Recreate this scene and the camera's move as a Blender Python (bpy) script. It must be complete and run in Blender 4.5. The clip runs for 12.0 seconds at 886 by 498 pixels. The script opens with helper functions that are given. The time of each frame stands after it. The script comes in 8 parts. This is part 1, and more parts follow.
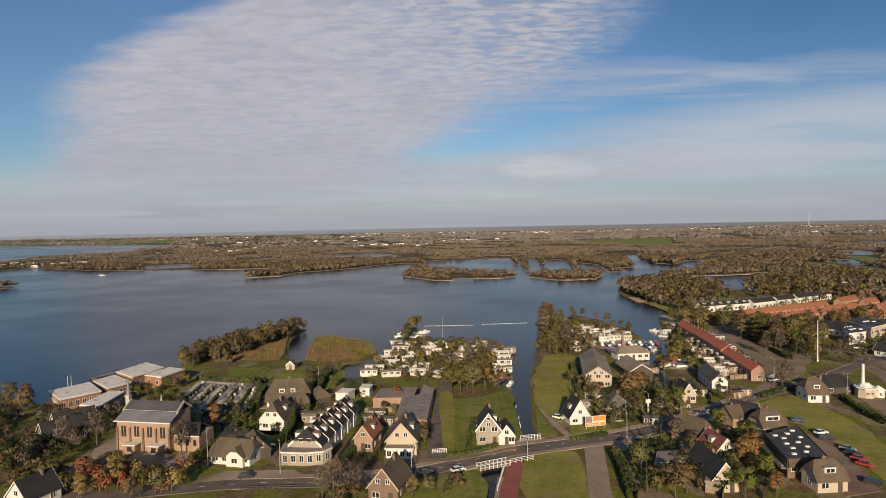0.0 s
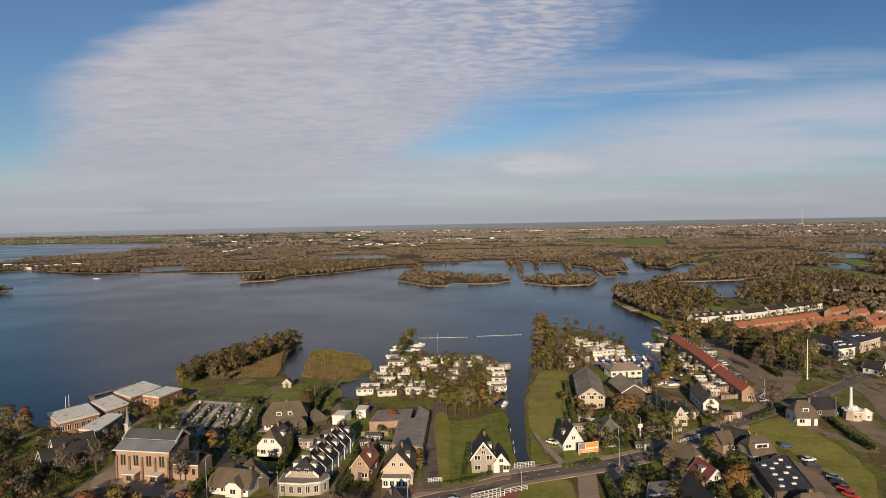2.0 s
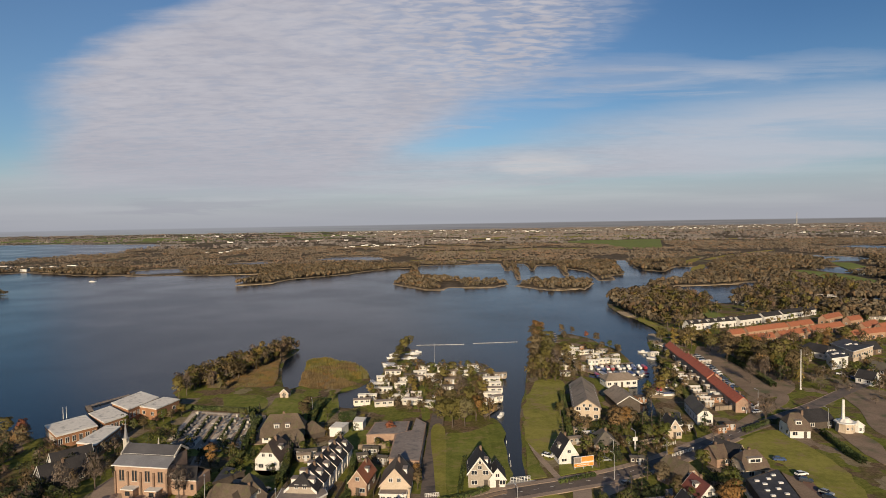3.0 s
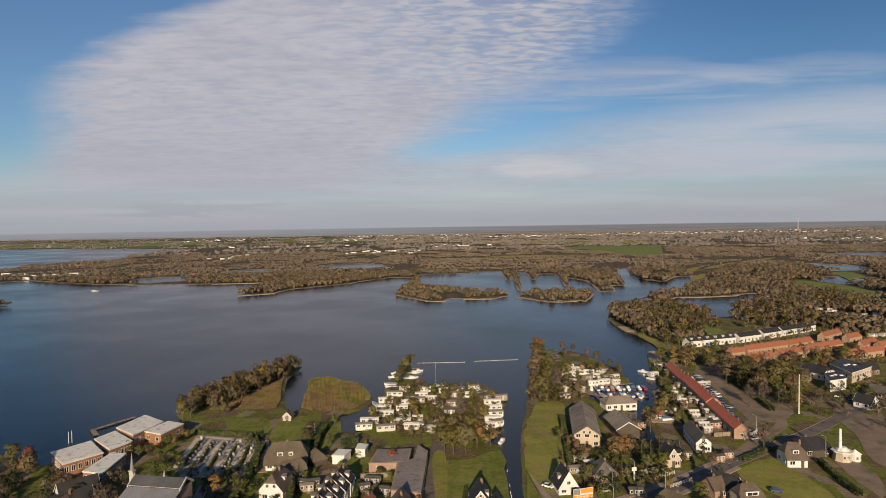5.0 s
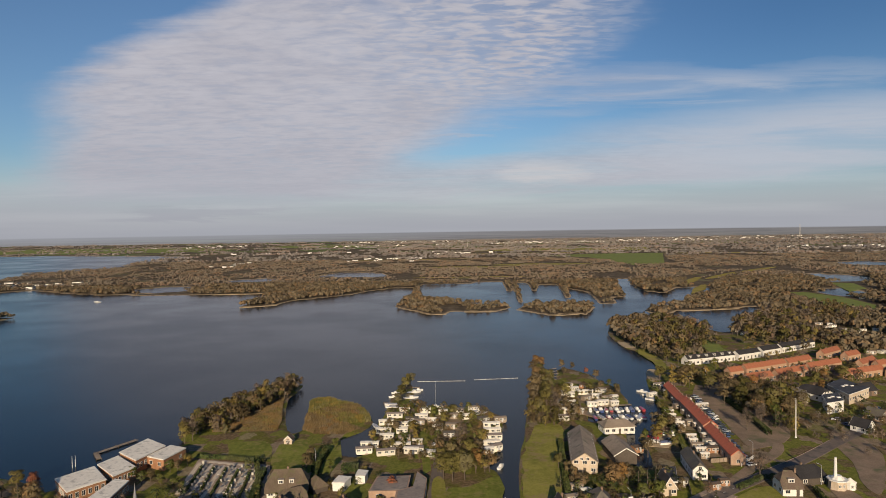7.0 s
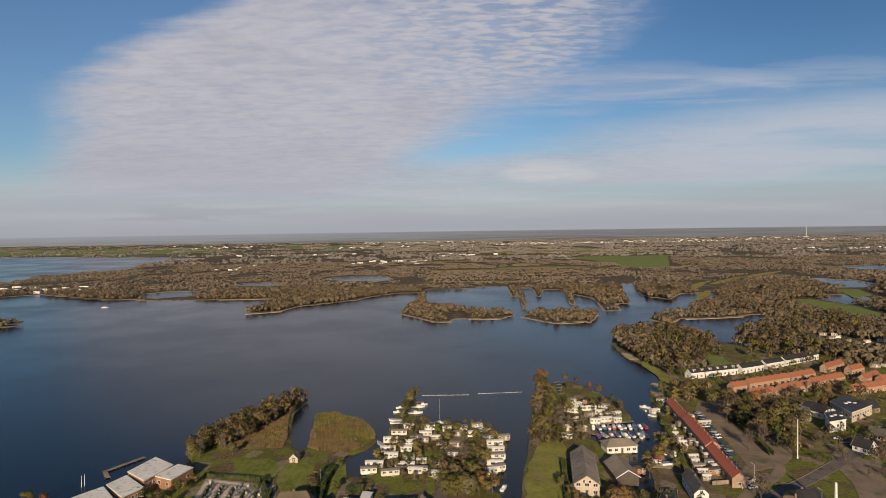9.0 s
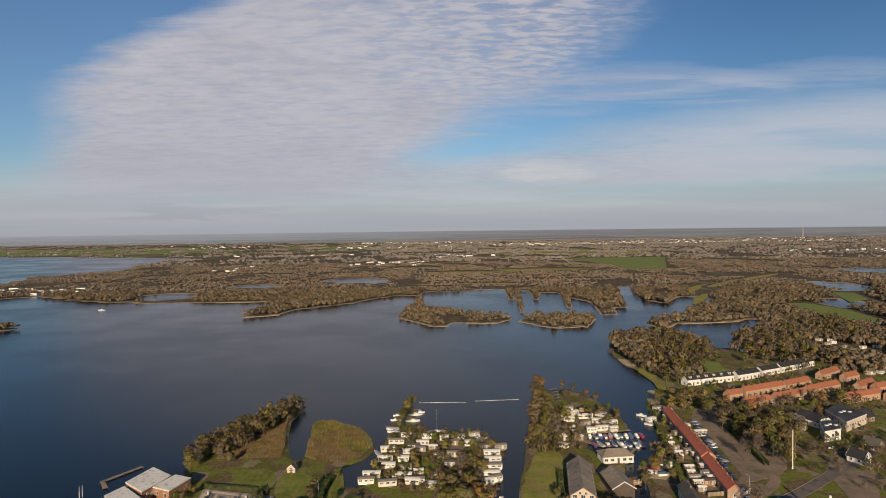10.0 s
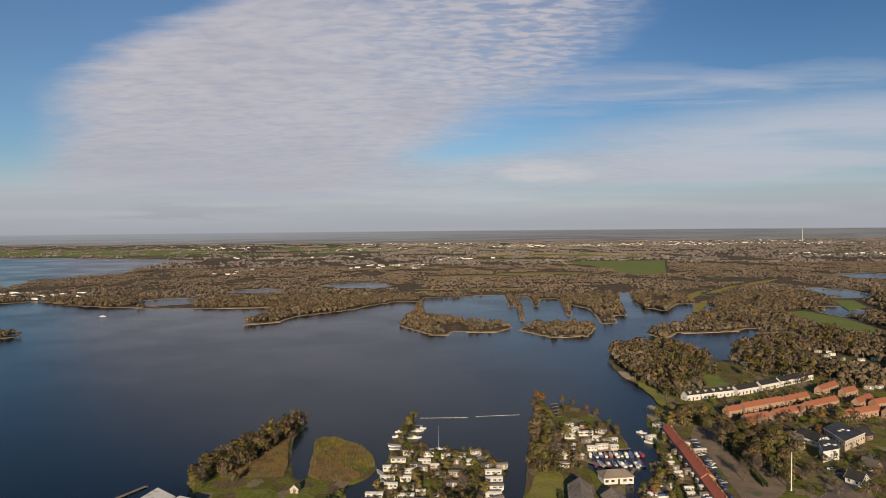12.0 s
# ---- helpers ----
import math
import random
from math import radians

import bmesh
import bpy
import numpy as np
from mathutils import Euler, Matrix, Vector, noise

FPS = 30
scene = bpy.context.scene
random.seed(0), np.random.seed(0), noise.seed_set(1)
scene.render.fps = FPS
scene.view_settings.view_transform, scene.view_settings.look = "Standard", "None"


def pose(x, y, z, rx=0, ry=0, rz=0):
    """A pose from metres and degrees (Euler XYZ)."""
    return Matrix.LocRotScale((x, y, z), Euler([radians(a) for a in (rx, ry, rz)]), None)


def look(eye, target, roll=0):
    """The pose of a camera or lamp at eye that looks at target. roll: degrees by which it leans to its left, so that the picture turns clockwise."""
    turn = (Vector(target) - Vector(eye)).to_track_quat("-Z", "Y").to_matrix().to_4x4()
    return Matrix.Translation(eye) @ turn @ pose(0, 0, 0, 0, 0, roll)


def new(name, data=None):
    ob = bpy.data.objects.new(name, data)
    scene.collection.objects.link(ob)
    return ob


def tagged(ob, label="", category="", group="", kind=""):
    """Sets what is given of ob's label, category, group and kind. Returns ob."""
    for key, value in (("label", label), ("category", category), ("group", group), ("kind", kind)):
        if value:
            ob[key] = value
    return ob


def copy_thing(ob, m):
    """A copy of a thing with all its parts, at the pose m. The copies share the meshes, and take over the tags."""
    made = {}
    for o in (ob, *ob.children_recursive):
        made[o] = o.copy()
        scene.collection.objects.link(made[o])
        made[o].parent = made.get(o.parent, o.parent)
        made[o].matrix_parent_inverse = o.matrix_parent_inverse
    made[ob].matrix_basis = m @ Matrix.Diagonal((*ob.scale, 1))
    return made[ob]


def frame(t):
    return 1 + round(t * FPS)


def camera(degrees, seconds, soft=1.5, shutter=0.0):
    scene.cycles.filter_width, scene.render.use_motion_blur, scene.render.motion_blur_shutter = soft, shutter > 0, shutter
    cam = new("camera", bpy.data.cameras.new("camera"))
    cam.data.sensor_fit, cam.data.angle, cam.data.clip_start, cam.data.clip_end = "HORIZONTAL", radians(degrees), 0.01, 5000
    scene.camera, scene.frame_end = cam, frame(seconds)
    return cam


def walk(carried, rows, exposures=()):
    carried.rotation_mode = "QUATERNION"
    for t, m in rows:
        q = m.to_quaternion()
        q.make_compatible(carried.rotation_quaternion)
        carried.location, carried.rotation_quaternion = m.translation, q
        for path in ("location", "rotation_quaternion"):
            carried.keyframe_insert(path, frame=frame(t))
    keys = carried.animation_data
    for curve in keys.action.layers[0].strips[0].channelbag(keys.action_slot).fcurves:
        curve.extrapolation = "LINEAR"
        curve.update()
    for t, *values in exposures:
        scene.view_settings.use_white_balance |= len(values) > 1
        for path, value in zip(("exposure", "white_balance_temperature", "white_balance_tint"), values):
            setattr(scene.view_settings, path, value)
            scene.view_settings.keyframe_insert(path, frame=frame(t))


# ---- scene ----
cam = camera(70.0, 12.0, soft=0.7)
# seconds, x, y, z, yaw, pitch, lean
ROWS = [
    (0, 0.00, 0.00, 60.00, 0.000, -2.230, 1.111),
    (0.5, 0.07, -0.50, 62.50, -0.325, -2.329, 1.102),
    (1, 0.02, -1.05, 64.90, -0.450, -2.422, 1.084),
    (1.5, -0.02, -1.56, 67.18, -0.425, -2.466, 1.072),
    (2, -0.07, -2.08, 69.51, -0.462, -2.534, 1.046),
    (2.5, -0.14, -2.72, 71.97, -0.673, -2.563, 0.988),
    (3, -0.26, -3.30, 74.26, -0.812, -2.567, 0.959),
    (5, -0.31, -5.75, 83.74, -0.719, -2.298, 0.897),
    (5.5, -0.31, -6.35, 85.89, -0.995, -2.225, 0.861),
    (6, -0.04, -6.77, 87.90, -1.043, -2.091, 0.859),
    (6.5, 0.30, -7.36, 90.00, -0.806, -1.948, 0.866),
    (7, 0.74, -8.46, 92.50, -0.563, -1.846, 0.872),
    (9, 1.25, -10.83, 102.00, -0.116, -1.893, 0.823),
    (9.5, 1.31, -11.26, 104.45, -0.214, -1.884, 0.784),
    (10, 1.35, -11.63, 106.95, -0.335, -1.923, 0.704),
    (10.5, 1.32, -12.26, 109.54, -0.520, -1.956, 0.633),
    (11, 1.01, -12.96, 112.15, -0.484, -1.964, 0.584),
    (11.5, 0.53, -13.47, 114.73, -0.316, -1.971, 0.550),
    (12, 0.08, -13.65, 117.15, -0.382, -1.936, 0.533),
]


def stand(x, y, z, yaw, pitch, lean):
    """A camera pose: yaw to its left, pitch up, lean to its right."""
    return pose(x, y, z, 0, 0, yaw) @ pose(0, 0, 0, 90 + pitch, 0, 0) @ pose(0, 0, 0, 0, 0, -lean)


walk(cam, [(t, stand(*row)) for t, *row in ROWS])

# ---- light ----
SUN_AZ, SUN_EL = 184.0, 17.5   # degrees clockwise from straight ahead, and above the horizon
sun_way = Vector((math.sin(radians(SUN_AZ)) * math.cos(radians(SUN_EL)), math.cos(radians(SUN_AZ)) * math.cos(radians(SUN_EL)), math.sin(radians(SUN_EL))))
sun_lamp = bpy.data.lights.new("sun", "SUN")
sun_lamp.energy, sun_lamp.angle, sun_lamp.color = 5.0, radians(0.6), (1.0, 0.795, 0.545)
new("sun", sun_lamp).matrix_world = look(sun_way * 300, (0, 0, 0))
scene.view_settings.exposure = 0.25

world = bpy.data.worlds.new("sky")
scene.world = world
world.use_nodes = True


class Web:
    """Short hand for building node trees."""

    def __init__(self, tree):
        self.tree = tree

    def add(self, kind, ins=()):
        n = self.tree.nodes.new(kind)
        for k, v in (ins.items() if isinstance(ins, dict) else enumerate(ins)):
            if v is None:
                continue
            if isinstance(v, bpy.types.NodeSocket):
                self.tree.links.new(v, n.inputs[k])
            else:
                if isinstance(v, tuple) and len(v) == 3 and n.inputs[k].type == "RGBA":
                    v = (*v, 1.0)
                n.inputs[k].default_value = v
        return n

    def math(self, op, a, b=None, clamp=False):
        n = self.add("ShaderNodeMath", [a, b])
        n.operation, n.use_clamp = op, clamp
        return n.outputs[0]

    def ramp(self, v, lo, hi, to_lo=0.0, to_hi=1.0, smooth=True):
        n = self.add("ShaderNodeMapRange", [v, lo, hi, to_lo, to_hi])
        n.interpolation_type = "SMOOTHSTEP" if smooth else "LINEAR"
        return n.outputs[0]

    def mix(self, f, a, b, blend="MIX"):
        n = self.tree.nodes.new("ShaderNodeMix")
        n.data_type, n.blend_type = "RGBA", blend
        for k, v in ((0, f), (6, a), (7, b)):
            if isinstance(v, bpy.types.NodeSocket):
                self.tree.links.new(v, n.inputs[k])
            else:
                n.inputs[k].default_value = (*v, 1.0) if isinstance(v, tuple) else v
        return n.outputs[2]

    def noise(self, vec, scale, detail=4.0, rough=0.55, distort=0.0):
        return self.add("ShaderNodeTexNoise", {"Vector": vec, "Scale": scale, "Detail": detail, "Roughness": rough, "Distortion": distort}).outputs[0]


def build_sky():
    world.node_tree.nodes.clear()
    w = Web(world.node_tree)
    way = w.add("ShaderNodeTexCoord").outputs["Generated"]
    xyz = w.add("ShaderNodeSeparateXYZ", [way])
    x, y, z = xyz.outputs
    sky = w.add("ShaderNodeTexSky")
    sky.sky_type, sky.sun_disc, sky.sun_elevation, sky.sun_rotation = "NISHITA", False, radians(SUN_EL), radians(SUN_AZ)
    sky.air_density, sky.dust_density, sky.ozone_density = 1.0, 0.6, 1.6
    blue = w.mix(1.0, sky.outputs[0], (0.056, 0.0700, 0.087), "MULTIPLY")
    blue = w.mix(w.math("MULTIPLY", w.ramp(x, 0.0, 0.5), w.ramp(z, 0.08, 0.3, 0.35, 1.0)), blue, w.mix(1.0, blue, (0.60, 0.72, 0.80), "MULTIPLY"))
    # heights of the sky as seen from the ground: a flat layer of cloud far above
    up = w.math("ADD", w.math("MAXIMUM", z, 0.0), 0.10)
    plane = w.add("ShaderNodeCombineXYZ", [w.math("DIVIDE", x, up), w.math("DIVIDE", y, up), 0.0]).outputs[0]
    ahead = w.math("MAXIMUM", y, 0.08)
    u, v = w.math("DIVIDE", x, ahead), w.math("DIVIDE", z, ahead)
    flat = w.add("ShaderNodeCombineXYZ", [u, w.math("MULTIPLY", v, 3.2), 0.0]).outputs[0]
    n1 = w.noise(flat, 2.4, 7.0, 0.6)
    n2 = w.noise(plane, 1.6, 8.0, 0.62, 0.4)
    wisps = w.noise(w.add("ShaderNodeMapping", {"Vector": flat, "Rotation": (0.0, 0.0, -0.10), "Scale": (1.0, 3.6, 1.0)}).outputs[0], 2.6, 7.0, 0.62, 0.4)
    # the edges wander with the noise
    uu = w.math("ADD", u, w.math("MULTIPLY", w.math("SUBTRACT", n1, 0.5), 0.24))
    vv = w.math("ADD", v, w.math("MULTIPLY", w.math("SUBTRACT", wisps, 0.5), 0.075))

    def veil(cu, cv, ru, rv, tilt, amount, hold=0.15):
        """A soft-edged patch of thin cloud, torn by the wisps."""
        du, dv = w.math("SUBTRACT", uu, cu), w.math("SUBTRACT", vv, cv)
        dv = w.math("SUBTRACT", dv, w.math("MULTIPLY", du, tilt))
        du, dv = w.math("DIVIDE", du, ru), w.math("DIVIDE", dv, rv)
        r2 = w.math("ADD", w.math("MULTIPLY", du, du), w.math("MULTIPLY", dv, dv))
        return w.math("MULTIPLY", w.ramp(r2, 0.0, 1.0, amount, 0.0), w.ramp(wisps, 0.34, 0.60, hold, 1.0))

    # the great bank, ending overhead in clear sky
    edge = w.math("MINIMUM", w.math("ADD", w.math("MULTIPLY", vv, 1.75), -0.20), w.math("ADD", w.math("MULTIPLY", vv, 0.55), 0.125))
    right = w.ramp(w.math("SUBTRACT", edge, uu), -0.05, 0.13)
    left = w.ramp(w.math("SUBTRACT", w.math("ADD", uu, 0.66), w.math("MULTIPLY", w.math("MAXIMUM", w.math("SUBTRACT", vv, 0.225), 0.0), 2.1)), 0.0, 0.13)
    bank = w.math("MULTIPLY", w.math("MULTIPLY", right, left), w.math("MULTIPLY", w.ramp(vv, 0.012, 0.075), w.ramp(v, 0.45, 0.85, 1.0, 0.0)))
    # rows of small cloudlets, plainest towards its upper right edge
    ripple_at = w.add("ShaderNodeMapping", {"Vector": plane, "Rotation": (0.0, 0.0, 0.10), "Scale": (8.5, 20.0, 1.0)}).outputs[0]
    ripple = w.noise(ripple_at, 1.25, 3.0, 0.5, 0.35)
    fleece = w.noise(w.add("ShaderNodeMapping", {"Vector": plane, "Scale": (5.0, 9.0, 1.0)}).outputs[0], 1.3, 6.0, 0.58, 0.3)
    open_side = w.math("MULTIPLY", w.ramp(w.math("ADD", u, w.math("MULTIPLY", v, 0.9)), -0.05, 0.50), w.ramp(v, 0.12, 0.26))
    gaps = w.math("MULTIPLY", w.ramp(ripple, 0.38, 0.62, 0.50, 0.0), open_side)
    bank = w.math("MULTIPLY", bank, w.math("SUBTRACT", w.ramp(fleece, 0.30, 0.55, 0.84, 0.96), gaps))
    # thin veils to the right and low down, one brighter low cloud and a trail
    cover = bank
    for args in ((0.33, 0.218, 0.27, 0.034, 0.0, 0.72, 0.35), (0.60, 0.235, 0.22, 0.028, 0.05, 0.34, 0.2), (0.60, 0.140, 0.56, 0.080, 0.08, 0.86, 0.55), (0.16, 0.080, 0.56, 0.042, 0.03, 0.86, 0.6), (0.10, 0.168, 0.20, 0.016, 0.10, 0.34, 0.1),
                 (-0.72, 0.050, 0.30, 0.045, 0.0, 0.40, 0.5), (0.03, 0.141, 0.085, 0.0042, 0.03, 0.38, 0.8)):
        patch_ = veil(*args)
        cover = w.math("SUBTRACT", 1.0, w.math("MULTIPLY", w.math("SUBTRACT", 1.0, cover), w.math("SUBTRACT", 1.0, patch_)))
    puff = w.math("MULTIPLY", veil(0.165, 0.083, 0.085, 0.024, 0.0, 0.9, 0.4), 0.62)
    shade = w.math("ADD", w.math("MULTIPLY", fleece, 0.40), w.math("ADD", w.math("MULTIPLY", n2, 0.42), w.math("MULTIPLY", ripple, 0.18)))
    tone = w.mix(w.ramp(shade, 0.36, 0.62), (0.435, 0.424, 0.474), (0.518, 0.505, 0.550))
    tone = w.mix(w.ramp(u, 0.15, 0.5, 0.0, 0.8), tone, (0.50, 0.53, 0.60))
    tone = w.mix(w.math("MULTIPLY", w.ramp(u, -0.5, 0.2, 0.55, 0.0), w.ramp(v, 0.06, 0.22, 1.0, 0.0)), tone, (0.375, 0.375, 0.435))
    col = w.mix(cover, blue, tone)
    # haze towards the horizon, with faint bars of darker cloud in it
    bars = w.noise(w.add("ShaderNodeMapping", {"Vector": flat, "Scale": (1.0, 5.0, 1.0)}).outputs[0], 2.0, 4.0)
    haze = w.mix(w.ramp(bars, 0.4, 0.62), (0.42, 0.430, 0.485), (0.50, 0.505, 0.550))
    haze = w.mix(w.ramp(z, 0.0, 0.05, 0.8, 0.0), haze, (0.365, 0.372, 0.420))
    col = w.mix(w.ramp(z, 0.0, 0.12, 0.93, 0.0), col, haze)
    col = w.mix(w.math("MULTIPLY", veil(-0.36, 0.030, 0.20, 0.009, 0.03, 0.5, 0.5), 1.0), col, (0.33, 0.335, 0.39))
    col = w.mix(puff, col, (0.66, 0.63, 0.62))
    # the flat land past the far edge of the ground, laid out in perspective
    down = w.math("MAXIMUM", w.math("MULTIPLY", z, -1.0), 0.0006)
    land_at = w.add("ShaderNodeCombineXYZ", [w.math("DIVIDE", x, down), w.math("DIVIDE", y, down), 0.0]).outputs[0]
    streak_at = w.add("ShaderNodeCombineXYZ", [w.math("MULTIPLY", u, 9.0), w.math("MULTIPLY", z, 420.0), 0.0]).outputs[0]
    woods_ = w.math("ADD", w.math("MULTIPLY", w.noise(streak_at, 1.0, 5.0, 0.65), 0.75), w.math("MULTIPLY", w.noise(land_at, 0.06, 4.0, 0.7), 0.25))
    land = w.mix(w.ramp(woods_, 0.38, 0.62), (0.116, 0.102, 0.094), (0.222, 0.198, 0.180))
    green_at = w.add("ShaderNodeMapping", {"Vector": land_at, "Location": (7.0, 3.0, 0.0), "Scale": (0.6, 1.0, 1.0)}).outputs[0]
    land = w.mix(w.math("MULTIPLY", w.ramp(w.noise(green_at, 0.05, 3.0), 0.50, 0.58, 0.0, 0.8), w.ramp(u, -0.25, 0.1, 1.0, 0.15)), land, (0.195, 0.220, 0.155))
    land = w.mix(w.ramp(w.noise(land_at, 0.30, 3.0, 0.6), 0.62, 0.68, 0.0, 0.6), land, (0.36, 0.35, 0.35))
    # distance haze blended into this land's colour, thickest at the horizon
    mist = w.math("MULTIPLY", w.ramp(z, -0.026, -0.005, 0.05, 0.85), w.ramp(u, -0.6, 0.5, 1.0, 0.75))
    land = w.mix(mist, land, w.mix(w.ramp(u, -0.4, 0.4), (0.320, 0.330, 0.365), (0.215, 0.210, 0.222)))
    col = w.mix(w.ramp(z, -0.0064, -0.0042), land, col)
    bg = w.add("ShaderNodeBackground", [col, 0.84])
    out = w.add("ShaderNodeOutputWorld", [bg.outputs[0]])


build_sky()

# ---- materials ----
def surface(name, dark, light, scale=1.0, rough=0.8, bump=0.0, bump_scale=None, metal=0.0, spots=None, per_piece=0.0, island=0.0, coat=None):
    """A surface with a coarse and a fine grain between two colours; spots: (colour, scale, amount)."""
    m = bpy.data.materials.new(name)
    m.use_nodes = True
    w = Web(m.node_tree)
    b = m.node_tree.nodes["Principled BSDF"]
    at = w.add("ShaderNodeTexCoord").outputs["Object"]
    if per_piece or island:
        rnd = w.add("ShaderNodeObjectInfo").outputs["Random"] if per_piece else w.add("ShaderNodeNewGeometry").outputs["Random Per Island"]
    big, fine = w.noise(at, scale * 0.13, 3.0), w.noise(at, scale * 1.7, 4.0, 0.65)
    f = w.ramp(w.math("ADD", w.math("MULTIPLY", big, 0.55), w.math("MULTIPLY", fine, 0.45)), 0.33, 0.67)
    if per_piece or island:
        k = per_piece or island
        f = w.math("ADD", w.math("MULTIPLY", f, 1.0 - k), w.math("MULTIPLY", rnd, k), True)
    col = w.mix(f, dark, light)
    if spots:
        c, s, amount = spots
        col = w.mix(w.ramp(w.noise(at, s, 3.0), 0.60 - 0.12 * amount, 0.74), col, c)
    w.tree.links.new(col, b.inputs["Base Color"])
    b.inputs["Roughness"].default_value, b.inputs["Metallic"].default_value = rough, metal
    if coat:
        b.inputs["Coat Weight"].default_value = coat
    if bump:
        h = w.noise(at, bump_scale or scale * 4, 4.0)
        bp = w.add("ShaderNodeBump", {"Strength": bump, "Distance": 0.05, "Height": h})
        w.tree.links.new(bp.outputs[0], b.inputs["Normal"])
    return m


def tiled(name, dark, light, step=0.3, rough=0.75, moss=None):
    """Roof tiles: courses across the slope by height, and a colour of their own for patches."""
    m = surface(name, dark, light, 1.5, rough, spots=moss)
    w = Web(m.node_tree)
    b = m.node_tree.nodes["Principled BSDF"]
    z = w.add("ShaderNodeSeparateXYZ", [w.add("ShaderNodeTexCoord").outputs["Object"]]).outputs[2]
    course = w.math("FRACT", w.math("DIVIDE", z, step))
    bp = w.add("ShaderNodeBump", {"Strength": 0.5, "Distance": 0.04, "Height": course})
    w.tree.links.new(bp.outputs[0], b.inputs["Normal"])
    return m


def leafy(name, dark, light, hue=0.6, cell=0.16):
    """Foliage: one tone for each crown, a smaller change from leaf to leaf, and some crowns turned ochre or grey."""
    m = bpy.data.materials.new(name)
    m.use_nodes = True
    w = Web(m.node_tree)
    b = m.node_tree.nodes["Principled BSDF"]
    own = w.math("MULTIPLY", w.add("ShaderNodeObjectInfo").outputs["Random"], 173.0)
    at = w.add("ShaderNodeVectorMath", [w.add("ShaderNodeTexCoord").outputs["Object"], w.add("ShaderNodeCombineXYZ", [own, own, 0.0]).outputs[0]]).outputs[0]
    crowns = w.add("ShaderNodeTexVoronoi", {"Vector": w.add("ShaderNodeMapping", {"Vector": at, "Scale": (cell, cell, cell * 0.25)}).outputs[0], "Scale": 1.0})
    tone = w.add("ShaderNodeSeparateColor", [crowns.outputs["Color"]])
    leaf = w.add("ShaderNodeNewGeometry").outputs["Random Per Island"]
    f = w.math("ADD", w.math("MULTIPLY", tone.outputs[0], 0.42), w.math("ADD", w.math("MULTIPLY", leaf, 0.5 * hue), w.math("MULTIPLY", w.noise(at, 0.9, 3.0), 0.36)))
    col = w.mix(w.ramp(f, 0.22, 0.86), dark, light)
    mean = sum(light) / 3.0
    ochre, grey = (light[0] * 1.15, light[1] * 0.90, light[2] * 0.75), (0.5 * light[0] + 0.5 * mean, 0.5 * light[1] + 0.46 * mean, 0.5 * light[2] + 0.42 * mean)
    col = w.mix(w.ramp(tone.outputs[1], 0.62, 0.92, 0.0, 0.6), col, ochre)
    col = w.mix(w.ramp(tone.outputs[2], 0.66, 0.94, 0.0, 0.6), col, grey)
    w.tree.links.new(col, b.inputs["Base Color"])
    b.inputs["Roughness"].default_value, b.inputs["Specular IOR Level"].default_value = 0.8, 0.15
    return m


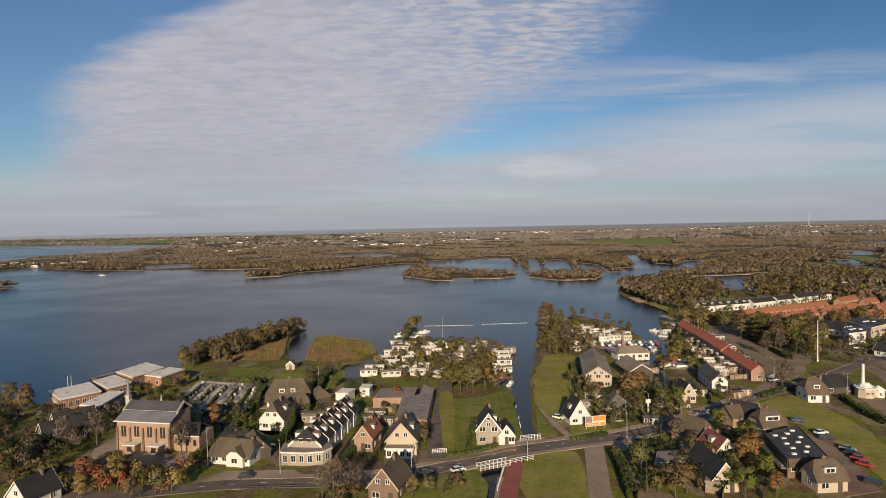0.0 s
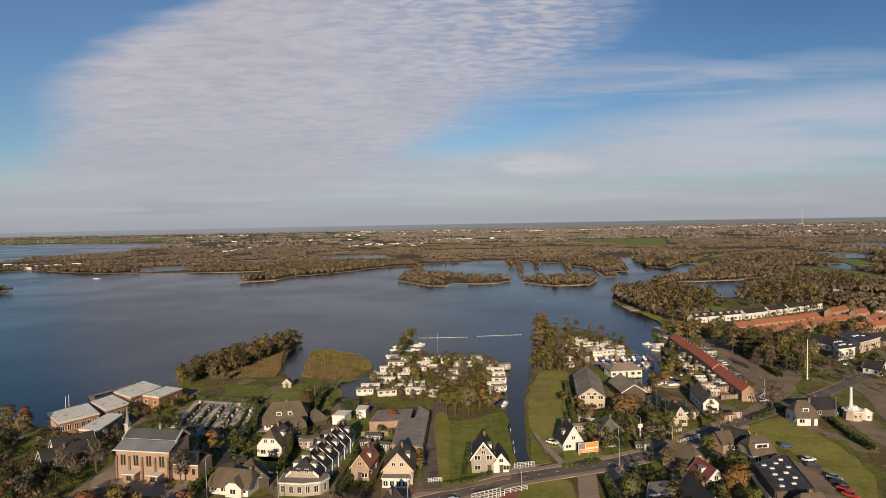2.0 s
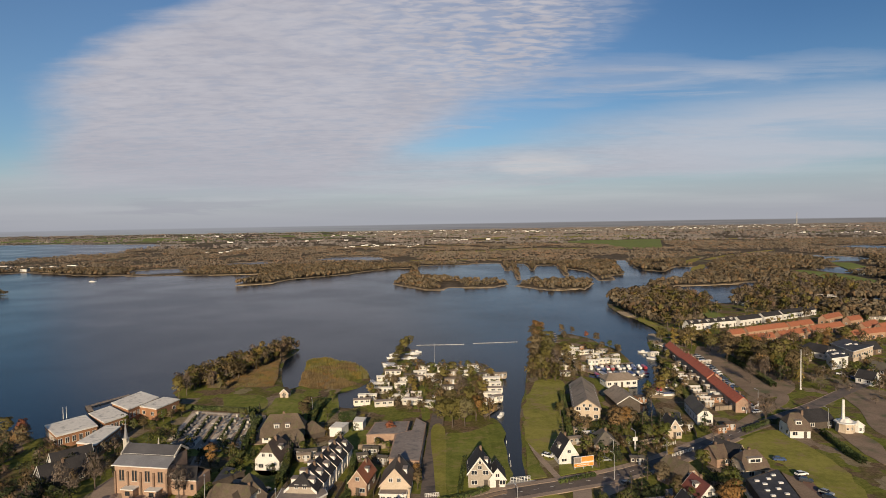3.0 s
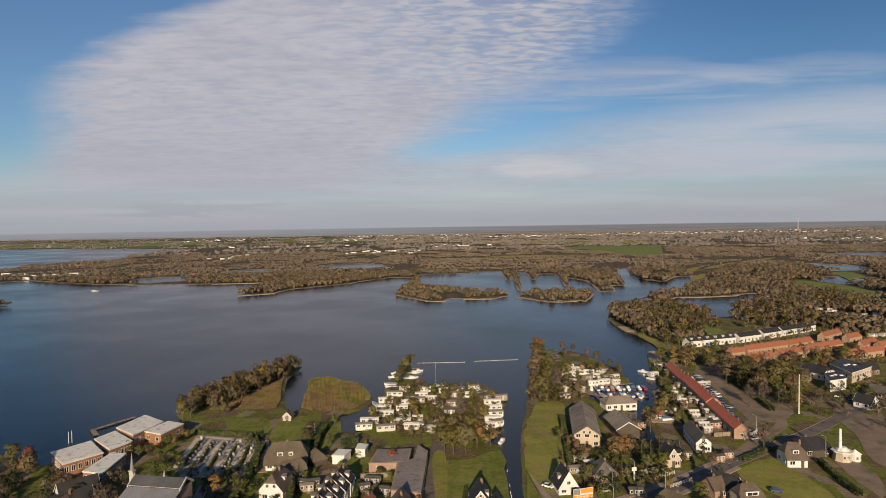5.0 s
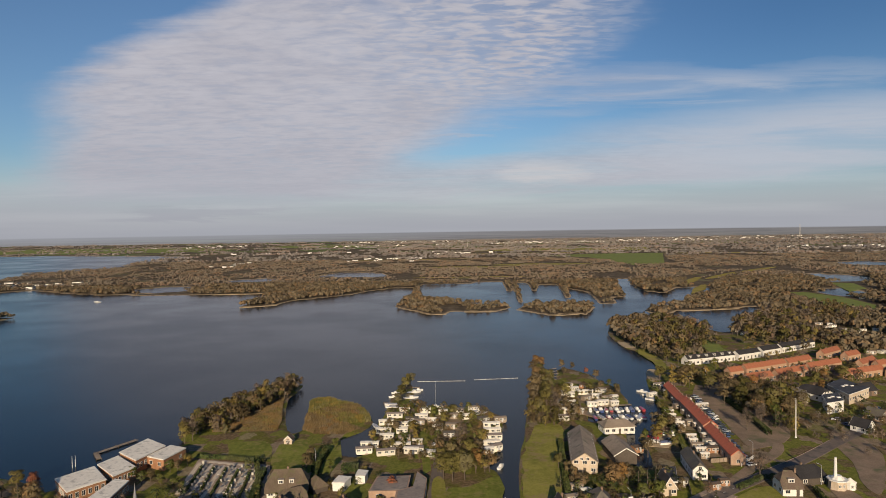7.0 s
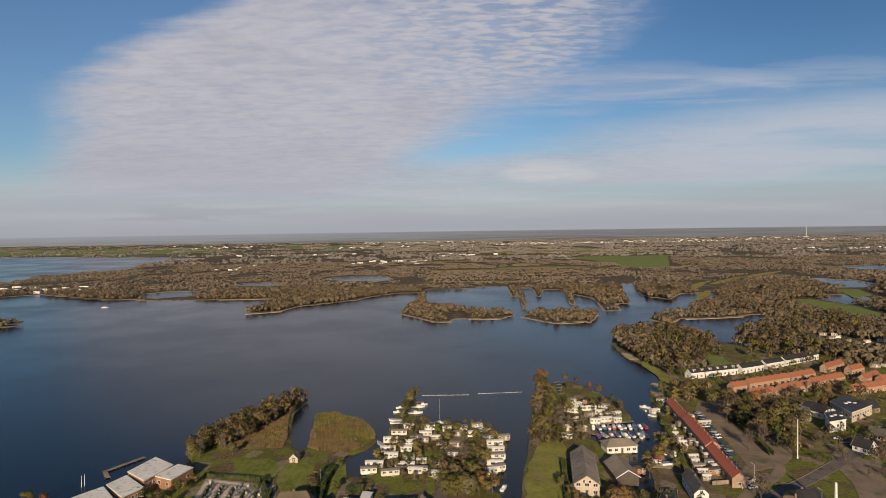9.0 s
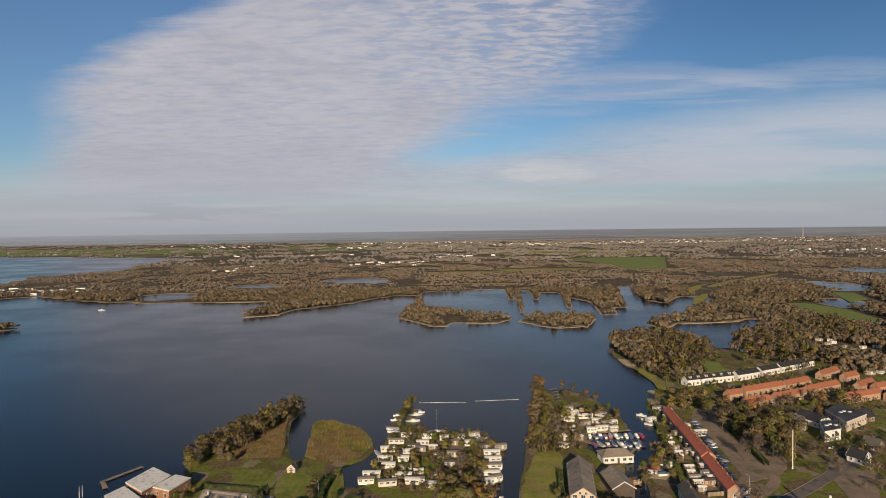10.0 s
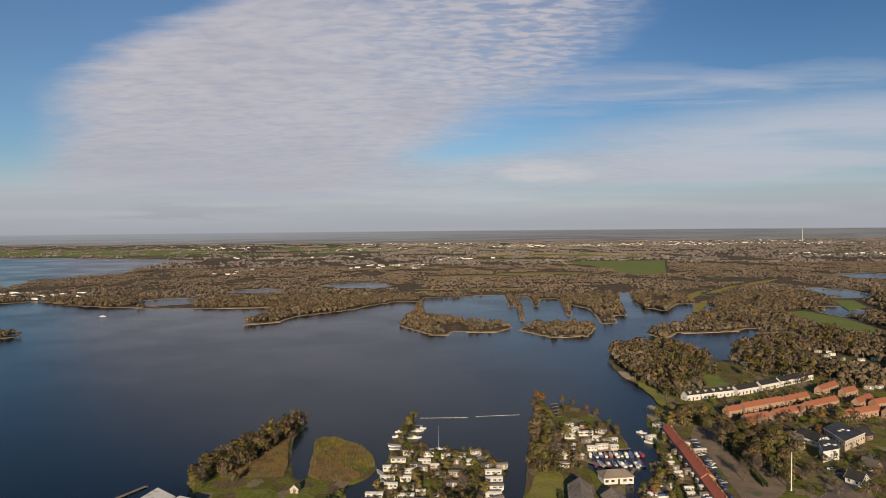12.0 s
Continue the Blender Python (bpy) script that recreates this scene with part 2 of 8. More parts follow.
def ground_material():
    m = bpy.data.materials.new("land")
    m.use_nodes = True
    w = Web(m.node_tree)
    b = m.node_tree.nodes["Principled BSDF"]
    at = w.add("ShaderNodeTexCoord").outputs["Object"]
    big, mid, fine = w.noise(at, 0.012, 4.0), w.noise(at, 0.09, 5.0, 0.6), w.noise(at, 0.9, 5.0, 0.7)
    grass = w.mix(w.ramp(fine, 0.3, 0.7), (0.066, 0.070, 0.014), (0.145, 0.135, 0.032))
    soil = w.mix(w.ramp(fine, 0.3, 0.7), (0.088, 0.060, 0.034), (0.200, 0.142, 0.085))
    near = w.mix(w.ramp(mid, 0.38, 0.56), grass, soil)
    # garden plots: beds, gravel, paving and turf side by side
    plots = w.add("ShaderNodeTexVoronoi", {"Vector": w.add("ShaderNodeMapping", {"Vector": at, "Rotation": (0.0, 0.0, 0.18), "Scale": (0.16, 0.12, 1.0)}).outputs[0], "Scale": 1.0})
    plots.distance = "CHEBYCHEV"
    lot = w.add("ShaderNodeSeparateColor", [plots.outputs["Color"]])
    turf = w.mix(w.ramp(fine, 0.3, 0.7), (0.092, 0.108, 0.016), (0.190, 0.195, 0.038))
    stone = w.mix(w.ramp(fine, 0.3, 0.7), (0.190, 0.142, 0.104), (0.310, 0.242, 0.182))
    near = w.mix(w.ramp(lot.outputs[0], 0.55, 0.57, 0.0, 0.85), near, turf)
    near = w.mix(w.ramp(lot.outputs[1], 0.84, 0.88, 0.0, 0.7), near, stone)
    heath = w.mix(w.ramp(mid, 0.35, 0.65), (0.060, 0.047, 0.031), (0.135, 0.105, 0.070))
    heath = w.mix(w.ramp(big, 0.58, 0.68), heath, (0.155, 0.145, 0.075))
    y = w.add("ShaderNodeSeparateXYZ", [at]).outputs[1]
    col = w.mix(w.ramp(y, 430.0, 620.0), near, heath)
    # bare pale banks where the far land dips into the water
    zz = w.add("ShaderNodeSeparateXYZ", [at]).outputs[2]
    bank = w.math("MULTIPLY", w.ramp(zz, 0.40, 0.585, 1.0, 0.0), w.ramp(y, 500.0, 620.0))
    col = w.mix(w.math("MULTIPLY", bank, w.ramp(mid, 0.30, 0.50)), col, (0.36, 0.275, 0.175))
    # polder fields far out
    cells = w.add("ShaderNodeTexVoronoi", {"Vector": w.add("ShaderNodeMapping", {"Vector": at, "Scale": (0.006, 0.0035, 1.0)}).outputs[0], "Scale": 1.0})
    pick = w.add("ShaderNodeSeparateColor", [cells.outputs["Color"]])
    field = w.mix(pick.outputs[1], (0.10, 0.14, 0.045), (0.17, 0.13, 0.075))
    col = w.mix(w.math("MULTIPLY", w.ramp(pick.outputs[0], 0.62, 0.66), w.ramp(y, 2400.0, 2700.0)), col, field)
    w.tree.links.new(col, b.inputs["Base Color"])
    b.inputs["Roughness"].default_value = 0.95
    b.inputs["Specular IOR Level"].default_value = 0.1
    bp = w.add("ShaderNodeBump", {"Strength": 0.5, "Distance": 0.3, "Height": fine})
    w.tree.links.new(bp.outputs[0], b.inputs["Normal"])
    return m


def water_material():
    m = bpy.data.materials.new("lake_water")
    m.use_nodes = True
    w = Web(m.node_tree)
    b = m.node_tree.nodes["Principled BSDF"]
    at = w.add("ShaderNodeTexCoord").outputs["Object"]
    b.inputs["Base Color"].default_value = (0.004, 0.010, 0.018, 1)
    b.inputs["IOR"].default_value, b.inputs["Specular IOR Level"].default_value = 1.33, 0.25
    wind = w.noise(at, 0.006, 4.0, 0.6)
    w.tree.links.new(w.ramp(wind, 0.35, 0.65, 0.17, 0.25), b.inputs["Roughness"])
    ripple = w.noise(w.add("ShaderNodeMapping", {"Vector": at, "Rotation": (0, 0, 0.5), "Scale": (0.5, 1.0, 1.0)}).outputs[0], 0.8, 5.0, 0.6)
    bp = w.add("ShaderNodeBump", {"Strength": 0.10, "Distance": 0.3, "Height": ripple})
    w.tree.links.new(bp.outputs[0], b.inputs["Normal"])
    return m


def turf_material(name, dark, light, worn, stripe=0.0):
    """Grass: clumps, tufts and blades, worn patches and faint mowing lines."""
    m = bpy.data.materials.new(name)
    m.use_nodes = True
    w = Web(m.node_tree)
    b = m.node_tree.nodes["Principled BSDF"]
    at = w.add("ShaderNodeTexCoord").outputs["Object"]
    big, tuft, blade = w.noise(at, 0.07, 4.0, 0.6), w.noise(at, 0.55, 4.0, 0.7), w.noise(at, 3.2, 3.0, 0.7)
    f = w.math("ADD", w.math("MULTIPLY", big, 0.45), w.math("ADD", w.math("MULTIPLY", tuft, 0.35), w.math("MULTIPLY", blade, 0.2)))
    if stripe:
        line = w.math("FRACT", w.math("MULTIPLY", w.add("ShaderNodeSeparateXYZ", [at]).outputs[0], 0.35))
        f = w.math("ADD", f, w.math("MULTIPLY", w.ramp(line, 0.45, 0.55, -stripe, stripe), 1.0))
    col = w.mix(w.ramp(f, 0.36, 0.63), dark, light)
    bare = w.ramp(w.math("ADD", w.math("MULTIPLY", w.noise(at, 0.11, 5.0, 0.7), 0.75), w.math("MULTIPLY", tuft, 0.25)), 0.50, 0.62)
    col = w.mix(w.math("MULTIPLY", bare, 0.75), col, worn)
    w.tree.links.new(col, b.inputs["Base Color"])
    b.inputs["Roughness"].default_value = 0.95
    b.inputs["Specular IOR Level"].default_value = 0.15
    bp = w.add("ShaderNodeBump", {"Strength": 0.7, "Distance": 0.15, "Height": tuft})
    w.tree.links.new(bp.outputs[0], b.inputs["Normal"])
    return m


LAND, LAKE = ground_material(), water_material()
LAWN = turf_material("lawn", (0.092, 0.110, 0.017), (0.196, 0.208, 0.042), (0.23, 0.188, 0.074), 0.01)
MEADOW = turf_material("meadow", (0.145, 0.148, 0.026), (0.280, 0.255, 0.060), (0.24, 0.175, 0.090))
STRAW = turf_material("dry_grass", (0.180, 0.152, 0.026), (0.320, 0.265, 0.060), (0.30, 0.23, 0.08))
FIELD = turf_material("field_grass", (0.115, 0.165, 0.035), (0.200, 0.225, 0.060), (0.17, 0.15, 0.06))
ASPHALT = surface("asphalt", (0.105, 0.082, 0.068), (0.160, 0.126, 0.105), 0.5, 0.9, 0.2, 20, spots=((0.05, 0.046, 0.045), 0.25, 1))
PAVING = surface("concrete_paving", (0.225, 0.165, 0.120), (0.35, 0.268, 0.20), 0.8, 0.9, 0.3, 8)
GRAVEL = surface("gravel", (0.155, 0.108, 0.072), (0.26, 0.186, 0.126), 0.9, 0.95, 0.5, 9, spots=((0.10, 0.10, 0.045), 0.15, 1))
BRICK_PAVE = surface("brick_paving", (0.13, 0.075, 0.055), (0.22, 0.13, 0.095), 0.8, 0.9, 0.3, 8)
RED_PATH = surface("red_asphalt", (0.22, 0.060, 0.045), (0.31, 0.095, 0.07), 0.9, 0.9, 0.2, 12)
SAND = surface("sand", (0.27, 0.205, 0.125), (0.40, 0.31, 0.20), 0.6, 0.95)
REED = leafy("reed", (0.105, 0.098, 0.026), (0.190, 0.168, 0.050), 0.35, 0.3)
REED_RED = leafy("dry_reed", (0.112, 0.078, 0.036), (0.190, 0.138, 0.064), 0.35, 0.3)
WHITE = surface("white_paint", (0.52, 0.505, 0.475), (0.68, 0.665, 0.63), 1.2, 0.6, spots=((0.5, 0.49, 0.45), 0.9, 0.6))
CREAM = surface("cream_plaster", (0.38, 0.305, 0.225), (0.52, 0.43, 0.335), 1.2, 0.8)
OFFWHITE = surface("caravan_skin", (0.40, 0.37, 0.31), (0.72, 0.69, 0.61), 0.8, 0.45, per_piece=0.6)
BRICK = surface("brown_brick", (0.120, 0.080, 0.056), (0.215, 0.145, 0.102), 2.5, 0.9, 0.3, 12)
BRICK_TAN = surface("tan_brick", (0.245, 0.158, 0.110), (0.370, 0.255, 0.185), 2.5, 0.9, 0.3, 12)
BRICK_ORANGE = surface("orange_brick", (0.215, 0.105, 0.054), (0.33, 0.17, 0.09), 2.5, 0.9, 0.3, 12)
BRICK_WARM = surface("warm_brick", (0.27, 0.165, 0.105), (0.40, 0.255, 0.165), 2.5, 0.9, 0.3, 12)
GREY_WALL = surface("grey_render", (0.24, 0.205, 0.165), (0.36, 0.315, 0.26), 1.6, 0.85)
TIMBER = surface("dark_timber", (0.045, 0.035, 0.028), (0.095, 0.075, 0.058), 1.5, 0.8)
WOOD = surface("weathered_wood", (0.17, 0.13, 0.095), (0.30, 0.24, 0.18), 1.8, 0.85)
T_RED = tiled("red_tiles", (0.40, 0.090, 0.043), (0.55, 0.150, 0.072), moss=((0.24, 0.09, 0.055), 0.35, 1))
T_ORANGE = tiled("orange_tiles", (0.22, 0.074, 0.037), (0.33, 0.122, 0.060), moss=((0.24, 0.10, 0.055), 0.35, 1))
T_MAROON = tiled("dark_red_tiles", (0.135, 0.040, 0.032), (0.215, 0.070, 0.050))
T_DARK = tiled("dark_tiles", (0.014, 0.013, 0.014), (0.034, 0.031, 0.032), rough=0.8)
T_GREY = tiled("grey_tiles", (0.066, 0.056, 0.047), (0.128, 0.112, 0.092), moss=((0.10, 0.095, 0.05), 0.4, 1))
T_BROWN = tiled("brown_tiles", (0.070, 0.048, 0.034), (0.130, 0.092, 0.066), moss=((0.11, 0.10, 0.055), 0.4, 1))
SLATE = tiled("slate", (0.13, 0.13, 0.14), (0.21, 0.21, 0.22), rough=0.5)
SLATE_DARK = tiled("dark_slate", (0.052, 0.050, 0.054), (0.090, 0.087, 0.092), rough=0.6)
PALE_GRAVEL = surface("pale_gravel", (0.42, 0.35, 0.27), (0.60, 0.52, 0.42), 0.9, 0.95)
THATCH = surface("thatch", (0.070, 0.052, 0.036), (0.138, 0.105, 0.076), 1.6, 0.95, 0.6, 6, spots=((0.085, 0.085, 0.035), 0.5, 1))
ROOFING = surface("flat_roofing", (0.18, 0.148, 0.128), (0.28, 0.238, 0.210), 0.6, 0.9, spots=((0.12, 0.11, 0.105), 0.3, 1))
ROOF_BLACK = surface("black_roofing", (0.022, 0.022, 0.026), (0.055, 0.053, 0.056), 0.7, 0.7, spots=((0.085, 0.08, 0.075), 0.5, 1))
ROOF_PALE = surface("pale_roofing", (0.64, 0.60, 0.53), (0.79, 0.75, 0.67), 0.7, 0.85, spots=((0.40, 0.38, 0.34), 0.4, 1))
SHEETS = surface("fibre_cement_sheets", (0.175, 0.138, 0.105), (0.28, 0.228, 0.180), 0.9, 0.9, spots=((0.13, 0.12, 0.085), 0.3, 1))
STONE = surface("gravestone", (0.16, 0.15, 0.13), (0.50, 0.47, 0.41), 2.0, 0.7, per_piece=0.8)
STONE_DARK = surface("dark_granite", (0.06, 0.06, 0.065), (0.14, 0.14, 0.15), 2.0, 0.4, per_piece=0.7)
METAL = surface("galvanised_steel", (0.42, 0.43, 0.44), (0.58, 0.59, 0.60), 1.0, 0.45, metal=0.6)
ORANGE = surface("orange_sheet", (0.62, 0.22, 0.035), (0.72, 0.28, 0.05), 0.6, 0.6)
BLUE = surface("blue_tarpaulin", (0.035, 0.10, 0.28), (0.06, 0.16, 0.40), 1.0, 0.5)
TYRE = surface("rubber", (0.015, 0.015, 0.016), (0.03, 0.03, 0.03), 2.0, 0.85)
BARK = surface("bark", (0.055, 0.042, 0.032), (0.13, 0.10, 0.078), 1.5, 0.95)
HEDGE = leafy("hedge_leaves", (0.028, 0.042, 0.014), (0.075, 0.095, 0.03))
FOLIAGE = {
    "brown": leafy("brown_leaves", (0.074, 0.055, 0.027), (0.182, 0.137, 0.070), 0.4),
    "olive": leafy("olive_leaves", (0.068, 0.061, 0.017), (0.172, 0.148, 0.047), 0.4),
    "green": leafy("green_leaves", (0.052, 0.066, 0.014), (0.130, 0.138, 0.034)),
    "yellow": leafy("yellow_leaves", (0.140, 0.105, 0.026), (0.290, 0.215, 0.060)),
    "orange": leafy("orange_leaves", (0.130, 0.075, 0.026), (0.270, 0.150, 0.052)),
    "red": leafy("red_leaves", (0.135, 0.050, 0.028), (0.265, 0.105, 0.056)),
    "dark": leafy("needle_leaves", (0.018, 0.028, 0.012), (0.052, 0.066, 0.026)),
    "bare": leafy("bare_twigs", (0.095, 0.072, 0.052), (0.185, 0.145, 0.110)),
}
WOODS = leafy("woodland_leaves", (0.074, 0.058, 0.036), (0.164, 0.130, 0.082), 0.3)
# middle and far leaves carry distance haze in their paler, greyer colours
WOODS_MID_HAZED = leafy("middle_woodland_hazed_leaves", (0.108, 0.087, 0.064), (0.190, 0.155, 0.117), 0.5, 0.05)
WOODS_FAR_HAZED = leafy("far_woodland_hazed_leaves", (0.150, 0.134, 0.124), (0.212, 0.191, 0.177), 0.4, 0.012)
GLASS = bpy.data.materials.new("window_glass")
GLASS.use_nodes = True
_g = GLASS.node_tree.nodes["Principled BSDF"]
_g.inputs["Base Color"].default_value, _g.inputs["Roughness"].default_value = (0.022, 0.026, 0.032, 1), 0.08
PAINTS = {}


def paint(r, g, b):
    """Car or boat paint."""
    key = (r, g, b)
    if key not in PAINTS:
        PAINTS[key] = surface("paint", (r * 0.88, g * 0.88, b * 0.88), key, 0.7, 0.3, coat=0.6)
    return PAINTS[key]


# ---- shapes ----
def part(name, bm, material, parent=None, label="", smooth=False):
    """Links a bmesh as one mesh object under a thing or a part."""
    me = bpy.data.meshes.new(name)
    bm.normal_update()
    bm.to_mesh(me)
    bm.free()
    me.materials.append(material)
    if smooth:
        me.shade_smooth()
    ob = new(name, me)
    if parent:
        ob.parent = parent
    return tagged(ob, label) if label else ob


def thing(name, label, category, at, turn=0.0, group="", kind=""):
    """An empty at the base of a thing."""
    ob = new(name)
    ob.empty_display_size = 0.5
    ob.matrix_basis = pose(at[0], at[1], at[2] if len(at) > 2 else LEVEL, 0, 0, turn)
    return tagged(ob, label, category, group, kind)


def box(bm, x0, x1, y0, y1, z0, z1):
    v = [bm.verts.new((x, y, z)) for z in (z0, z1) for y in (y0, y1) for x in (x0, x1)]
    for f in ((0, 2, 3, 1), (4, 5, 7, 6), (0, 1, 5, 4), (2, 6, 7, 3), (0, 4, 6, 2), (1, 3, 7, 5)):
        bm.faces.new([v[i] for i in f])


def boxes(*dims):
    bm = bmesh.new()
    for d in dims:
        box(bm, *d)
    return bm


def prism(bm, poly, z0, z1):
    """A plan outline, anticlockwise, raised from z0 to z1."""
    lo = [bm.verts.new((x, y, z0)) for x, y in poly]
    hi = [bm.verts.new((x, y, z1)) for x, y in poly]
    n = len(poly)
    bm.faces.new(hi)
    bm.faces.new(lo[::-1])
    for i in range(n):
        bm.faces.new((lo[i], lo[(i + 1) % n], hi[(i + 1) % n], hi[i]))


def slab(bm, corners, thick):
    """A sloping slab: its upper face's corners, and its thickness straight down."""
    hi = [bm.verts.new(c) for c in corners]
    lo = [bm.verts.new((c[0], c[1], c[2] - thick)) for c in corners]
    n = len(corners)
    bm.faces.new(hi)
    bm.faces.new(lo[::-1])
    for i in range(n):
        bm.faces.new((lo[i], lo[(i + 1) % n], hi[(i + 1) % n], hi[i]))
    bmesh.ops.recalc_face_normals(bm, faces=list(bm.faces))


def rod(bm, a, b, r0, r1, sides=6):
    """A tapered rod from a to b."""
    a, b = Vector(a), Vector(b)
    d = (b - a).normalized()
    s = d.orthogonal().normalized()
    t = d.cross(s)
    rings = []
    for p, r in ((a, r0), (b, r1)):
        rings.append([bm.verts.new(p + (s * math.cos(2 * math.pi * i / sides) + t * math.sin(2 * math.pi * i / sides)) * r) for i in range(sides)])
    for i in range(sides):
        bm.faces.new((rings[0][i], rings[0][(i + 1) % sides], rings[1][(i + 1) % sides], rings[1][i]))
    bm.faces.new(rings[0][::-1])
    bm.faces.new(rings[1])


def smooth_line(points, n=6):
    """A smooth line through the points."""
    p = [np.array(q, float) for q in points]
    p = [2 * p[0] - p[1]] + p + [2 * p[-1] - p[-2]]
    out = []
    for i in range(1, len(p) - 2):
        for k in range(n):
            t = k / n
            out.append(0.5 * (2 * p[i] + (p[i + 1] - p[i - 1]) * t + (2 * p[i - 1] - 5 * p[i] + 4 * p[i + 1] - p[i + 2]) * t ** 2 + (3 * p[i] - p[i - 1] - 3 * p[i + 1] + p[i + 2]) * t ** 3))
    out.append(p[-2])
    return out


def ribbon(name, points, width, z, material, label, thick=0.3, shift=0.0, category="road"):
    """A strip along a smooth line."""
    line = smooth_line(points)
    bm = bmesh.new()
    rows = []
    for i, q in enumerate(line):
        d = line[min(i + 1, len(line) - 1)] - line[max(i - 1, 0)]
        nrm = np.array((-d[1], d[0])) / (np.hypot(*d) + 1e-9)
        a, b = q + nrm * (shift + width / 2), q + nrm * (shift - width / 2)
        rows.append([bm.verts.new((*a, z)), bm.verts.new((*b, z)), bm.verts.new((*b, z - thick)), bm.verts.new((*a, z - thick))])
    for r, s in zip(rows, rows[1:]):
        for i in range(4):
            bm.faces.new((r[i], r[(i + 1) % 4], s[(i + 1) % 4], s[i]))
    bm.faces.new(rows[0][::-1])
    bm.faces.new(rows[-1])
    bmesh.ops.recalc_face_normals(bm, faces=list(bm.faces))
    return tagged(part(name, bm, material), label, category, kind="structure")


def patch(name, poly, z, material, label, category="grass", wobble=0.0):
    """A flat piece of ground cover with a raised edge."""
    pts = [np.array(p, float) for p in poly]
    if sum(a[0] * b[1] - b[0] * a[1] for a, b in zip(pts, pts[1:] + pts[:1])) < 0:
        pts = pts[::-1]
    if wobble:
        pts = smooth_line(pts + pts[:1], 5)[:-1]
        pts = [p + wobble * np.array((noise.noise((p[0] * 0.13, p[1] * 0.13, 1)), noise.noise((p[0] * 0.13, p[1] * 0.13, 7)))) for p in pts]
    bm = bmesh.new()
    prism(bm, [tuple(p) for p in pts], 0.3, z)
    bmesh.ops.triangulate(bm, faces=[f for f in bm.faces if len(f.verts) > 4])
    return tagged(part(name, bm, material), label, category, kind="structure")


# ---- land and water ----
LEVEL = 0.6
SOUTH_SHORE = [(-1500, 150), (-620, 150), (-300, 214), (-200, 229), (-167, 231), (-150, 225), (-141, 217), (-136, 222), (-131, 236), (-123, 250), (-112, 258), (-112, 268), (-117, 275), (-118, 293), (-110, 312), (-97, 347), (-90, 370), (-80, 368), (-80, 352), (-82, 339), (-79, 319), (-74, 297), (-70, 283), (-65, 277), (-62, 284), (-65, 306), (-69, 330), (-64, 336), (-56, 331), (-42, 320), (-34, 305), (-31, 292), (-34, 279), (-40, 272), (-44, 266), (-44, 257), (-40, 249), (-32, 246), (-29, 258), (-30, 275), (-29, 285), (-27, 300), (-26, 317), (-25.4, 344)]
PARK_SHORE = [(-22, 364), (-19, 372), (-15, 364), (-13, 345), (-15.6, 327), (-10, 319), (4.6, 316), (21, 315), (31, 300), (31.2, 292), (29, 275), (24, 247), (18, 235), (22, 229), (23, 224), (21.4, 198.5), (20, 179), (19.6, 170), (24.5, 170), (25.7, 187), (27.8, 204), (30, 225), (33.2, 246), (37, 262), (40, 278), (43.5, 299), (48, 323), (60, 390), (63, 403), (70, 403), (71, 385), (71, 367), (75, 385), (77, 397), (85, 402), (95, 384), (97, 366), (102, 350), (101, 324), (98.5, 314), (76, 309), (71, 288), (80, 284), (88, 283), (82, 264), (77, 245), (74, 232)]
EAST_SHORE = [(82, 228), (86, 245), (89, 256), (98, 276), (105.5, 289), (112, 312), (118, 339), (124, 364), (132, 386), (139, 392), (141, 384), (146, 390), (150, 420), (146, 453), (141, 471), (143, 500), (147, 533), (163, 583), (196, 604), (224, 602), (238, 557), (246, 528), (262, 540), (273, 576), (317, 634), (368, 700), (319, 676), (277, 664), (256, 666), (231, 630), (223, 668), (241, 705), (266, 720), (278, 723), (321, 790), (365, 840), (380, 845), (396, 913), (355, 917), (310, 840), (288, 889), (300, 960), (330, 1090), (318, 1095)]
NORTH_SHORE = [(270, 925), (246, 806), (235, 800), (228, 807), (215, 736), (192, 738), (200, 784), (211, 876), (195, 925), (173, 801), (167, 806), (183, 930), (192, 1005), (165, 1007), (150, 935), (144, 901), (138, 905), (150, 1030), (127, 1052), (109, 904), (101, 908), (112, 1070), (72, 1057), (24, 1036), (-23, 1040), (-31, 985), (-67, 988), (-106, 934), (-125, 891), (-166, 847), (-192, 827), (-202, 779), (-242, 758), (-243, 764), (-241, 842), (-249, 932), (-363, 922), (-441, 928), (-540, 956), (-640, 1020), (-681, 1057), (-702, 1010), (-760, 990), (-1500, 950)]
FAR_LAKE = [(-1400, 1280), (-911, 1309), (-955, 1450), (-929, 1525), (-916, 1611), (-861, 1702), (-932, 1949), (-984, 2271), (-900, 2371), (-1173, 2505), (-1531, 2664), (-1885, 2732), (-3500, 3300), (-3500, 1500)]
SOUTH_CANAL = [(8.6, 152), (14.2, 153.6), (11.6, 142), (9.8, 134), (8, 90), (2, 90), (6.6, 134)]


def oval(x, y, a, b, turn=0.0, n=22, rough=0.18):
    """An uneven oval outline."""
    out = []
    for i in range(n):
        t = 2 * math.pi * i / n
        k = 1 + rough * noise.noise((3 * math.cos(t) + x, 3 * math.sin(t) + y, 0.5)) * 2
        px, py = a * k * math.cos(t), b * k * math.sin(t)
        out.append((x + px * math.cos(turn) - py * math.sin(turn), y + px * math.sin(turn) + py * math.cos(turn)))
    return out


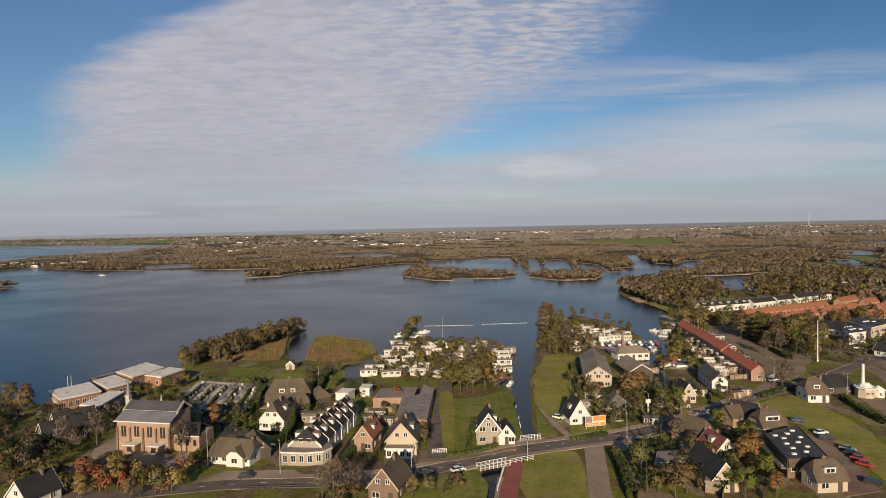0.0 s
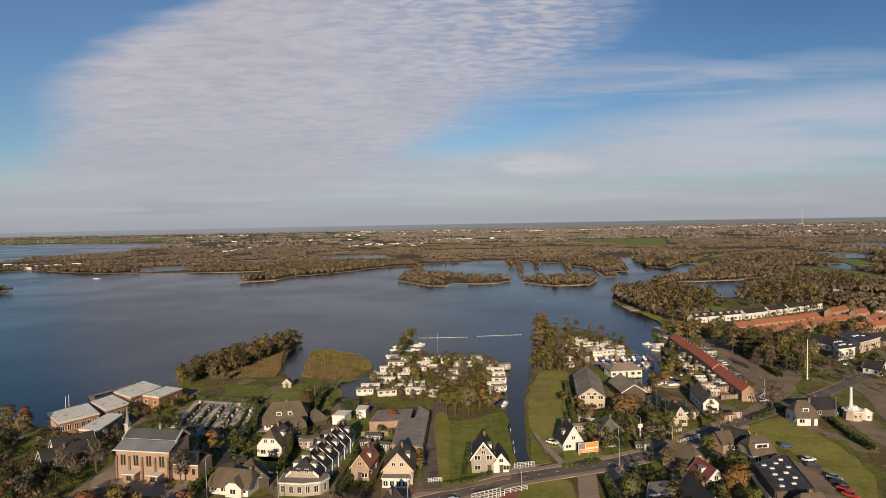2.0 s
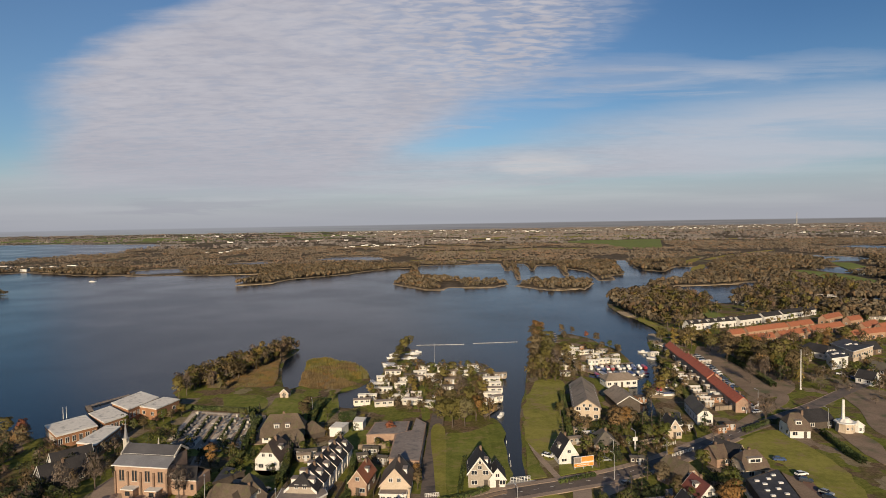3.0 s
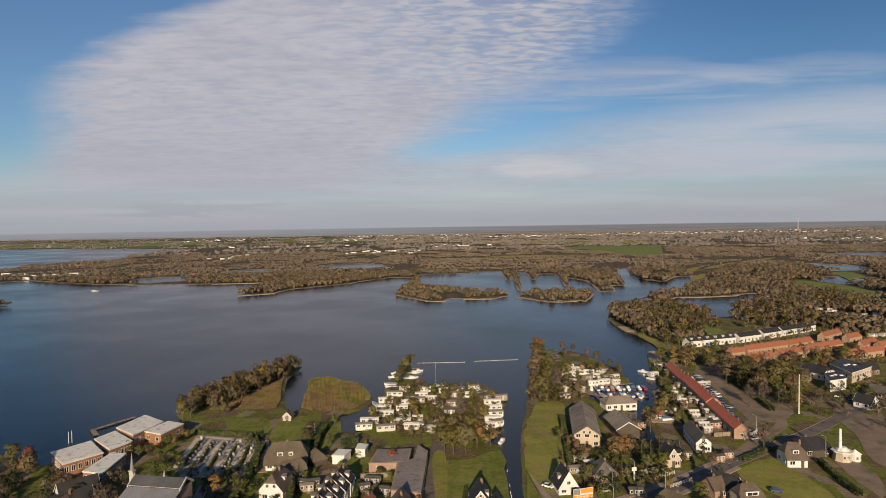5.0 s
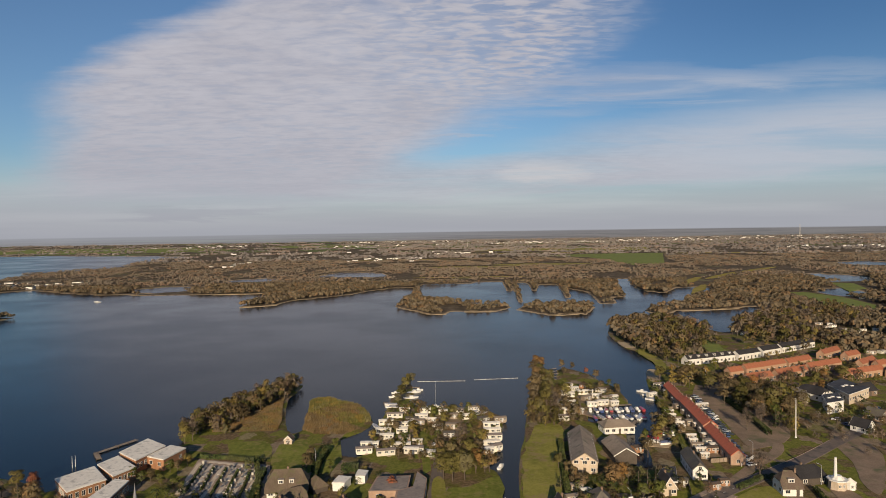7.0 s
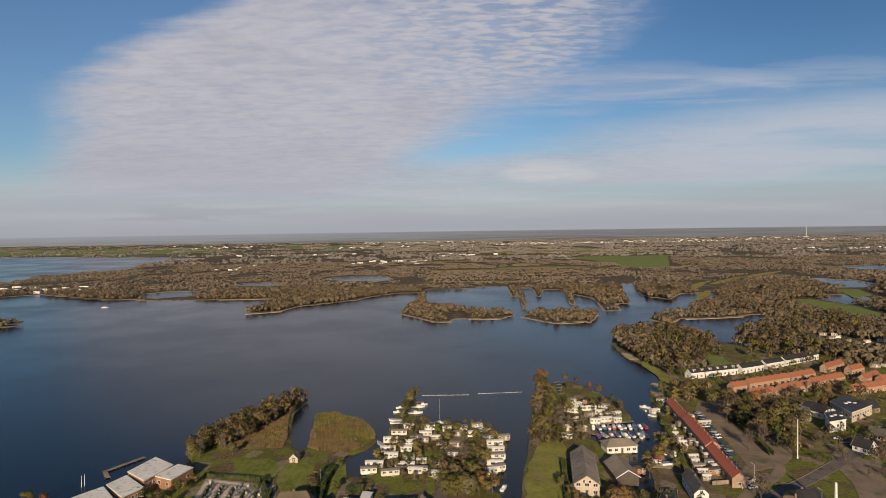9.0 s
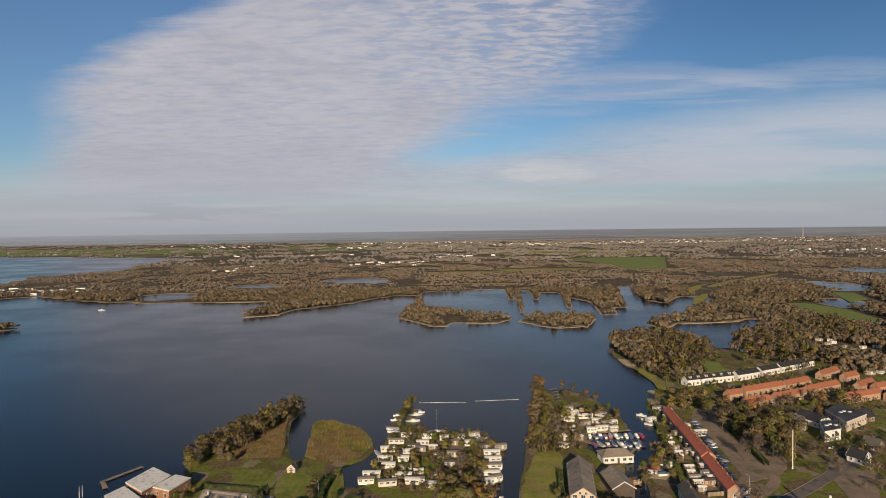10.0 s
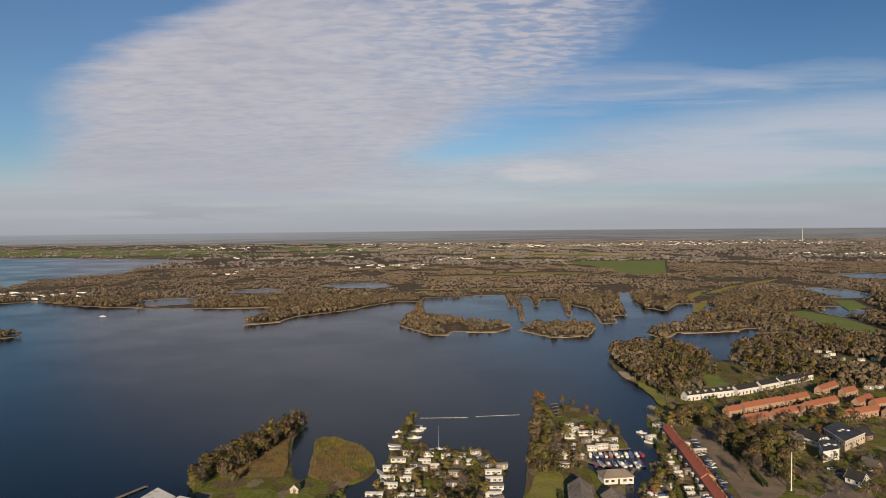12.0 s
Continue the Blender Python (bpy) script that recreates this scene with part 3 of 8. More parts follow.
WATERS = [SOUTH_SHORE + PARK_SHORE + EAST_SHORE + NORTH_SHORE, FAR_LAKE, SOUTH_CANAL,
          oval(-430, 1020, 62, 44, -0.2), oval(-345, 1190, 44, 34), oval(-170, 1300, 62, 62, 0.1), oval(-120, 1245, 26, 18), oval(672, 1055, 44, 92, -0.45), oval(540, 832, 26, 46, -0.35), oval(985, 1400, 62, 70), oval(335, 640, 42, 14, 0.5)]
ISLES = [[(-51, 741), (-33, 711), (-10, 672), (9, 671), (15, 694), (34, 687), (65, 685), (84, 713), (86, 748), (55, 762), (18, 790), (-8, 812), (-20, 860), (-26, 984), (-34, 984), (-36, 840), (-45, 800)],
         [(89, 703), (106, 665), (118, 647), (142, 660), (157, 651), (181, 709), (182, 738), (155, 748), (129, 752), (105, 738)],
         [(100, 765), (107, 765), (120, 900), (134, 1060), (124, 1060), (112, 900)],
         oval(-492, 690, 30, 16), oval(-925, 1480, 50, 40), oval(-860, 2000, 60, 60)]


def signed(poly, px, py):
    """Distance to an outline, negative inside."""
    p = np.array(poly, float)
    q = np.roll(p, -1, axis=0)
    best = np.full(px.shape, 1e18)
    inside = np.zeros(px.shape, bool)
    for (ax, ay), (bx, by) in zip(p, q):
        ex, ey = bx - ax, by - ay
        t = np.clip(((px - ax) * ex + (py - ay) * ey) / (ex * ex + ey * ey + 1e-12), 0, 1)
        best = np.minimum(best, (px - ax - t * ex) ** 2 + (py - ay - t * ey) ** 2)
        if ay != by:
            inside ^= ((ay > py) != (by > py)) & (px < ex * (py - ay) / ey + ax)
    return np.where(inside, -1, 1) * np.sqrt(best)


def dry(px, py):
    """Metres of dry land between a place and the water (negative: in the water)."""
    px, py = np.asarray(px, float), np.asarray(py, float)
    d = np.full(px.shape, 1e9)
    for poly in WATERS:
        d = np.minimum(d, signed(poly, px, py))
    for poly in ISLES:
        d = np.maximum(d, -signed(poly, px, py))
    return d


def graded(lo, hi, step, end_lo, end_hi, grow):
    """Even steps between lo and hi, growing ones out to the ends."""
    mid = list(np.arange(lo, hi + 0.01, step))
    a, s = mid[-1], step
    while a < end_hi:
        s *= grow
        a += s
        mid.append(a)
    a, s = mid[0], step
    while a > end_lo:
        s *= grow
        a -= s
        mid.insert(0, a)
    return np.array(mid)


def build_ground():
    xs = graded(-150, 160, 3.0, -9000, 9000, 1.04)
    ys = graded(125, 410, 3.0, -3000, 9500, 1.03)
    gx, gy = np.meshgrid(xs, ys)
    wob = np.vectorize(lambda a, b: noise.noise((a * 0.07, b * 0.07, 0)))(gx, gy)
    d = dry(gx.ravel(), gy.ravel()).reshape(gx.shape)
    far = np.clip((gy - 450) / 400, 0.15, 1)
    z = np.clip((d + wob * 2.5 * far) * 0.35, -1.4, LEVEL)
    nx, ny = len(xs), len(ys)
    co = np.stack([gx, gy, z], -1).reshape(-1, 3)
    i = (np.arange(ny - 1)[:, None] * nx + np.arange(nx - 1)[None]).ravel()
    fill("ground", co, np.stack([i, i + 1, i + nx + 1, i + nx], -1), LAND)
    tagged(bpy.data.objects["ground"], "flat polder land with lake banks, grass and bare soil", "ground", kind="structure")


def fill(name, co, quads, material, smooth=True, normals=None):
    """A mesh object from arrays of places and of four-cornered faces; normals: one for each place, for the soft shading of crowns."""
    me = bpy.data.meshes.new(name)
    me.vertices.add(len(co))
    me.vertices.foreach_set("co", np.ascontiguousarray(co, np.float32).ravel())
    me.loops.add(quads.size)
    me.loops.foreach_set("vertex_index", np.ascontiguousarray(quads, np.int32).ravel())
    me.polygons.add(len(quads))
    me.polygons.foreach_set("loop_start", np.arange(0, quads.size, 4, dtype=np.int32))
    me.polygons.foreach_set("loop_total", np.full(len(quads), 4, np.int32))
    me.update(calc_edges=True)
    me.validate()
    if smooth:
        me.shade_smooth()
    if normals is not None:
        me.shade_smooth()
        me.normals_split_custom_set_from_vertices(np.ascontiguousarray(normals, np.float32))
    me.materials.append(material)
    return new(name, me)


build_ground()
_bm = bmesh.new()
_v = [_bm.verts.new(c) for c in ((-9000, 60, 0), (9000, 60, 0), (9000, 9000, 0), (-9000, 9000, 0))]
_bm.faces.new(_v)
tagged(part("water", _bm, LAKE), "grey-blue lake water with light ripples", "water", kind="structure")


# ---- woods ----
def inside_any(polys, px, py):
    hit = np.zeros(px.shape, bool)
    for poly in polys:
        hit |= signed(poly, px, py) < 0
    return hit


def leaf_cloud(rng, centre, radius, count, size, squash=0.8, upright=0.0, hub=None):
    """Quads on the shells of many crowns: arrays of crown centres and radii."""
    n = len(centre)
    d = rng.normal(size=(n, count, 3))
    d /= np.linalg.norm(d, axis=2, keepdims=True)
    d[..., 2] = np.abs(d[..., 2]) * 0.9 - 0.25
    at = centre[:, None] + d * radius[:, None, None] * rng.uniform(0.80, 1.05, (n, count, 1)) * np.array((1, 1, squash * 1.25))
    nrm = d + rng.normal(size=d.shape) * 0.24
    nrm /= np.linalg.norm(nrm, axis=2, keepdims=True)
    side = rng.normal(size=d.shape)
    if upright:
        # twigs: narrow, and mostly pointing up and outwards
        side = np.cross(nrm, d * 0.5 + np.array((0.0, 0.0, 1.0)) + rng.normal(size=d.shape) * 0.35)
    s = np.cross(nrm, side) if not upright else side
    s /= np.linalg.norm(s, axis=2, keepdims=True) + 1e-9
    t = np.cross(nrm, s)
    if upright:
        s, t = s * (1 - 0.62 * upright), t * (1 + 0.55 * upright)
    k = (radius[:, None] * size * rng.uniform(0.6, 1.3, (n, count)))[..., None]
    co = np.stack([at - s * k - t * k * 0.7, at + s * k * 0.8 - t * k, at + s * k + t * k * 0.8, at - s * k * 0.7 + t * k], 2)
    soft = d * 0.8 + nrm * 0.35 + np.array((0.0, 0.0, 0.15))
    if hub is not None:
        out = at - hub[:, None]
        soft = soft * 0.40 + out / (np.linalg.norm(out, axis=2, keepdims=True) + 1e-6)
    soft /= np.linalg.norm(soft, axis=2, keepdims=True)
    return co.reshape(-1, 3), np.repeat(soft.reshape(-1, 3), 4, axis=0)


CAMP_GROUND = [(318, 545), (345, 560), (370, 520), (362, 470), (330, 480), (312, 515)]
CLEARINGS = [[(455, 1480), (556, 1500), (760, 2100), (524, 2108), (345, 2040), (450, 1900)], [(425, 650), (432, 740), (455, 832), (500, 838), (510, 760), (486, 640)], [(545, 830), (600, 965), (640, 945), (606, 850)], oval(380, 900, 9, 80, -0.5), oval(420, 1030, 10, 90, -0.55), oval(520, 1130, 12, 90, -0.7), oval(640, 1250, 14, 110, -0.8), oval(340, 1120, 10, 70, -0.5), oval(470, 930, 8, 50, -0.6), oval(700, 1150, 12, 80, -0.7), oval(-250, 1090, 90, 9), oval(60, 1180, 110, 9), oval(-420, 1300, 120, 12), oval(130, 1330, 90, 12, 0.1), oval(-80, 1900, 200, 16), oval(330, 2250, 260, 18), oval(900, 2050, 220, 20, -0.1), oval(-500, 2100, 240, 20, 0.05),
             oval(60, 1490, 120, 40), oval(-60, 1700, 90, 50), oval(250, 1560, 120, 50), oval(330, 1180, 30, 70, -0.5), oval(430, 1000, 24, 90, -0.6),
             [(142, 440), (160, 440), (200, 600), (240, 545), (300, 440), (270, 425)], oval(-330, 1010, 70, 10), oval(-60, 1130, 120, 12), oval(350, 980, 14, 60, -0.5), oval(470, 1120, 16, 80, -0.7), oval(250, 1260, 120, 14), oval(-300, 1500, 160, 16), oval(560, 1280, 120, 14, -0.3), oval(-165, 1230, 80, 60), oval(-430, 970, 50, 26), oval(-345, 1140, 40, 36), oval(650, 985, 40, 40, -0.4), oval(520, 795, 26, 22), oval(940, 1330, 70, 50), CAMP_GROUND]


def wood_belt(rng, y0, y1, spacing, height, count, size):
    """Tree crowns over the land between two distances, in loose stands."""
    n = int(1.5 * (y1 ** 2 - y0 ** 2) / 2 / spacing ** 2)
    y = np.sqrt(rng.uniform(y0 ** 2, y1 ** 2, n))
    x = rng.uniform(-0.76, 0.76, n) * y
    stand_ = np.array([noise.noise((a * 0.008, b * 0.005, 3)) + 0.5 * noise.noise((a * 0.03, b * 0.02, 5)) for a, b in zip(x, y)])
    on_isle = inside_any(ISLES, x, y)
    keep = (dry(x, y) > np.where(y > 600, 3.2, 1.5)) & ~inside_any(CLEARINGS, x, y) & ((on_isle & (stand_ > -0.6)) | (stand_ > np.clip(-0.42 + (y - 900) * 0.0003, -0.42, -0.12)))
    keep &= ~((y > 2300) & (x < -300 - 0.05 * (y - 2300)) & (stand_ < 0.18))
    keep &= ~((y < 620) & ((x < 150) | (y < 430)))
    x, y, stand_ = x[keep], y[keep], stand_[keep]
    h = height * rng.uniform(0.55, 1.15, len(x)) * np.clip(0.9 + 0.5 * stand_, 0.5, 1.3)
    r = h * rng.uniform(0.34, 0.50, len(x))
    return np.stack([x, y, LEVEL + h - r * 1.05], -1), r, h


def build_woods():
    rng = np.random.default_rng(4)
    for name, y0, y1, spacing, height, count, size, m in (("near_woodland", 430, 1050, 4.8, 7.6, 28, 0.33, WOODS), ("middle_woodland", 1050, 1900, 7.8, 5.0, 9, 0.52, WOODS_MID_HAZED), ("far_woodland", 1900, 4990, 20.0, 3.6, 6, 0.80, WOODS_FAR_HAZED)):
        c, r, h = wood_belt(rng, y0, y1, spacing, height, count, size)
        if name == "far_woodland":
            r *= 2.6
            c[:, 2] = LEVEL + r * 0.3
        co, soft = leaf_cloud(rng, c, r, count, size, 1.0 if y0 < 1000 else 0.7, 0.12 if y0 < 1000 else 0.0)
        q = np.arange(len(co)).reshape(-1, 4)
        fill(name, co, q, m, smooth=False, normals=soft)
        tagged(bpy.data.objects[name], "brown autumn woodland of bare and half-bare trees", "woodland", kind="stuff")
        if y0 < 1000:
            # trunks
            w = 0.16
            b = np.array([(-w, -w), (w, -w), (w, w), (-w, w)])
            lo = np.concatenate([np.repeat(c[:, None, :2], 4, 1) + b, np.full((len(c), 4, 1), LEVEL - 0.4)], 2)
            hi = np.concatenate([np.repeat(c[:, None, :2], 4, 1) + b * 0.5, np.repeat(c[:, None, 2:], 4, 1)], 2)
            co = np.concatenate([lo, hi], 1).reshape(-1, 3)
            k = np.arange(len(c))[:, None, None] * 8
            f = np.array([(0, 1, 5, 4), (1, 2, 6, 5), (2, 3, 7, 6), (3, 0, 4, 7)])[None] + k
            fill(name + "_trunks", co, f.reshape(-1, 4), BARK, smooth=False)
            tagged(bpy.data.objects[name + "_trunks"], "thin brown trunks of the woodland trees", "tree trunks", kind="stuff")


build_woods()


def grove(name, label, category, material, spots, clumps=7, leaves=22, leaf=0.27, seed=3, trunks=True, upright=0.0):
    """Many small trees or shrubs in one mesh; spots: rows of x, y, height."""
    rng = np.random.default_rng(seed)
    s = np.array(spots, float)
    if not len(s):
        return
    n = len(s)
    a = rng.uniform(0, 2 * math.pi, (n, clumps))
    k = (np.arange(clumps) + 0.5) / clumps
    h = s[:, 2:3]
    z = h * (0.30 + 0.58 * k[None]) + rng.uniform(-0.05, 0.05, (n, clumps)) * h
    rad = h * 0.34 * np.sqrt(np.clip(1 - ((z / h - 0.55) / 0.5) ** 2, 0.05, 1)) * rng.uniform(0.3, 0.9, (n, clumps))
    c = np.stack([s[:, :1] + rad * np.cos(a), s[:, 1:2] + rad * np.sin(a), LEVEL + z], -1).reshape(-1, 3)
    r = (h * rng.uniform(0.15, 0.24, (n, clumps))).ravel()
    hub = np.repeat(np.concatenate([s[:, :2], LEVEL + h * 0.42], 1), clumps, axis=0)
    fine = np.repeat(s[:, 1] < 420, clumps)
    co, soft = (np.concatenate(p) for p in zip(leaf_cloud(rng, c[fine], r[fine], leaves * 3 // 2, leaf * 0.63, 0.9, upright, hub[fine]), leaf_cloud(rng, c[~fine], r[~fine], leaves - 6, leaf, 0.9, upright, hub[~fine])))
    tagged(fill(name, co, np.arange(len(co)).reshape(-1, 4), material, smooth=False, normals=soft), label, category, kind="stuff")
    if trunks:
        w = 0.02 * h[:, :, None]
        b = np.array([(-1, -1), (1, -1), (1, 1), (-1, 1)])[None] * w
        lo = np.concatenate([s[:, None, :2] + b, np.full((n, 4, 1), LEVEL - 0.3)], 2)
        hi = np.concatenate([s[:, None, :2] + b * 0.4, np.repeat(h[:, :, None] * 0.75 + LEVEL, 4, 1)], 2)
        co = np.concatenate([lo, hi], 1).reshape(-1, 3)
        f = np.array([(0, 1, 5, 4), (1, 2, 6, 5), (2, 3, 7, 6), (3, 0, 4, 7)])[None] + np.arange(n)[:, None, None] * 8
        tagged(fill(name + "_trunks", co, f.reshape(-1, 4), BARK, smooth=False), "thin trunks of the " + name.replace("_", " "), "tree trunks", kind="stuff")


# ---- kinds of things ----
KEPT = {}


def window(w, h, m, parent, frame_mat=None):
    """A window with frame, mullion and pane, set at the pose m of its parent."""
    fm = frame_mat or WHITE
    key = ("window", round(w, 2), round(h, 2), fm.name)
    if key not in KEPT:
        b, n = 0.11, 0.055
        bars = [(-w / 2, w / 2, -n, 0.02, -h / 2, -h / 2 + b), (-w / 2, w / 2, -n, 0.02, h / 2 - b, h / 2), (-w / 2, -w / 2 + b, -n, 0.02, -h / 2 + b, h / 2 - b), (w / 2 - b, w / 2, -n, 0.02, -h / 2 + b, h / 2 - b)]
        if w > 1.0:
            bars.append((-0.05, 0.05, -n, 0.02, -h / 2 + b, h / 2 - b))
        bm = boxes(*bars)
        a = bpy.data.meshes.new("window")
        bm.to_mesh(a)
        bm.free()
        a.materials.append(fm)
        bm = boxes((-w / 2 + b, w / 2 - b, -0.025, 0.01, -h / 2 + b, h / 2 - b))
        p = bpy.data.meshes.new("pane")
        bm.to_mesh(p)
        bm.free()
        p.materials.append(GLASS)
        KEPT[key] = a, p
    a, p = KEPT[key]
    ob, pane = new("window", a), new("pane", p)
    ob.parent, pane.parent = parent, ob
    ob.matrix_basis = m
    return ob


def house(label, at, turn, w, d, eave, ridge, wall, roof, axis="y", style="gable", chimney=0.3, over=0.4, wins=True, sides=True, dormers=(), name="house", category="house", group="", q=0.55, door=True, frame_mat=None, fascia=None, level=None, verge=0.36, round_window=0.0):
    """A house whose front stands at y = 0 of its own axes and faces -y. axis: along which its ridge runs; style: gable, half (half-hipped) or hip;
    dormers: rows of (along, side, width)."""
    home = thing(name, label, category, (*at, LEVEL if level is None else level), turn, group)
    span, length = (w, d) if axis == "y" else (d, w)
    s_half, rise = span / 2, ridge - eave
    slope = rise / s_half

    def place(s, l, z):
        return (s, l, z) if axis == "y" else (l - w / 2, s + d / 2, z)

    top = {"gable": 1.0, "half": q, "hip": 0.0}[style]
    ring = [(-s_half, -0.35), (s_half, -0.35), (s_half, eave)] + ([(s_half * (1 - top), eave + rise * top - 0.05)] if top > 0 else []) + ([(-s_half * (1 - top), eave + rise * top - 0.05)] if 0 < top < 1 else []) + [(-s_half, eave)]
    bm = bmesh.new()
    ends = [[bm.verts.new(place(s, l, z)) for s, z in ring] for l in (0.0, length)]
    n = len(ring)
    for i in range(n):
        bm.faces.new((ends[0][i], ends[0][(i + 1) % n], ends[1][(i + 1) % n], ends[1][i]))
    bm.faces.new(ends[0][::-1])
    bm.faces.new(ends[1])
    bmesh.ops.recalc_face_normals(bm, faces=list(bm.faces))
    part("wall", bm, wall, home)
    # roof
    bm = bmesh.new()
    o, t = over, 0.22
    lo, hi, zq = eave - o * slope + t, ridge + t, eave + rise * top + t
    sq, inset = s_half * (1 - top), (s_half * (1 - top)) * 0.85
    for k in (-1, 1):
        if style == "gable":
            c = [(k * (s_half + o), -o, lo), (k * (s_half + o), length + o, lo), (0, length + o, hi), (0, -o, hi)]
        else:
            g = 0.0 if style == "hip" else -o
            se, zl = s_half + o, lo
            c = [(k * se, -o, zl), (k * se, length + o, zl)] + ([(k * sq, length + o, zq)] if style == "half" else []) + [(0, length + o - inset, hi), (0, inset - o, hi)] + ([(k * sq, -o, zq)] if style == "half" else [])
        slab(bm, [place(*p) for p in c], t)
    if style != "gable":
        for l0, l1 in ((-o, inset - o), (length + o, length + o - inset)):
            se = sq if style == "half" else s_half + o
            z0 = zq if style == "half" else lo
            slab(bm, [place(-se, l0, z0), place(se, l0, z0), place(0, l1, hi)], t)
    part("roof", bm, roof, home)
    if fascia and style != "hip":
        for l in ((-o - 0.06, 0.10), (length + o - 0.04, 0.10)):
            for k in (-1, 1):
                bm = bmesh.new()
                z_end = zq if style == "half" else hi
                s_end = sq if style == "half" else 0
                a = [(k * (s_half + o), lo), (k * s_end, z_end), (k * s_end, z_end - verge), (k * (s_half + o), lo - verge)]
                va = [bm.verts.new(place(s, l[0], z)) for s, z in a]
                vb = [bm.verts.new(place(s, l[0] + l[1], z)) for s, z in a]
                bm.faces.new(va)
                bm.faces.new(vb[::-1])
                for i in range(4):
                    bm.faces.new((va[i], vb[i], vb[(i + 1) % 4], va[(i + 1) % 4]))
                bmesh.ops.recalc_face_normals(bm, faces=list(bm.faces))
                part("bargeboard", bm, fascia, home, "pale painted bargeboard")
    if chimney is not None:
        l = length * chimney
        x, y, _ = place(0.15 * s_half, l, 0)
        part("chimney", boxes((x - 0.34, x + 0.34, y - 0.26, y + 0.26, ridge - 0.9, ridge + 0.7), (x - 0.4, x + 0.4, y - 0.32, y + 0.32, ridge + 0.58, ridge + 0.7), (x - 0.16, x + 0.16, y - 0.12, y + 0.12, ridge + 0.7, ridge + 0.9)), BRICK, home, "brick chimney stack")
    if wins:
        floors = 1 if eave < 4.3 else 2
        wh = 1.35 if eave > 2.4 else 1.0
        for f in range(floors):
            z = (1.55 if eave > 2.4 else 1.3) + f * 2.75
            cols = max(1, int(w / 2.7))
            for i in range(cols):
                x = (i + 0.5) * w / cols - w / 2
                if door and f == 0 and i == cols // 2:
                    part("door", boxes((x - 0.5, x + 0.5, -0.06, 0.02, 0.0, 2.1), (x - 0.6, x + 0.6, -0.09, 0.02, 2.1, 2.25)), TIMBER, home, "dark wooden door")
                    if cols > 1:
                        continue
                    x += 1.3 if w > 4 else 0
                window(min(1.7, w / cols * 0.62), wh, pose(x, -0.01, z), home, frame_mat)
                window(min(1.5, w / cols * 0.6), wh, pose(x, d + 0.01, z, 0, 0, 180), home, frame_mat)
            if sides:
                cols = max(1, int(d / 3.4))
                for i in range(cols):
                    y = (i + 0.5) * d / cols
                    window(1.3, wh, pose(w / 2 + 0.01, y, z, 0, 0, 90), home, frame_mat)
                    window(1.3, wh, pose(-w / 2 - 0.01, y, z, 0, 0, -90), home, frame_mat)
        if axis == "y" and style != "hip" and rise > 2.2:
            z = eave + rise * 0.30
            if w > 6.5:
                for x in (-1.1, 1.1):
                    window(1.1, 1.15, pose(x, -0.01, z), home, frame_mat)
            else:
                window(1.2, 1.15, pose(0, -0.01, z), home, frame_mat)
    for l, k, dw in dormers:
        l *= length
        s0, z0 = s_half * 0.72, eave + rise * 0.28
        zt = z0 + 1.45
        s1 = s_half * max(0.05, 1 - (zt - eave) / rise)
        bm = bmesh.new()
        c = [(k * s0, l - dw / 2), (k * s0, l + dw / 2), (k * s1 * 0.9, l + dw / 2), (k * s1 * 0.9, l - dw / 2)]
        va, vb = [bm.verts.new(place(s, a, z0)) for s, a in c], [bm.verts.new(place(s, a, zt)) for s, a in c]
        bm.faces.new(va)
        bm.faces.new(vb)
        for i in range(4):
            bm.faces.new((va[i], va[(i + 1) % 4], vb[(i + 1) % 4], vb[i]))
        bmesh.ops.recalc_face_normals(bm, faces=list(bm.faces))
        dm = part("dormer", bm, WHITE, home, "white boxed dormer")
        c = [(k * (s0 + 0.2), l - dw / 2 - 0.2), (k * (s0 + 0.2), l + dw / 2 + 0.2), (k * s1 * 0.7, l + dw / 2 + 0.2), (k * s1 * 0.7, l - dw / 2 - 0.2)]
        bm = bmesh.new()
        slab(bm, [place(s, a, zt + 0.14) for s, a in c], 0.13)
        part("dormer_roof", bm, ROOFING, dm)
        x, y, z = place(k * (s0 + 0.015), l, (z0 + zt) / 2)
        window(dw * 0.8, 1.05, pose(x, y, z, 0, 0, (90 if k > 0 else -90) if axis == "y" else (180 if k > 0 else 0)), dm, frame_mat)
    if round_window:
        bm = bmesh.new()
        rod(bm, (0, -0.05, round_window), (0, 0.02, round_window), 0.55, 0.55, 16)
        r = part("round_window", bm, WHITE, home, "round white window in the gable")
        bm = bmesh.new()
        rod(bm, (0, -0.07, round_window), (0, -0.052, round_window), 0.38, 0.38, 16)
        part("pane", bm, GLASS, r)
    return home


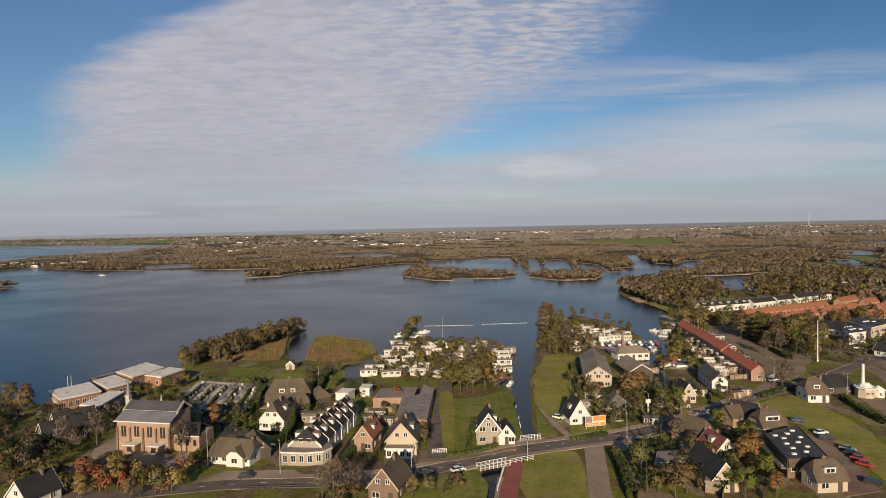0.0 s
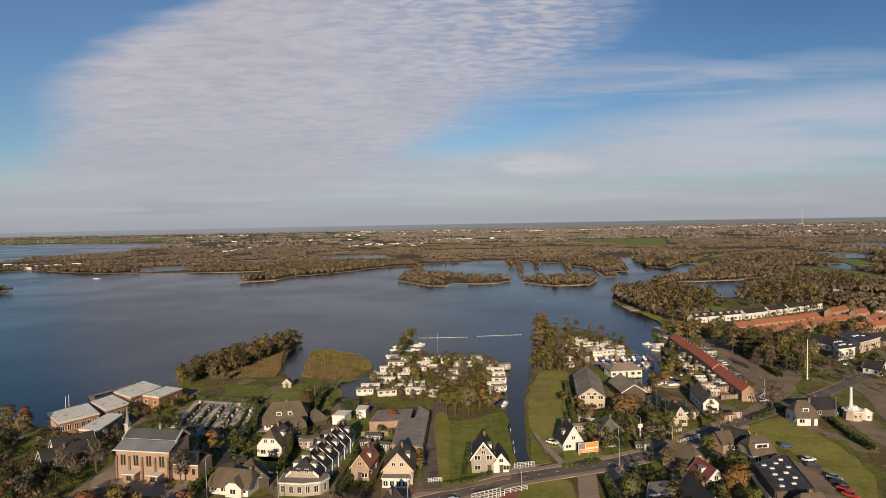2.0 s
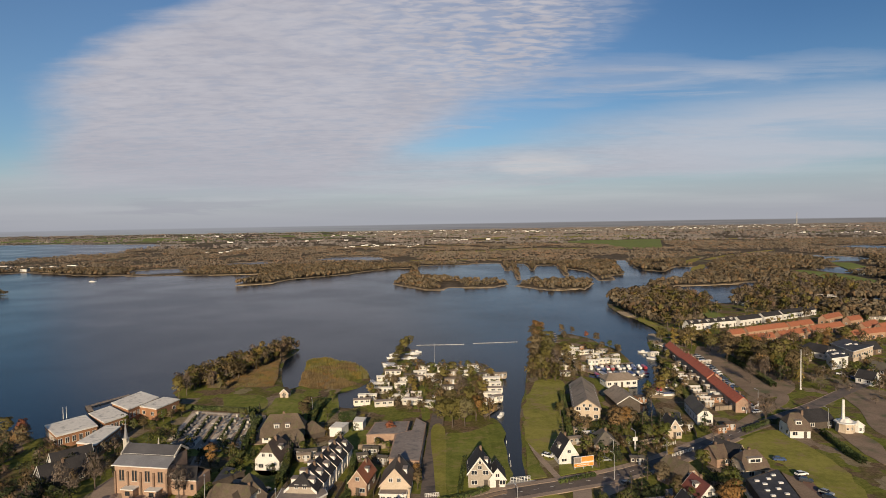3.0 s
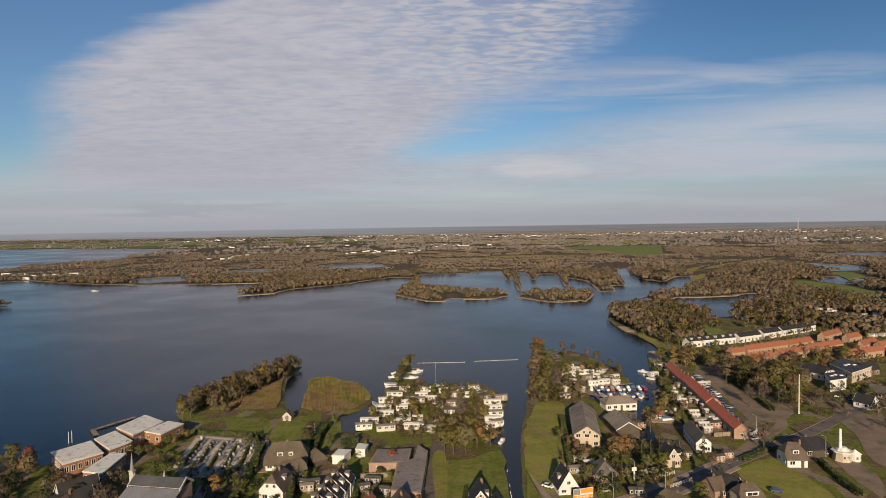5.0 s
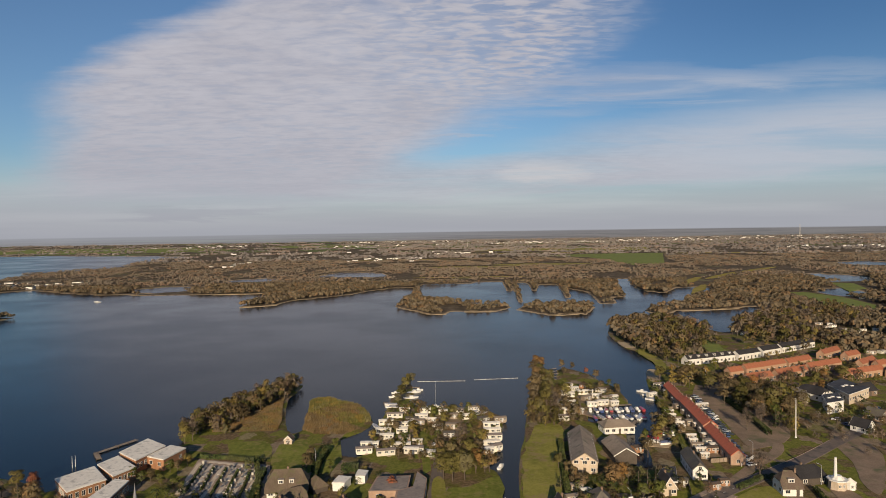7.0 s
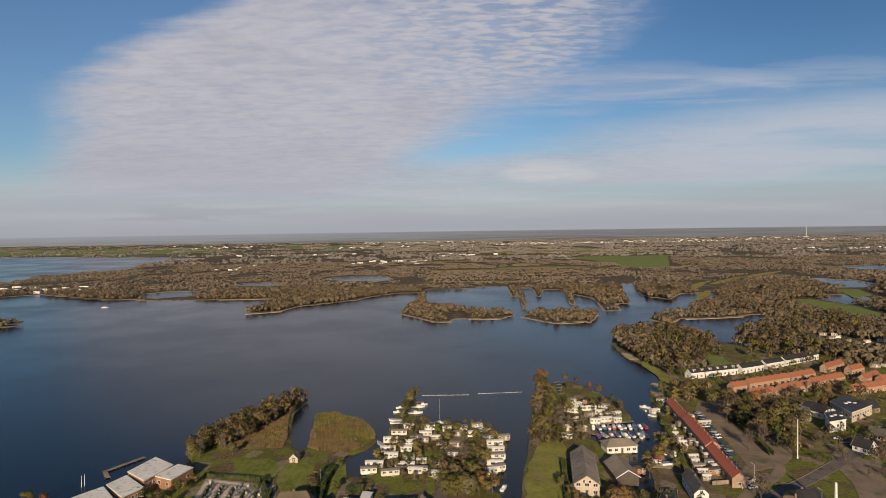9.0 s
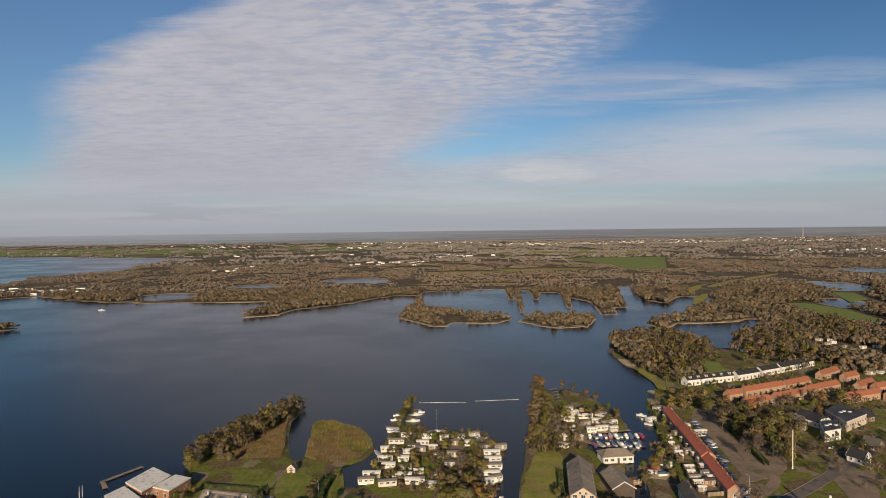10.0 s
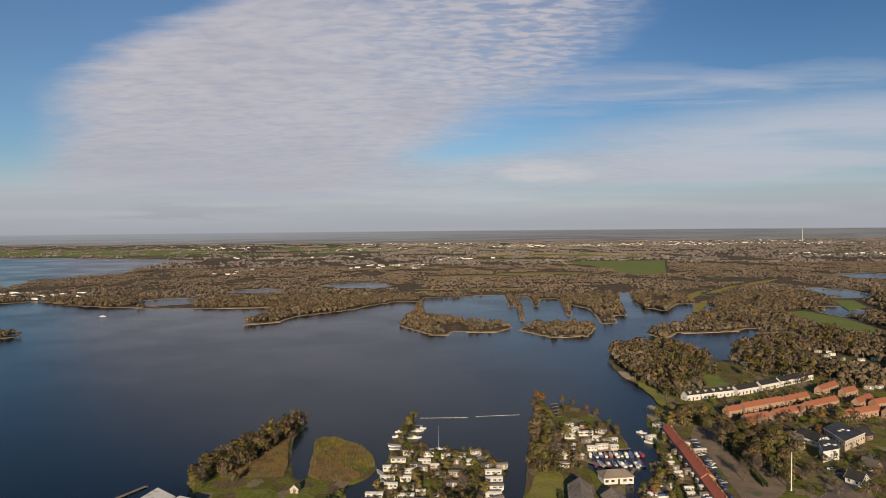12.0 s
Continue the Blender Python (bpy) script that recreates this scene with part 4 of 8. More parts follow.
def row_of_houses(label, a, b, units, d, eave, ridge, wall, roof, group, cross=(), cross_wall=None, chimney=0.12, dorm=False):
    """A terrace from a to b, seen from its front."""
    a, b = Vector(a), Vector(b)
    e = (b - a) / units
    turn = math.degrees(math.atan2(e.y, e.x))
    proto = None
    for i in range(units):
        mid = a + e * (i + 0.5)
        if i in cross:
            house(label.replace("terraced", "gabled terraced"), (mid.x, mid.y), turn, e.length * 1.02, d + 0.5, eave, ridge + 0.15, cross_wall or wall, roof, "y", "gable", None, group=group, sides=False, fascia=WHITE)
        elif proto is None:
            proto = house(label, (mid.x, mid.y), turn, e.length, d, eave, ridge, wall, roof, "x", "gable", chimney, over=0.02, group=group, sides=i in (0, units - 1), dormers=((0.5, -1, 1.6),) if dorm else ())
        else:
            copy_thing(proto, pose(mid.x, mid.y, LEVEL, 0, 0, turn))


def flat_building(label, poly, h, wall, roof, fascia=WHITE, name="building", category="building", wins=2.6, win=(1.6, 1.5), over=0.35, level=None, group="", rim=0.25):
    """A flat-roofed building on a plan outline."""
    pts = [Vector((*p, 0)) for p in poly]
    if sum(a.x * b.y - b.x * a.y for a, b in zip(pts, pts[1:] + pts[:1])) < 0:
        pts.reverse()
    c = sum(pts, Vector()) / len(pts)
    home = thing(name, label, category, (c.x, c.y, LEVEL if level is None else level), 0, group)
    loc = [(p.x - c.x, p.y - c.y) for p in pts]
    bm = bmesh.new()
    prism(bm, loc, -0.6, h)
    part("wall", bm, wall, home)

    def grown(k):
        return [(x * (1 + k / math.hypot(x, y)), y * (1 + k / math.hypot(x, y))) for x, y in loc]

    bm = bmesh.new()
    prism(bm, grown(over), h + 0.003, h + 0.35)
    part("fascia", bm, fascia, home, "painted roof edge")
    bm = bmesh.new()
    prism(bm, grown(over - rim), h + 0.36, h + 0.42)
    part("roof", bm, roof, home)
    if wins:
        n = len(loc)
        for i in range(n):
            p, q = Vector((*loc[i], 0)), Vector((*loc[(i + 1) % n], 0))
            e = q - p
            cols = int(e.length / wins)
            for k in range(cols):
                m = p + e * ((k + 0.5) / cols)
                out = Vector((e.y, -e.x, 0)).normalized()
                m += out * 0.012
                window(win[0], win[1], pose(m.x, m.y, h * 0.55, 0, 0, math.degrees(math.atan2(e.y, e.x))), home)
    return home


# ---- trees ----
def crown_mesh(rng, kind, h, r, clumps, leaves, leaf, upright=0.0):
    """Leaf clumps round the ends of the limbs; returns the quads, their shading and the limbs' ends."""
    cs, rs = [], []
    for i in range(clumps):
        a, k = i * 2.4 + rng.uniform(-0.5, 0.5), (i + 0.5) / clumps
        if kind == "cone":
            z = h * (0.12 + 0.84 * k)
            rad = r * (1.05 - k) * 0.75
            cs.append((rad * math.cos(a), rad * math.sin(a), z))
            rs.append(r * (1.15 - k) * 0.55)
        else:
            z = h * (0.40 + 0.50 * k) + rng.uniform(-0.06, 0.06) * h
            rad = r * math.sqrt(max(0.05, 1 - ((z / h - 0.6) / 0.42) ** 2)) * rng.uniform(0.35, 0.8)
            cs.append((rad * math.cos(a), rad * math.sin(a), z))
            rs.append(r * rng.uniform(0.36, 0.54))
    cs, rs = np.array(cs), np.array(rs)
    hub = np.repeat(np.array([(0.0, 0.0, h * 0.5)]), len(cs), axis=0)
    return (*leaf_cloud(rng, cs, rs, leaves, leaf, 0.8, upright, hub), cs)


TREE_WORDS = {
    "brown": "broadleaf tree with thinning brown autumn leaves", "olive": "broadleaf tree with olive green autumn leaves", "green": "leafy green broadleaf tree in a garden",
    "yellow": "tree with a golden yellow autumn crown", "orange": "tree with an orange autumn crown", "red": "small tree with a rust red autumn crown",
    "dark": "dark green conifer with a pointed crown", "bare": "bare tree with thin grey-brown branches",
}


def tree(kind, h, at, seed=0):
    """A tree of one of the kinds, h metres high."""
    variant = (seed * 7 + int(abs(at[0]) * 3 + abs(at[1]))) % 3
    key = ("tree", kind, variant)
    turn = (at[0] * 37 + at[1] * 53) % 360
    if key not in KEPT:
        rng = np.random.default_rng(sum(map(ord, kind)) * 10 + variant)
        ob = thing("tree", TREE_WORDS[kind], "tree", (0, 0, 0))
        shape = "cone" if kind == "dark" else "round"
        r = {"dark": 1.9, "bare": 3.0, "orange": 2.6, "yellow": 2.7, "red": 3.0}.get(kind, 2.9 + 0.4 * variant)
        upright = {"bare": 0.95, "brown": 0.2, "olive": 0.1}.get(kind, 0.0)
        co, soft, ends = crown_mesh(rng, shape, 10.0, r, {"dark": 13}.get(kind, 15), 40 if kind == "bare" else 98, 0.13 if kind == "bare" else 0.118, upright)
        bm = bmesh.new()
        base, lean = Vector((0, 0, -0.3)), Vector((rng.uniform(-0.3, 0.3), rng.uniform(-0.3, 0.3), 0))
        top = Vector((lean.x, lean.y, 4.2 if shape == "round" else 9.0))
        rod(bm, base, top * 0.5, 0.24, 0.17)
        rod(bm, top * 0.5, top, 0.17, 0.11 if shape == "round" else 0.05)
        for i, c in enumerate(ends):
            c = Vector(c)
            start = top * (0.62 + 0.38 * (i % 4) / 3) if shape == "round" else Vector((0, 0, c.z * 0.95))
            rod(bm, start, c, 0.085, 0.03, 4)
            if kind == "bare":
                for k in range(9):
                    tip = c + Vector(rng.normal(size=3)) * 0.9 + Vector((0, 0, 0.6))
                    rod(bm, start.lerp(c, rng.uniform(0.5, 1.0)), tip, 0.03, 0.008, 3)
        part("trunk", bm, BARK, ob)
        crown = fill("crown", co, np.arange(len(co)).reshape(-1, 4), FOLIAGE[kind], smooth=False, normals=soft)
        crown.parent = ob
        KEPT[key] = ob
        made = ob
    else:
        made = copy_thing(KEPT[key], Matrix())
    s = h / 10.0
    wide = s * (0.9 + 0.25 * ((turn * 0.37) % 1))
    made.matrix_basis = pose(at[0], at[1], LEVEL - 0.05, 0, 0, turn) @ Matrix.Diagonal((wide, wide, s, 1))
    return made


def hedge(label, points, h, thick):
    """A clipped hedge along a line: a leafy body with uneven faces."""
    rng = np.random.default_rng(int(abs(points[0][0]) * 10))
    co = []
    for (ax, ay), (bx, by) in zip(points, points[1:]):
        L = math.hypot(bx - ax, by - ay)
        n = int(L * (h * 2 + thick) * 9.0)
        t = rng.uniform(0, 1, n)
        side = rng.uniform(0, 2 * h + thick, n)
        off = np.where(side < h, -thick / 2, np.where(side < h + thick, side - h - thick / 2, thick / 2))
        z = np.where(side < h, side, np.where(side < h + thick, h, side - h - thick))
        nx, ny = -(by - ay) / L, (bx - ax) / L
        c = np.stack([ax + (bx - ax) * t + nx * off, ay + (by - ay) * t + ny * off, z + LEVEL], -1) + rng.normal(size=(n, 3)) * 0.08
        nrm = np.stack([nx * np.sign(off) * (z < h - 0.01), ny * np.sign(off) * (z < h - 0.01), (z >= h - 0.01) * 1.0 + 0.2], -1) + rng.normal(size=(n, 3)) * 0.5
        nrm /= np.linalg.norm(nrm, axis=1, keepdims=True)
        s = np.cross(nrm, rng.normal(size=(n, 3)))
        s /= np.linalg.norm(s, axis=1, keepdims=True)
        k, q = 0.21, np.cross(nrm, s)
        co.append(np.stack([c - s * k - q * k, c + s * k - q * k, c + s * k + q * k, c - s * k + q * k], 1).reshape(-1, 3))
    co = np.concatenate(co)
    ob = fill("hedge", co, np.arange(len(co)).reshape(-1, 4), HEDGE, smooth=False)
    return tagged(ob, label, "hedge")


def reed_bed(name, label, poly, material, per_m2=3.0, tall=2.2, seed=1, category="reeds"):
    """Upright blades over a piece of bank."""
    rng = np.random.default_rng(seed)
    p = np.array(poly)
    lo, hi = p.min(0), p.max(0)
    n = int((hi - lo).prod() * per_m2)
    x, y = rng.uniform(lo[0], hi[0], n), rng.uniform(lo[1], hi[1], n)
    keep = (signed(poly, x, y) < 0) & (dry(x, y) > -0.6)
    x, y = x[keep], y[keep]
    n = len(x)
    clump = np.array([noise.noise((a * 0.12, b * 0.12, seed)) for a, b in zip(x, y)])
    h = tall * (rng.uniform(0.6, 1.05, n) + 0.55 * clump)
    a = rng.uniform(-math.pi / 2, math.pi / 2, n)
    w = rng.uniform(0.06, 0.15, n)
    dx, dy, lx, ly = np.cos(a) * w, np.sin(a) * w, rng.normal(size=n) * 0.25, rng.normal(size=n) * 0.25
    z0 = np.full(n, 0.0)
    co = np.stack([np.stack([x - dx, y - dy, z0], -1), np.stack([x + dx, y + dy, z0], -1), np.stack([x + dx * 0.7 + lx, y + dy * 0.7 + ly, LEVEL + h], -1), np.stack([x - dx * 0.7 + lx, y - dy * 0.7 + ly, LEVEL + h], -1)], 1).reshape(-1, 3)
    soft = np.stack([rng.normal(size=n) * 0.3, rng.normal(size=n) * 0.25 - 0.6, np.full(n, 0.75)], -1)
    soft = np.repeat(soft / np.linalg.norm(soft, axis=1, keepdims=True), 4, axis=0)
    return tagged(fill(name, co, np.arange(len(co)).reshape(-1, 4), material, smooth=False, normals=soft), label, category, kind="stuff")


# ---- small things ----
def car(colour, at, turn, words="", tall=0.0):
    """A parked car with cabin, windows and wheels."""
    key = ("car", colour, tall)
    if key not in KEPT:
        ob = thing("car", "%s parked car on the paving" % words, "car", (0, 0, 0))
        L, W = 4.3, 1.76
        body = [(-2.15, 0.35), (2.15, 0.35), (2.15, 0.75), (1.95, 0.88), (0.95, 0.98), (-1.7, 1.0), (-2.1, 0.92)]
        cab = [(0.95, 0.98), (0.35, 1.46 + tall), (-1.35, 1.47 + tall), (-1.85, 1.0)]
        for nm, prof, wd, m in (("body", body, W, paint(*colour)), ("glasshouse", cab, W - 0.2, GLASS)):
            bm = bmesh.new()
            rings = []
            for y in (-wd / 2, wd / 2):
                rings.append([bm.verts.new((x, y * (0.86 if nm == "glasshouse" and z > 1.2 else 1.0), z)) for x, z in prof])
            n = len(prof)
            for i in range(n):
                bm.faces.new((rings[0][i], rings[0][(i + 1) % n], rings[1][(i + 1) % n], rings[1][i]))
            bm.faces.new(rings[0][::-1])
            bm.faces.new(rings[1])
            bmesh.ops.recalc_face_normals(bm, faces=list(bm.faces))
            part(nm, bm, m, ob)
        part("roof_panel", boxes((-1.33, 0.34, -0.68, 0.68, 1.46 + tall, 1.51 + tall)), paint(*colour), ob)
        for x in (-1.35, 1.35):
            for y in (-0.82, 0.82):
                bm = bmesh.new()
                rod(bm, (x, y - 0.1, 0.32), (x, y + 0.1, 0.32), 0.32, 0.32, 10)
                part("wheel", bm, TYRE, ob)
        KEPT[key] = ob
        made = ob
    else:
        made = copy_thing(KEPT[key], Matrix())
    made.matrix_basis = pose(at[0], at[1], LEVEL + 0.14, 0, 0, turn) @ Matrix.Scale(0.84, 4)
    return made


def boat(at, turn, L, colour, cover=None, words="white", mast=0.0):
    """A moored motor boat or small yacht."""
    ob = thing("boat", "%s boat moored on the water" % words, "boat", (at[0], at[1], 0.0), turn)
    W = L * 0.32
    bm = bmesh.new()
    stations = [(-0.5, 0.82), (-0.2, 1.0), (0.15, 0.92), (0.36, 0.55), (0.5, 0.05)]
    rings = []
    for k, f in stations:
        zt = 0.75 + max(0.0, k) * 0.5
        rings.append([bm.verts.new(c) for c in ((k * L, -W / 2 * f, zt), (k * L * 0.97, -W / 2 * f * 0.7, -0.2), (k * L * 0.97, W / 2 * f * 0.7, -0.2), (k * L, W / 2 * f, zt))])
    for r, s in zip(rings, rings[1:]):
        for i in range(4):
            bm.faces.new((r[i], r[(i + 1) % 4], s[(i + 1) % 4], s[i]))
    bm.faces.new(rings[0][::-1])
    bm.faces.new(rings[-1])
    bmesh.ops.recalc_face_normals(bm, faces=list(bm.faces))
    part("hull", bm, paint(*colour), ob)
    if cover:
        bm = bmesh.new()
        slab(bm, [(-0.46 * L, -W * 0.4, 1.0), (0.2 * L, -W * 0.4, 1.0), (0.2 * L, 0, 1.5), (-0.46 * L, 0, 1.5)], 0.3)
        slab(bm, [(-0.46 * L, W * 0.4, 1.0), (0.2 * L, W * 0.4, 1.0), (0.2 * L, 0, 1.5), (-0.46 * L, 0, 1.5)], 0.3)
        part("cover", bm, paint(*cover), ob, "stretched canvas cover")
    else:
        part("cabin", boxes((-0.12 * L, 0.2 * L, -W * 0.34, W * 0.34, 0.7, 1.25), (-0.08 * L, 0.12 * L, -W * 0.3, W * 0.3, 1.25, 1.6)), WHITE, ob)
        part("windscreen", boxes((0.12 * L, 0.145 * L, -W * 0.28, W * 0.28, 1.26, 1.62)), GLASS, ob)
    if mast:
        bm = bmesh.new()
        rod(bm, (0.05 * L, 0, 0.8), (0.05 * L, 0, mast), 0.07, 0.04)
        part("mast", bm, METAL, ob)
    return ob


def chalet(at, turn, L=9.0, W=3.6, kind="cream", roof=0.0):
    """A mobile home on its plot: body, low gabled roof, windows, door and a step."""
    L, W = round(L * 0.84, 2), round(W * 0.86, 2)
    key = ("chalet", L, W, kind)
    if key not in KEPT:
        wall, top, words = {"cream": (OFFWHITE, ROOF_PALE, "cream mobile home with a pale roof"), "grey": (OFFWHITE, ROOFING, "white mobile home with a grey roof"), "wood": (WOOD, SHEETS, "weathered wooden chalet with a grey roof"), "dark": (TIMBER, T_GREY, "dark timber chalet with a grey roof"), "rust": (BRICK_ORANGE, T_BROWN, "orange-brown garden house with a brown roof"), "shed": (WOOD, ROOF_PALE, "garden shed with a pale sheet roof")}[kind]
        ob = thing("mobile_home" if kind in ("cream", "grey") else "chalet", words + " on a small plot", "mobile home" if kind in ("cream", "grey") else "chalet", (0, 0, 0))
        part("body", boxes((-L / 2, L / 2, -W / 2, W / 2, 0.25, 2.3), (-L / 2 + 0.3, L / 2 - 0.3, -W / 2 + 0.3, W / 2 - 0.3, -0.3, 0.25)), wall, ob)
        bm = bmesh.new()
        for k in (-1, 1):
            slab(bm, [(-L / 2 - 0.2, k * (W / 2 + 0.2), 2.37), (L / 2 + 0.2, k * (W / 2 + 0.2), 2.37), (L / 2 + 0.2, 0, 2.72), (-L / 2 - 0.2, 0, 2.72)], 0.12)
        part("roof", bm, top, ob)
        for x in (-0.33, 0.02, 0.34):
            window(L * 0.2, 0.95, pose(x * L, -W / 2 - 0.01, 1.6), ob)
        window(1.2, 0.95, pose(L / 2 + 0.01, 0, 1.6, 0, 0, 90), ob)
        part("door", boxes((L * 0.15 - 0.4, L * 0.15 + 0.4, -W / 2 - 0.06, -W / 2, 0.3, 2.25)), METAL, ob)
        part("step", boxes((L * 0.15 - 0.6, L * 0.15 + 0.6, -W / 2 - 0.9, -W / 2 - 0.02, -0.1, 0.2)), WOOD, ob)
        KEPT[key] = ob
        made = ob
    else:
        made = copy_thing(KEPT[key], Matrix())
    made.matrix_basis = pose(at[0], at[1], LEVEL, 0, 0, turn)
    return made


def mast(name, label, at, h, r=0.12, arm=0.0, material=None, category="lamp post", turn=0.0, level=None):
    """A street lamp or a pole."""
    ob = thing(name, label, category, (*at, LEVEL if level is None else level), turn)
    bm = bmesh.new()
    rod(bm, (0, 0, -0.2), (0, 0, h * 0.5), r, r * 0.8, 8)
    rod(bm, (0, 0, h * 0.5), (0, 0, h), r * 0.8, r * 0.55, 8)
    part("pole", bm, material or METAL, ob)
    bm = bmesh.new()
    rod(bm, (0, 0, -0.2), (0, 0, 0.5), r * 1.6, r * 1.5, 8)
    part("foot", bm, material or METAL, ob)
    if arm:
        bm = bmesh.new()
        rod(bm, (0, 0, h - 0.1), (arm, 0, h + 0.15), r * 0.5, r * 0.4)
        part("arm", bm, METAL, ob)
        part("lamp_head", boxes((arm - 0.1, arm + 0.6, -0.13, 0.13, h + 0.08, h + 0.24)), METAL, ob)
    return ob


def railing(name, label, a, b, h=1.1, posts=7, material=None, category="railing", z=None, rails=3):
    """A railing from a to b: posts and rails as parts."""
    a, b = Vector(a), Vector(b)
    e = b - a
    ob = thing(name, label, category, (a.x, a.y, LEVEL + 0.1 if z is None else z), math.degrees(math.atan2(e.y, e.x)))
    m = material or WHITE
    for i in range(posts):
        x = e.length * i / (posts - 1)
        part("post", boxes((x - 0.07, x + 0.07, -0.07, 0.07, -0.3, h)), m, ob)
    for i in range(rails):
        zz = h * (i + 1) / rails
        part("rail", boxes((0.0, e.length, -0.05, 0.05, zz - 0.09, zz)), m, ob)
    return ob


def jetty(label, a, b, width=1.6, z=0.55, posts=True):
    """A wooden jetty with boards and piles."""
    a, b = Vector(a), Vector(b)
    e = b - a
    ob = thing("jetty", label, "jetty", (a.x, a.y, 0.0), math.degrees(math.atan2(e.y, e.x)))
    part("deck", boxes((0, e.length, -width / 2, width / 2, z - 0.16, z)), WOOD, ob)
    n = max(2, int(e.length / 4))
    for i in range(n + 1):
        for y in (-width / 2 - 0.1, width / 2 + 0.1):
            bm = bmesh.new()
            x = e.length * i / n
            rod(bm, (x, y, -1.2), (x, y, z + 0.35), 0.13, 0.12, 6)
            part("post", bm, TIMBER, ob)
    return ob


# ---- roads, paths and lawns ----
ROAD = [(-190, 128), (-100, 136), (-50, 144.5), (-30, 144.8), (-12, 147.8), (2, 154), (16, 162), (34, 168), (50, 173.5), (70, 184.5), (98, 204.5), (124, 221.5), (143, 234), (167, 252), (230, 298), (330, 372)]
ribbon("road", ROAD, 5.4, 0.76, ASPHALT, "grey asphalt village road winding past the houses", 0.7)
ribbon("pavement", ROAD[2:11], 2.0, 0.84, PAVING, "narrow paved footway along the road", 0.6, 3.9, "pavement")
ribbon("pavement", ROAD[5:11], 1.8, 0.84, PAVING, "narrow paved footway along the road", 0.6, -3.7, "pavement")
ribbon("kerb", ROAD[2:14], 0.16, 0.87, PAVING, "grey stone kerb", 0.5, 2.8, "kerb")
ribbon("road", [(-3, 156), (-2.6, 172), (-2.4, 186.7), (-0.4, 225), (1, 244)], 4.6, 0.70, ASPHALT, "lane to the caravan park", 0.5)
ribbon("road", [(0, 240), (-9, 262), (-12, 285), (-13, 306), (-15, 322)], 3.0, 0.69, GRAVEL, "sandy lane between mobile homes", 0.5)
ribbon("road", [(1, 244), (8, 262), (9, 284), (6, 300)], 2.6, 0.69, GRAVEL, "sandy lane between mobile homes", 0.5)
ribbon("road", [(39, 166), (36, 150), (33, 133.5), (30, 100)], 5.0, 0.73, PAVING, "worn concrete side road", 0.5)
ribbon("path", [(44, 163), (43, 148), (41, 130), (40, 100)], 2.6, 0.70, GRAVEL, "bare verge track", 0.5, 0, "path")
ribbon("path", [(17, 155.5), (15.3, 146), (13, 134.5), (9, 105)], 4.0, 0.74, RED_PATH, "red asphalt cycle path beside the canal", 0.5, 0, "path")
ribbon("path", [(30.4, 205), (31.2, 190), (34, 173)], 1.9, 0.70, PAVING, "pale concrete path through the grass", 0.4, 0, "path")
ribbon("road", [(100, 208), (118, 226), (141, 250), (140, 290), (138, 322), (150, 350)], 4.4, 0.72, GRAVEL, "worn road along the parking strip", 0.5)
ribbon("path", [(88, 284), (72, 300), (76, 330), (82, 352)], 2.4, 0.69, GRAVEL, "grassy lane in the caravan park", 0.4, 0, "path")
ribbon("road", [(-66, 150), (-72, 175), (-76, 196)], 3.2, 0.70, PAVING, "church drive", 0.4)
patch("pavement", [(-93.7, 164.0), (-96.9, 172.7), (-95.8, 181.0), (-67.1, 160.7), (-69.0, 155.1)], 0.72, PAVING, "paved yard in front of the church", "pavement")
patch("pavement", [(-58.8, 145.0), (-54.1, 152.6), (-37.6, 152.8), (-33.1, 148.1), (-47.7, 141.4)], 0.715, PAVING, "paved forecourt", "pavement")
patch("pavement", [(-15.5, 153.9), (-5.1, 153.3), (-4.5, 158.6), (-8.1, 160.3), (-16.2, 160.7)], 0.715, BRICK_PAVE, "brick paved terrace", "pavement")
patch("pavement", [(98.2, 169.8), (103.8, 172.7), (101.2, 157.6), (93.6, 134.3), (84.7, 131.9)], 0.72, BRICK_PAVE, "brick paved car park", "pavement")
patch("pavement", [(158.5, 357.4), (167.7, 352.1), (155.4, 267.7), (131.8, 246.3), (128.5, 252.5), (135.6, 299.6), (140.9, 329.4)], 0.70, GRAVEL, "gravel parking strip behind the terrace", "pavement", 1.5)
patch("pavement", [(43.9, 164.9), (54.7, 178.1), (56.3, 173.1), (50.5, 164.5), (44.9, 160.7)], 0.715, PAVING, "paved parking bay by the road", "pavement")
patch("pavement", [(93.4, 269.4), (102.1, 279.6), (105.4, 274.1), (99.9, 256.0), (92.3, 255.1)], 0.70, BRICK_PAVE, "paved quay yard", "pavement")
patch("lawn", [(-68.1, 249.3), (-62.9, 260.5), (-52.1, 253.7), (-49.7, 229.0), (-61.9, 229.9)], 0.71, LAWN, "mown green lawn by the lake inlet", wobble=2.0)
patch("lawn", [(2.0, 209.2), (10.1, 212.8), (22.7, 222.1), (21.1, 190.7), (19.6, 169.7), (2.3, 164.6)], 0.70, LAWN, "garden lawn with fallen leaves", wobble=1.0)
patch("meadow", [(-2.2, 216.5), (2.2, 217.6), (1.8, 165.1), (-1.0, 164.0)], 0.73, MEADOW, "yellowed grass strip beside the lane", wobble=0.4)
patch("meadow", [(38.4, 260.1), (48.3, 272.4), (50.9, 257.0), (45.8, 221.9), (38.6, 192.5), (33.0, 187.2), (29.7, 204.7), (31.2, 223.0), (33.8, 241.1)], 0.71, MEADOW, "open grass field beside the canal", wobble=1.5)
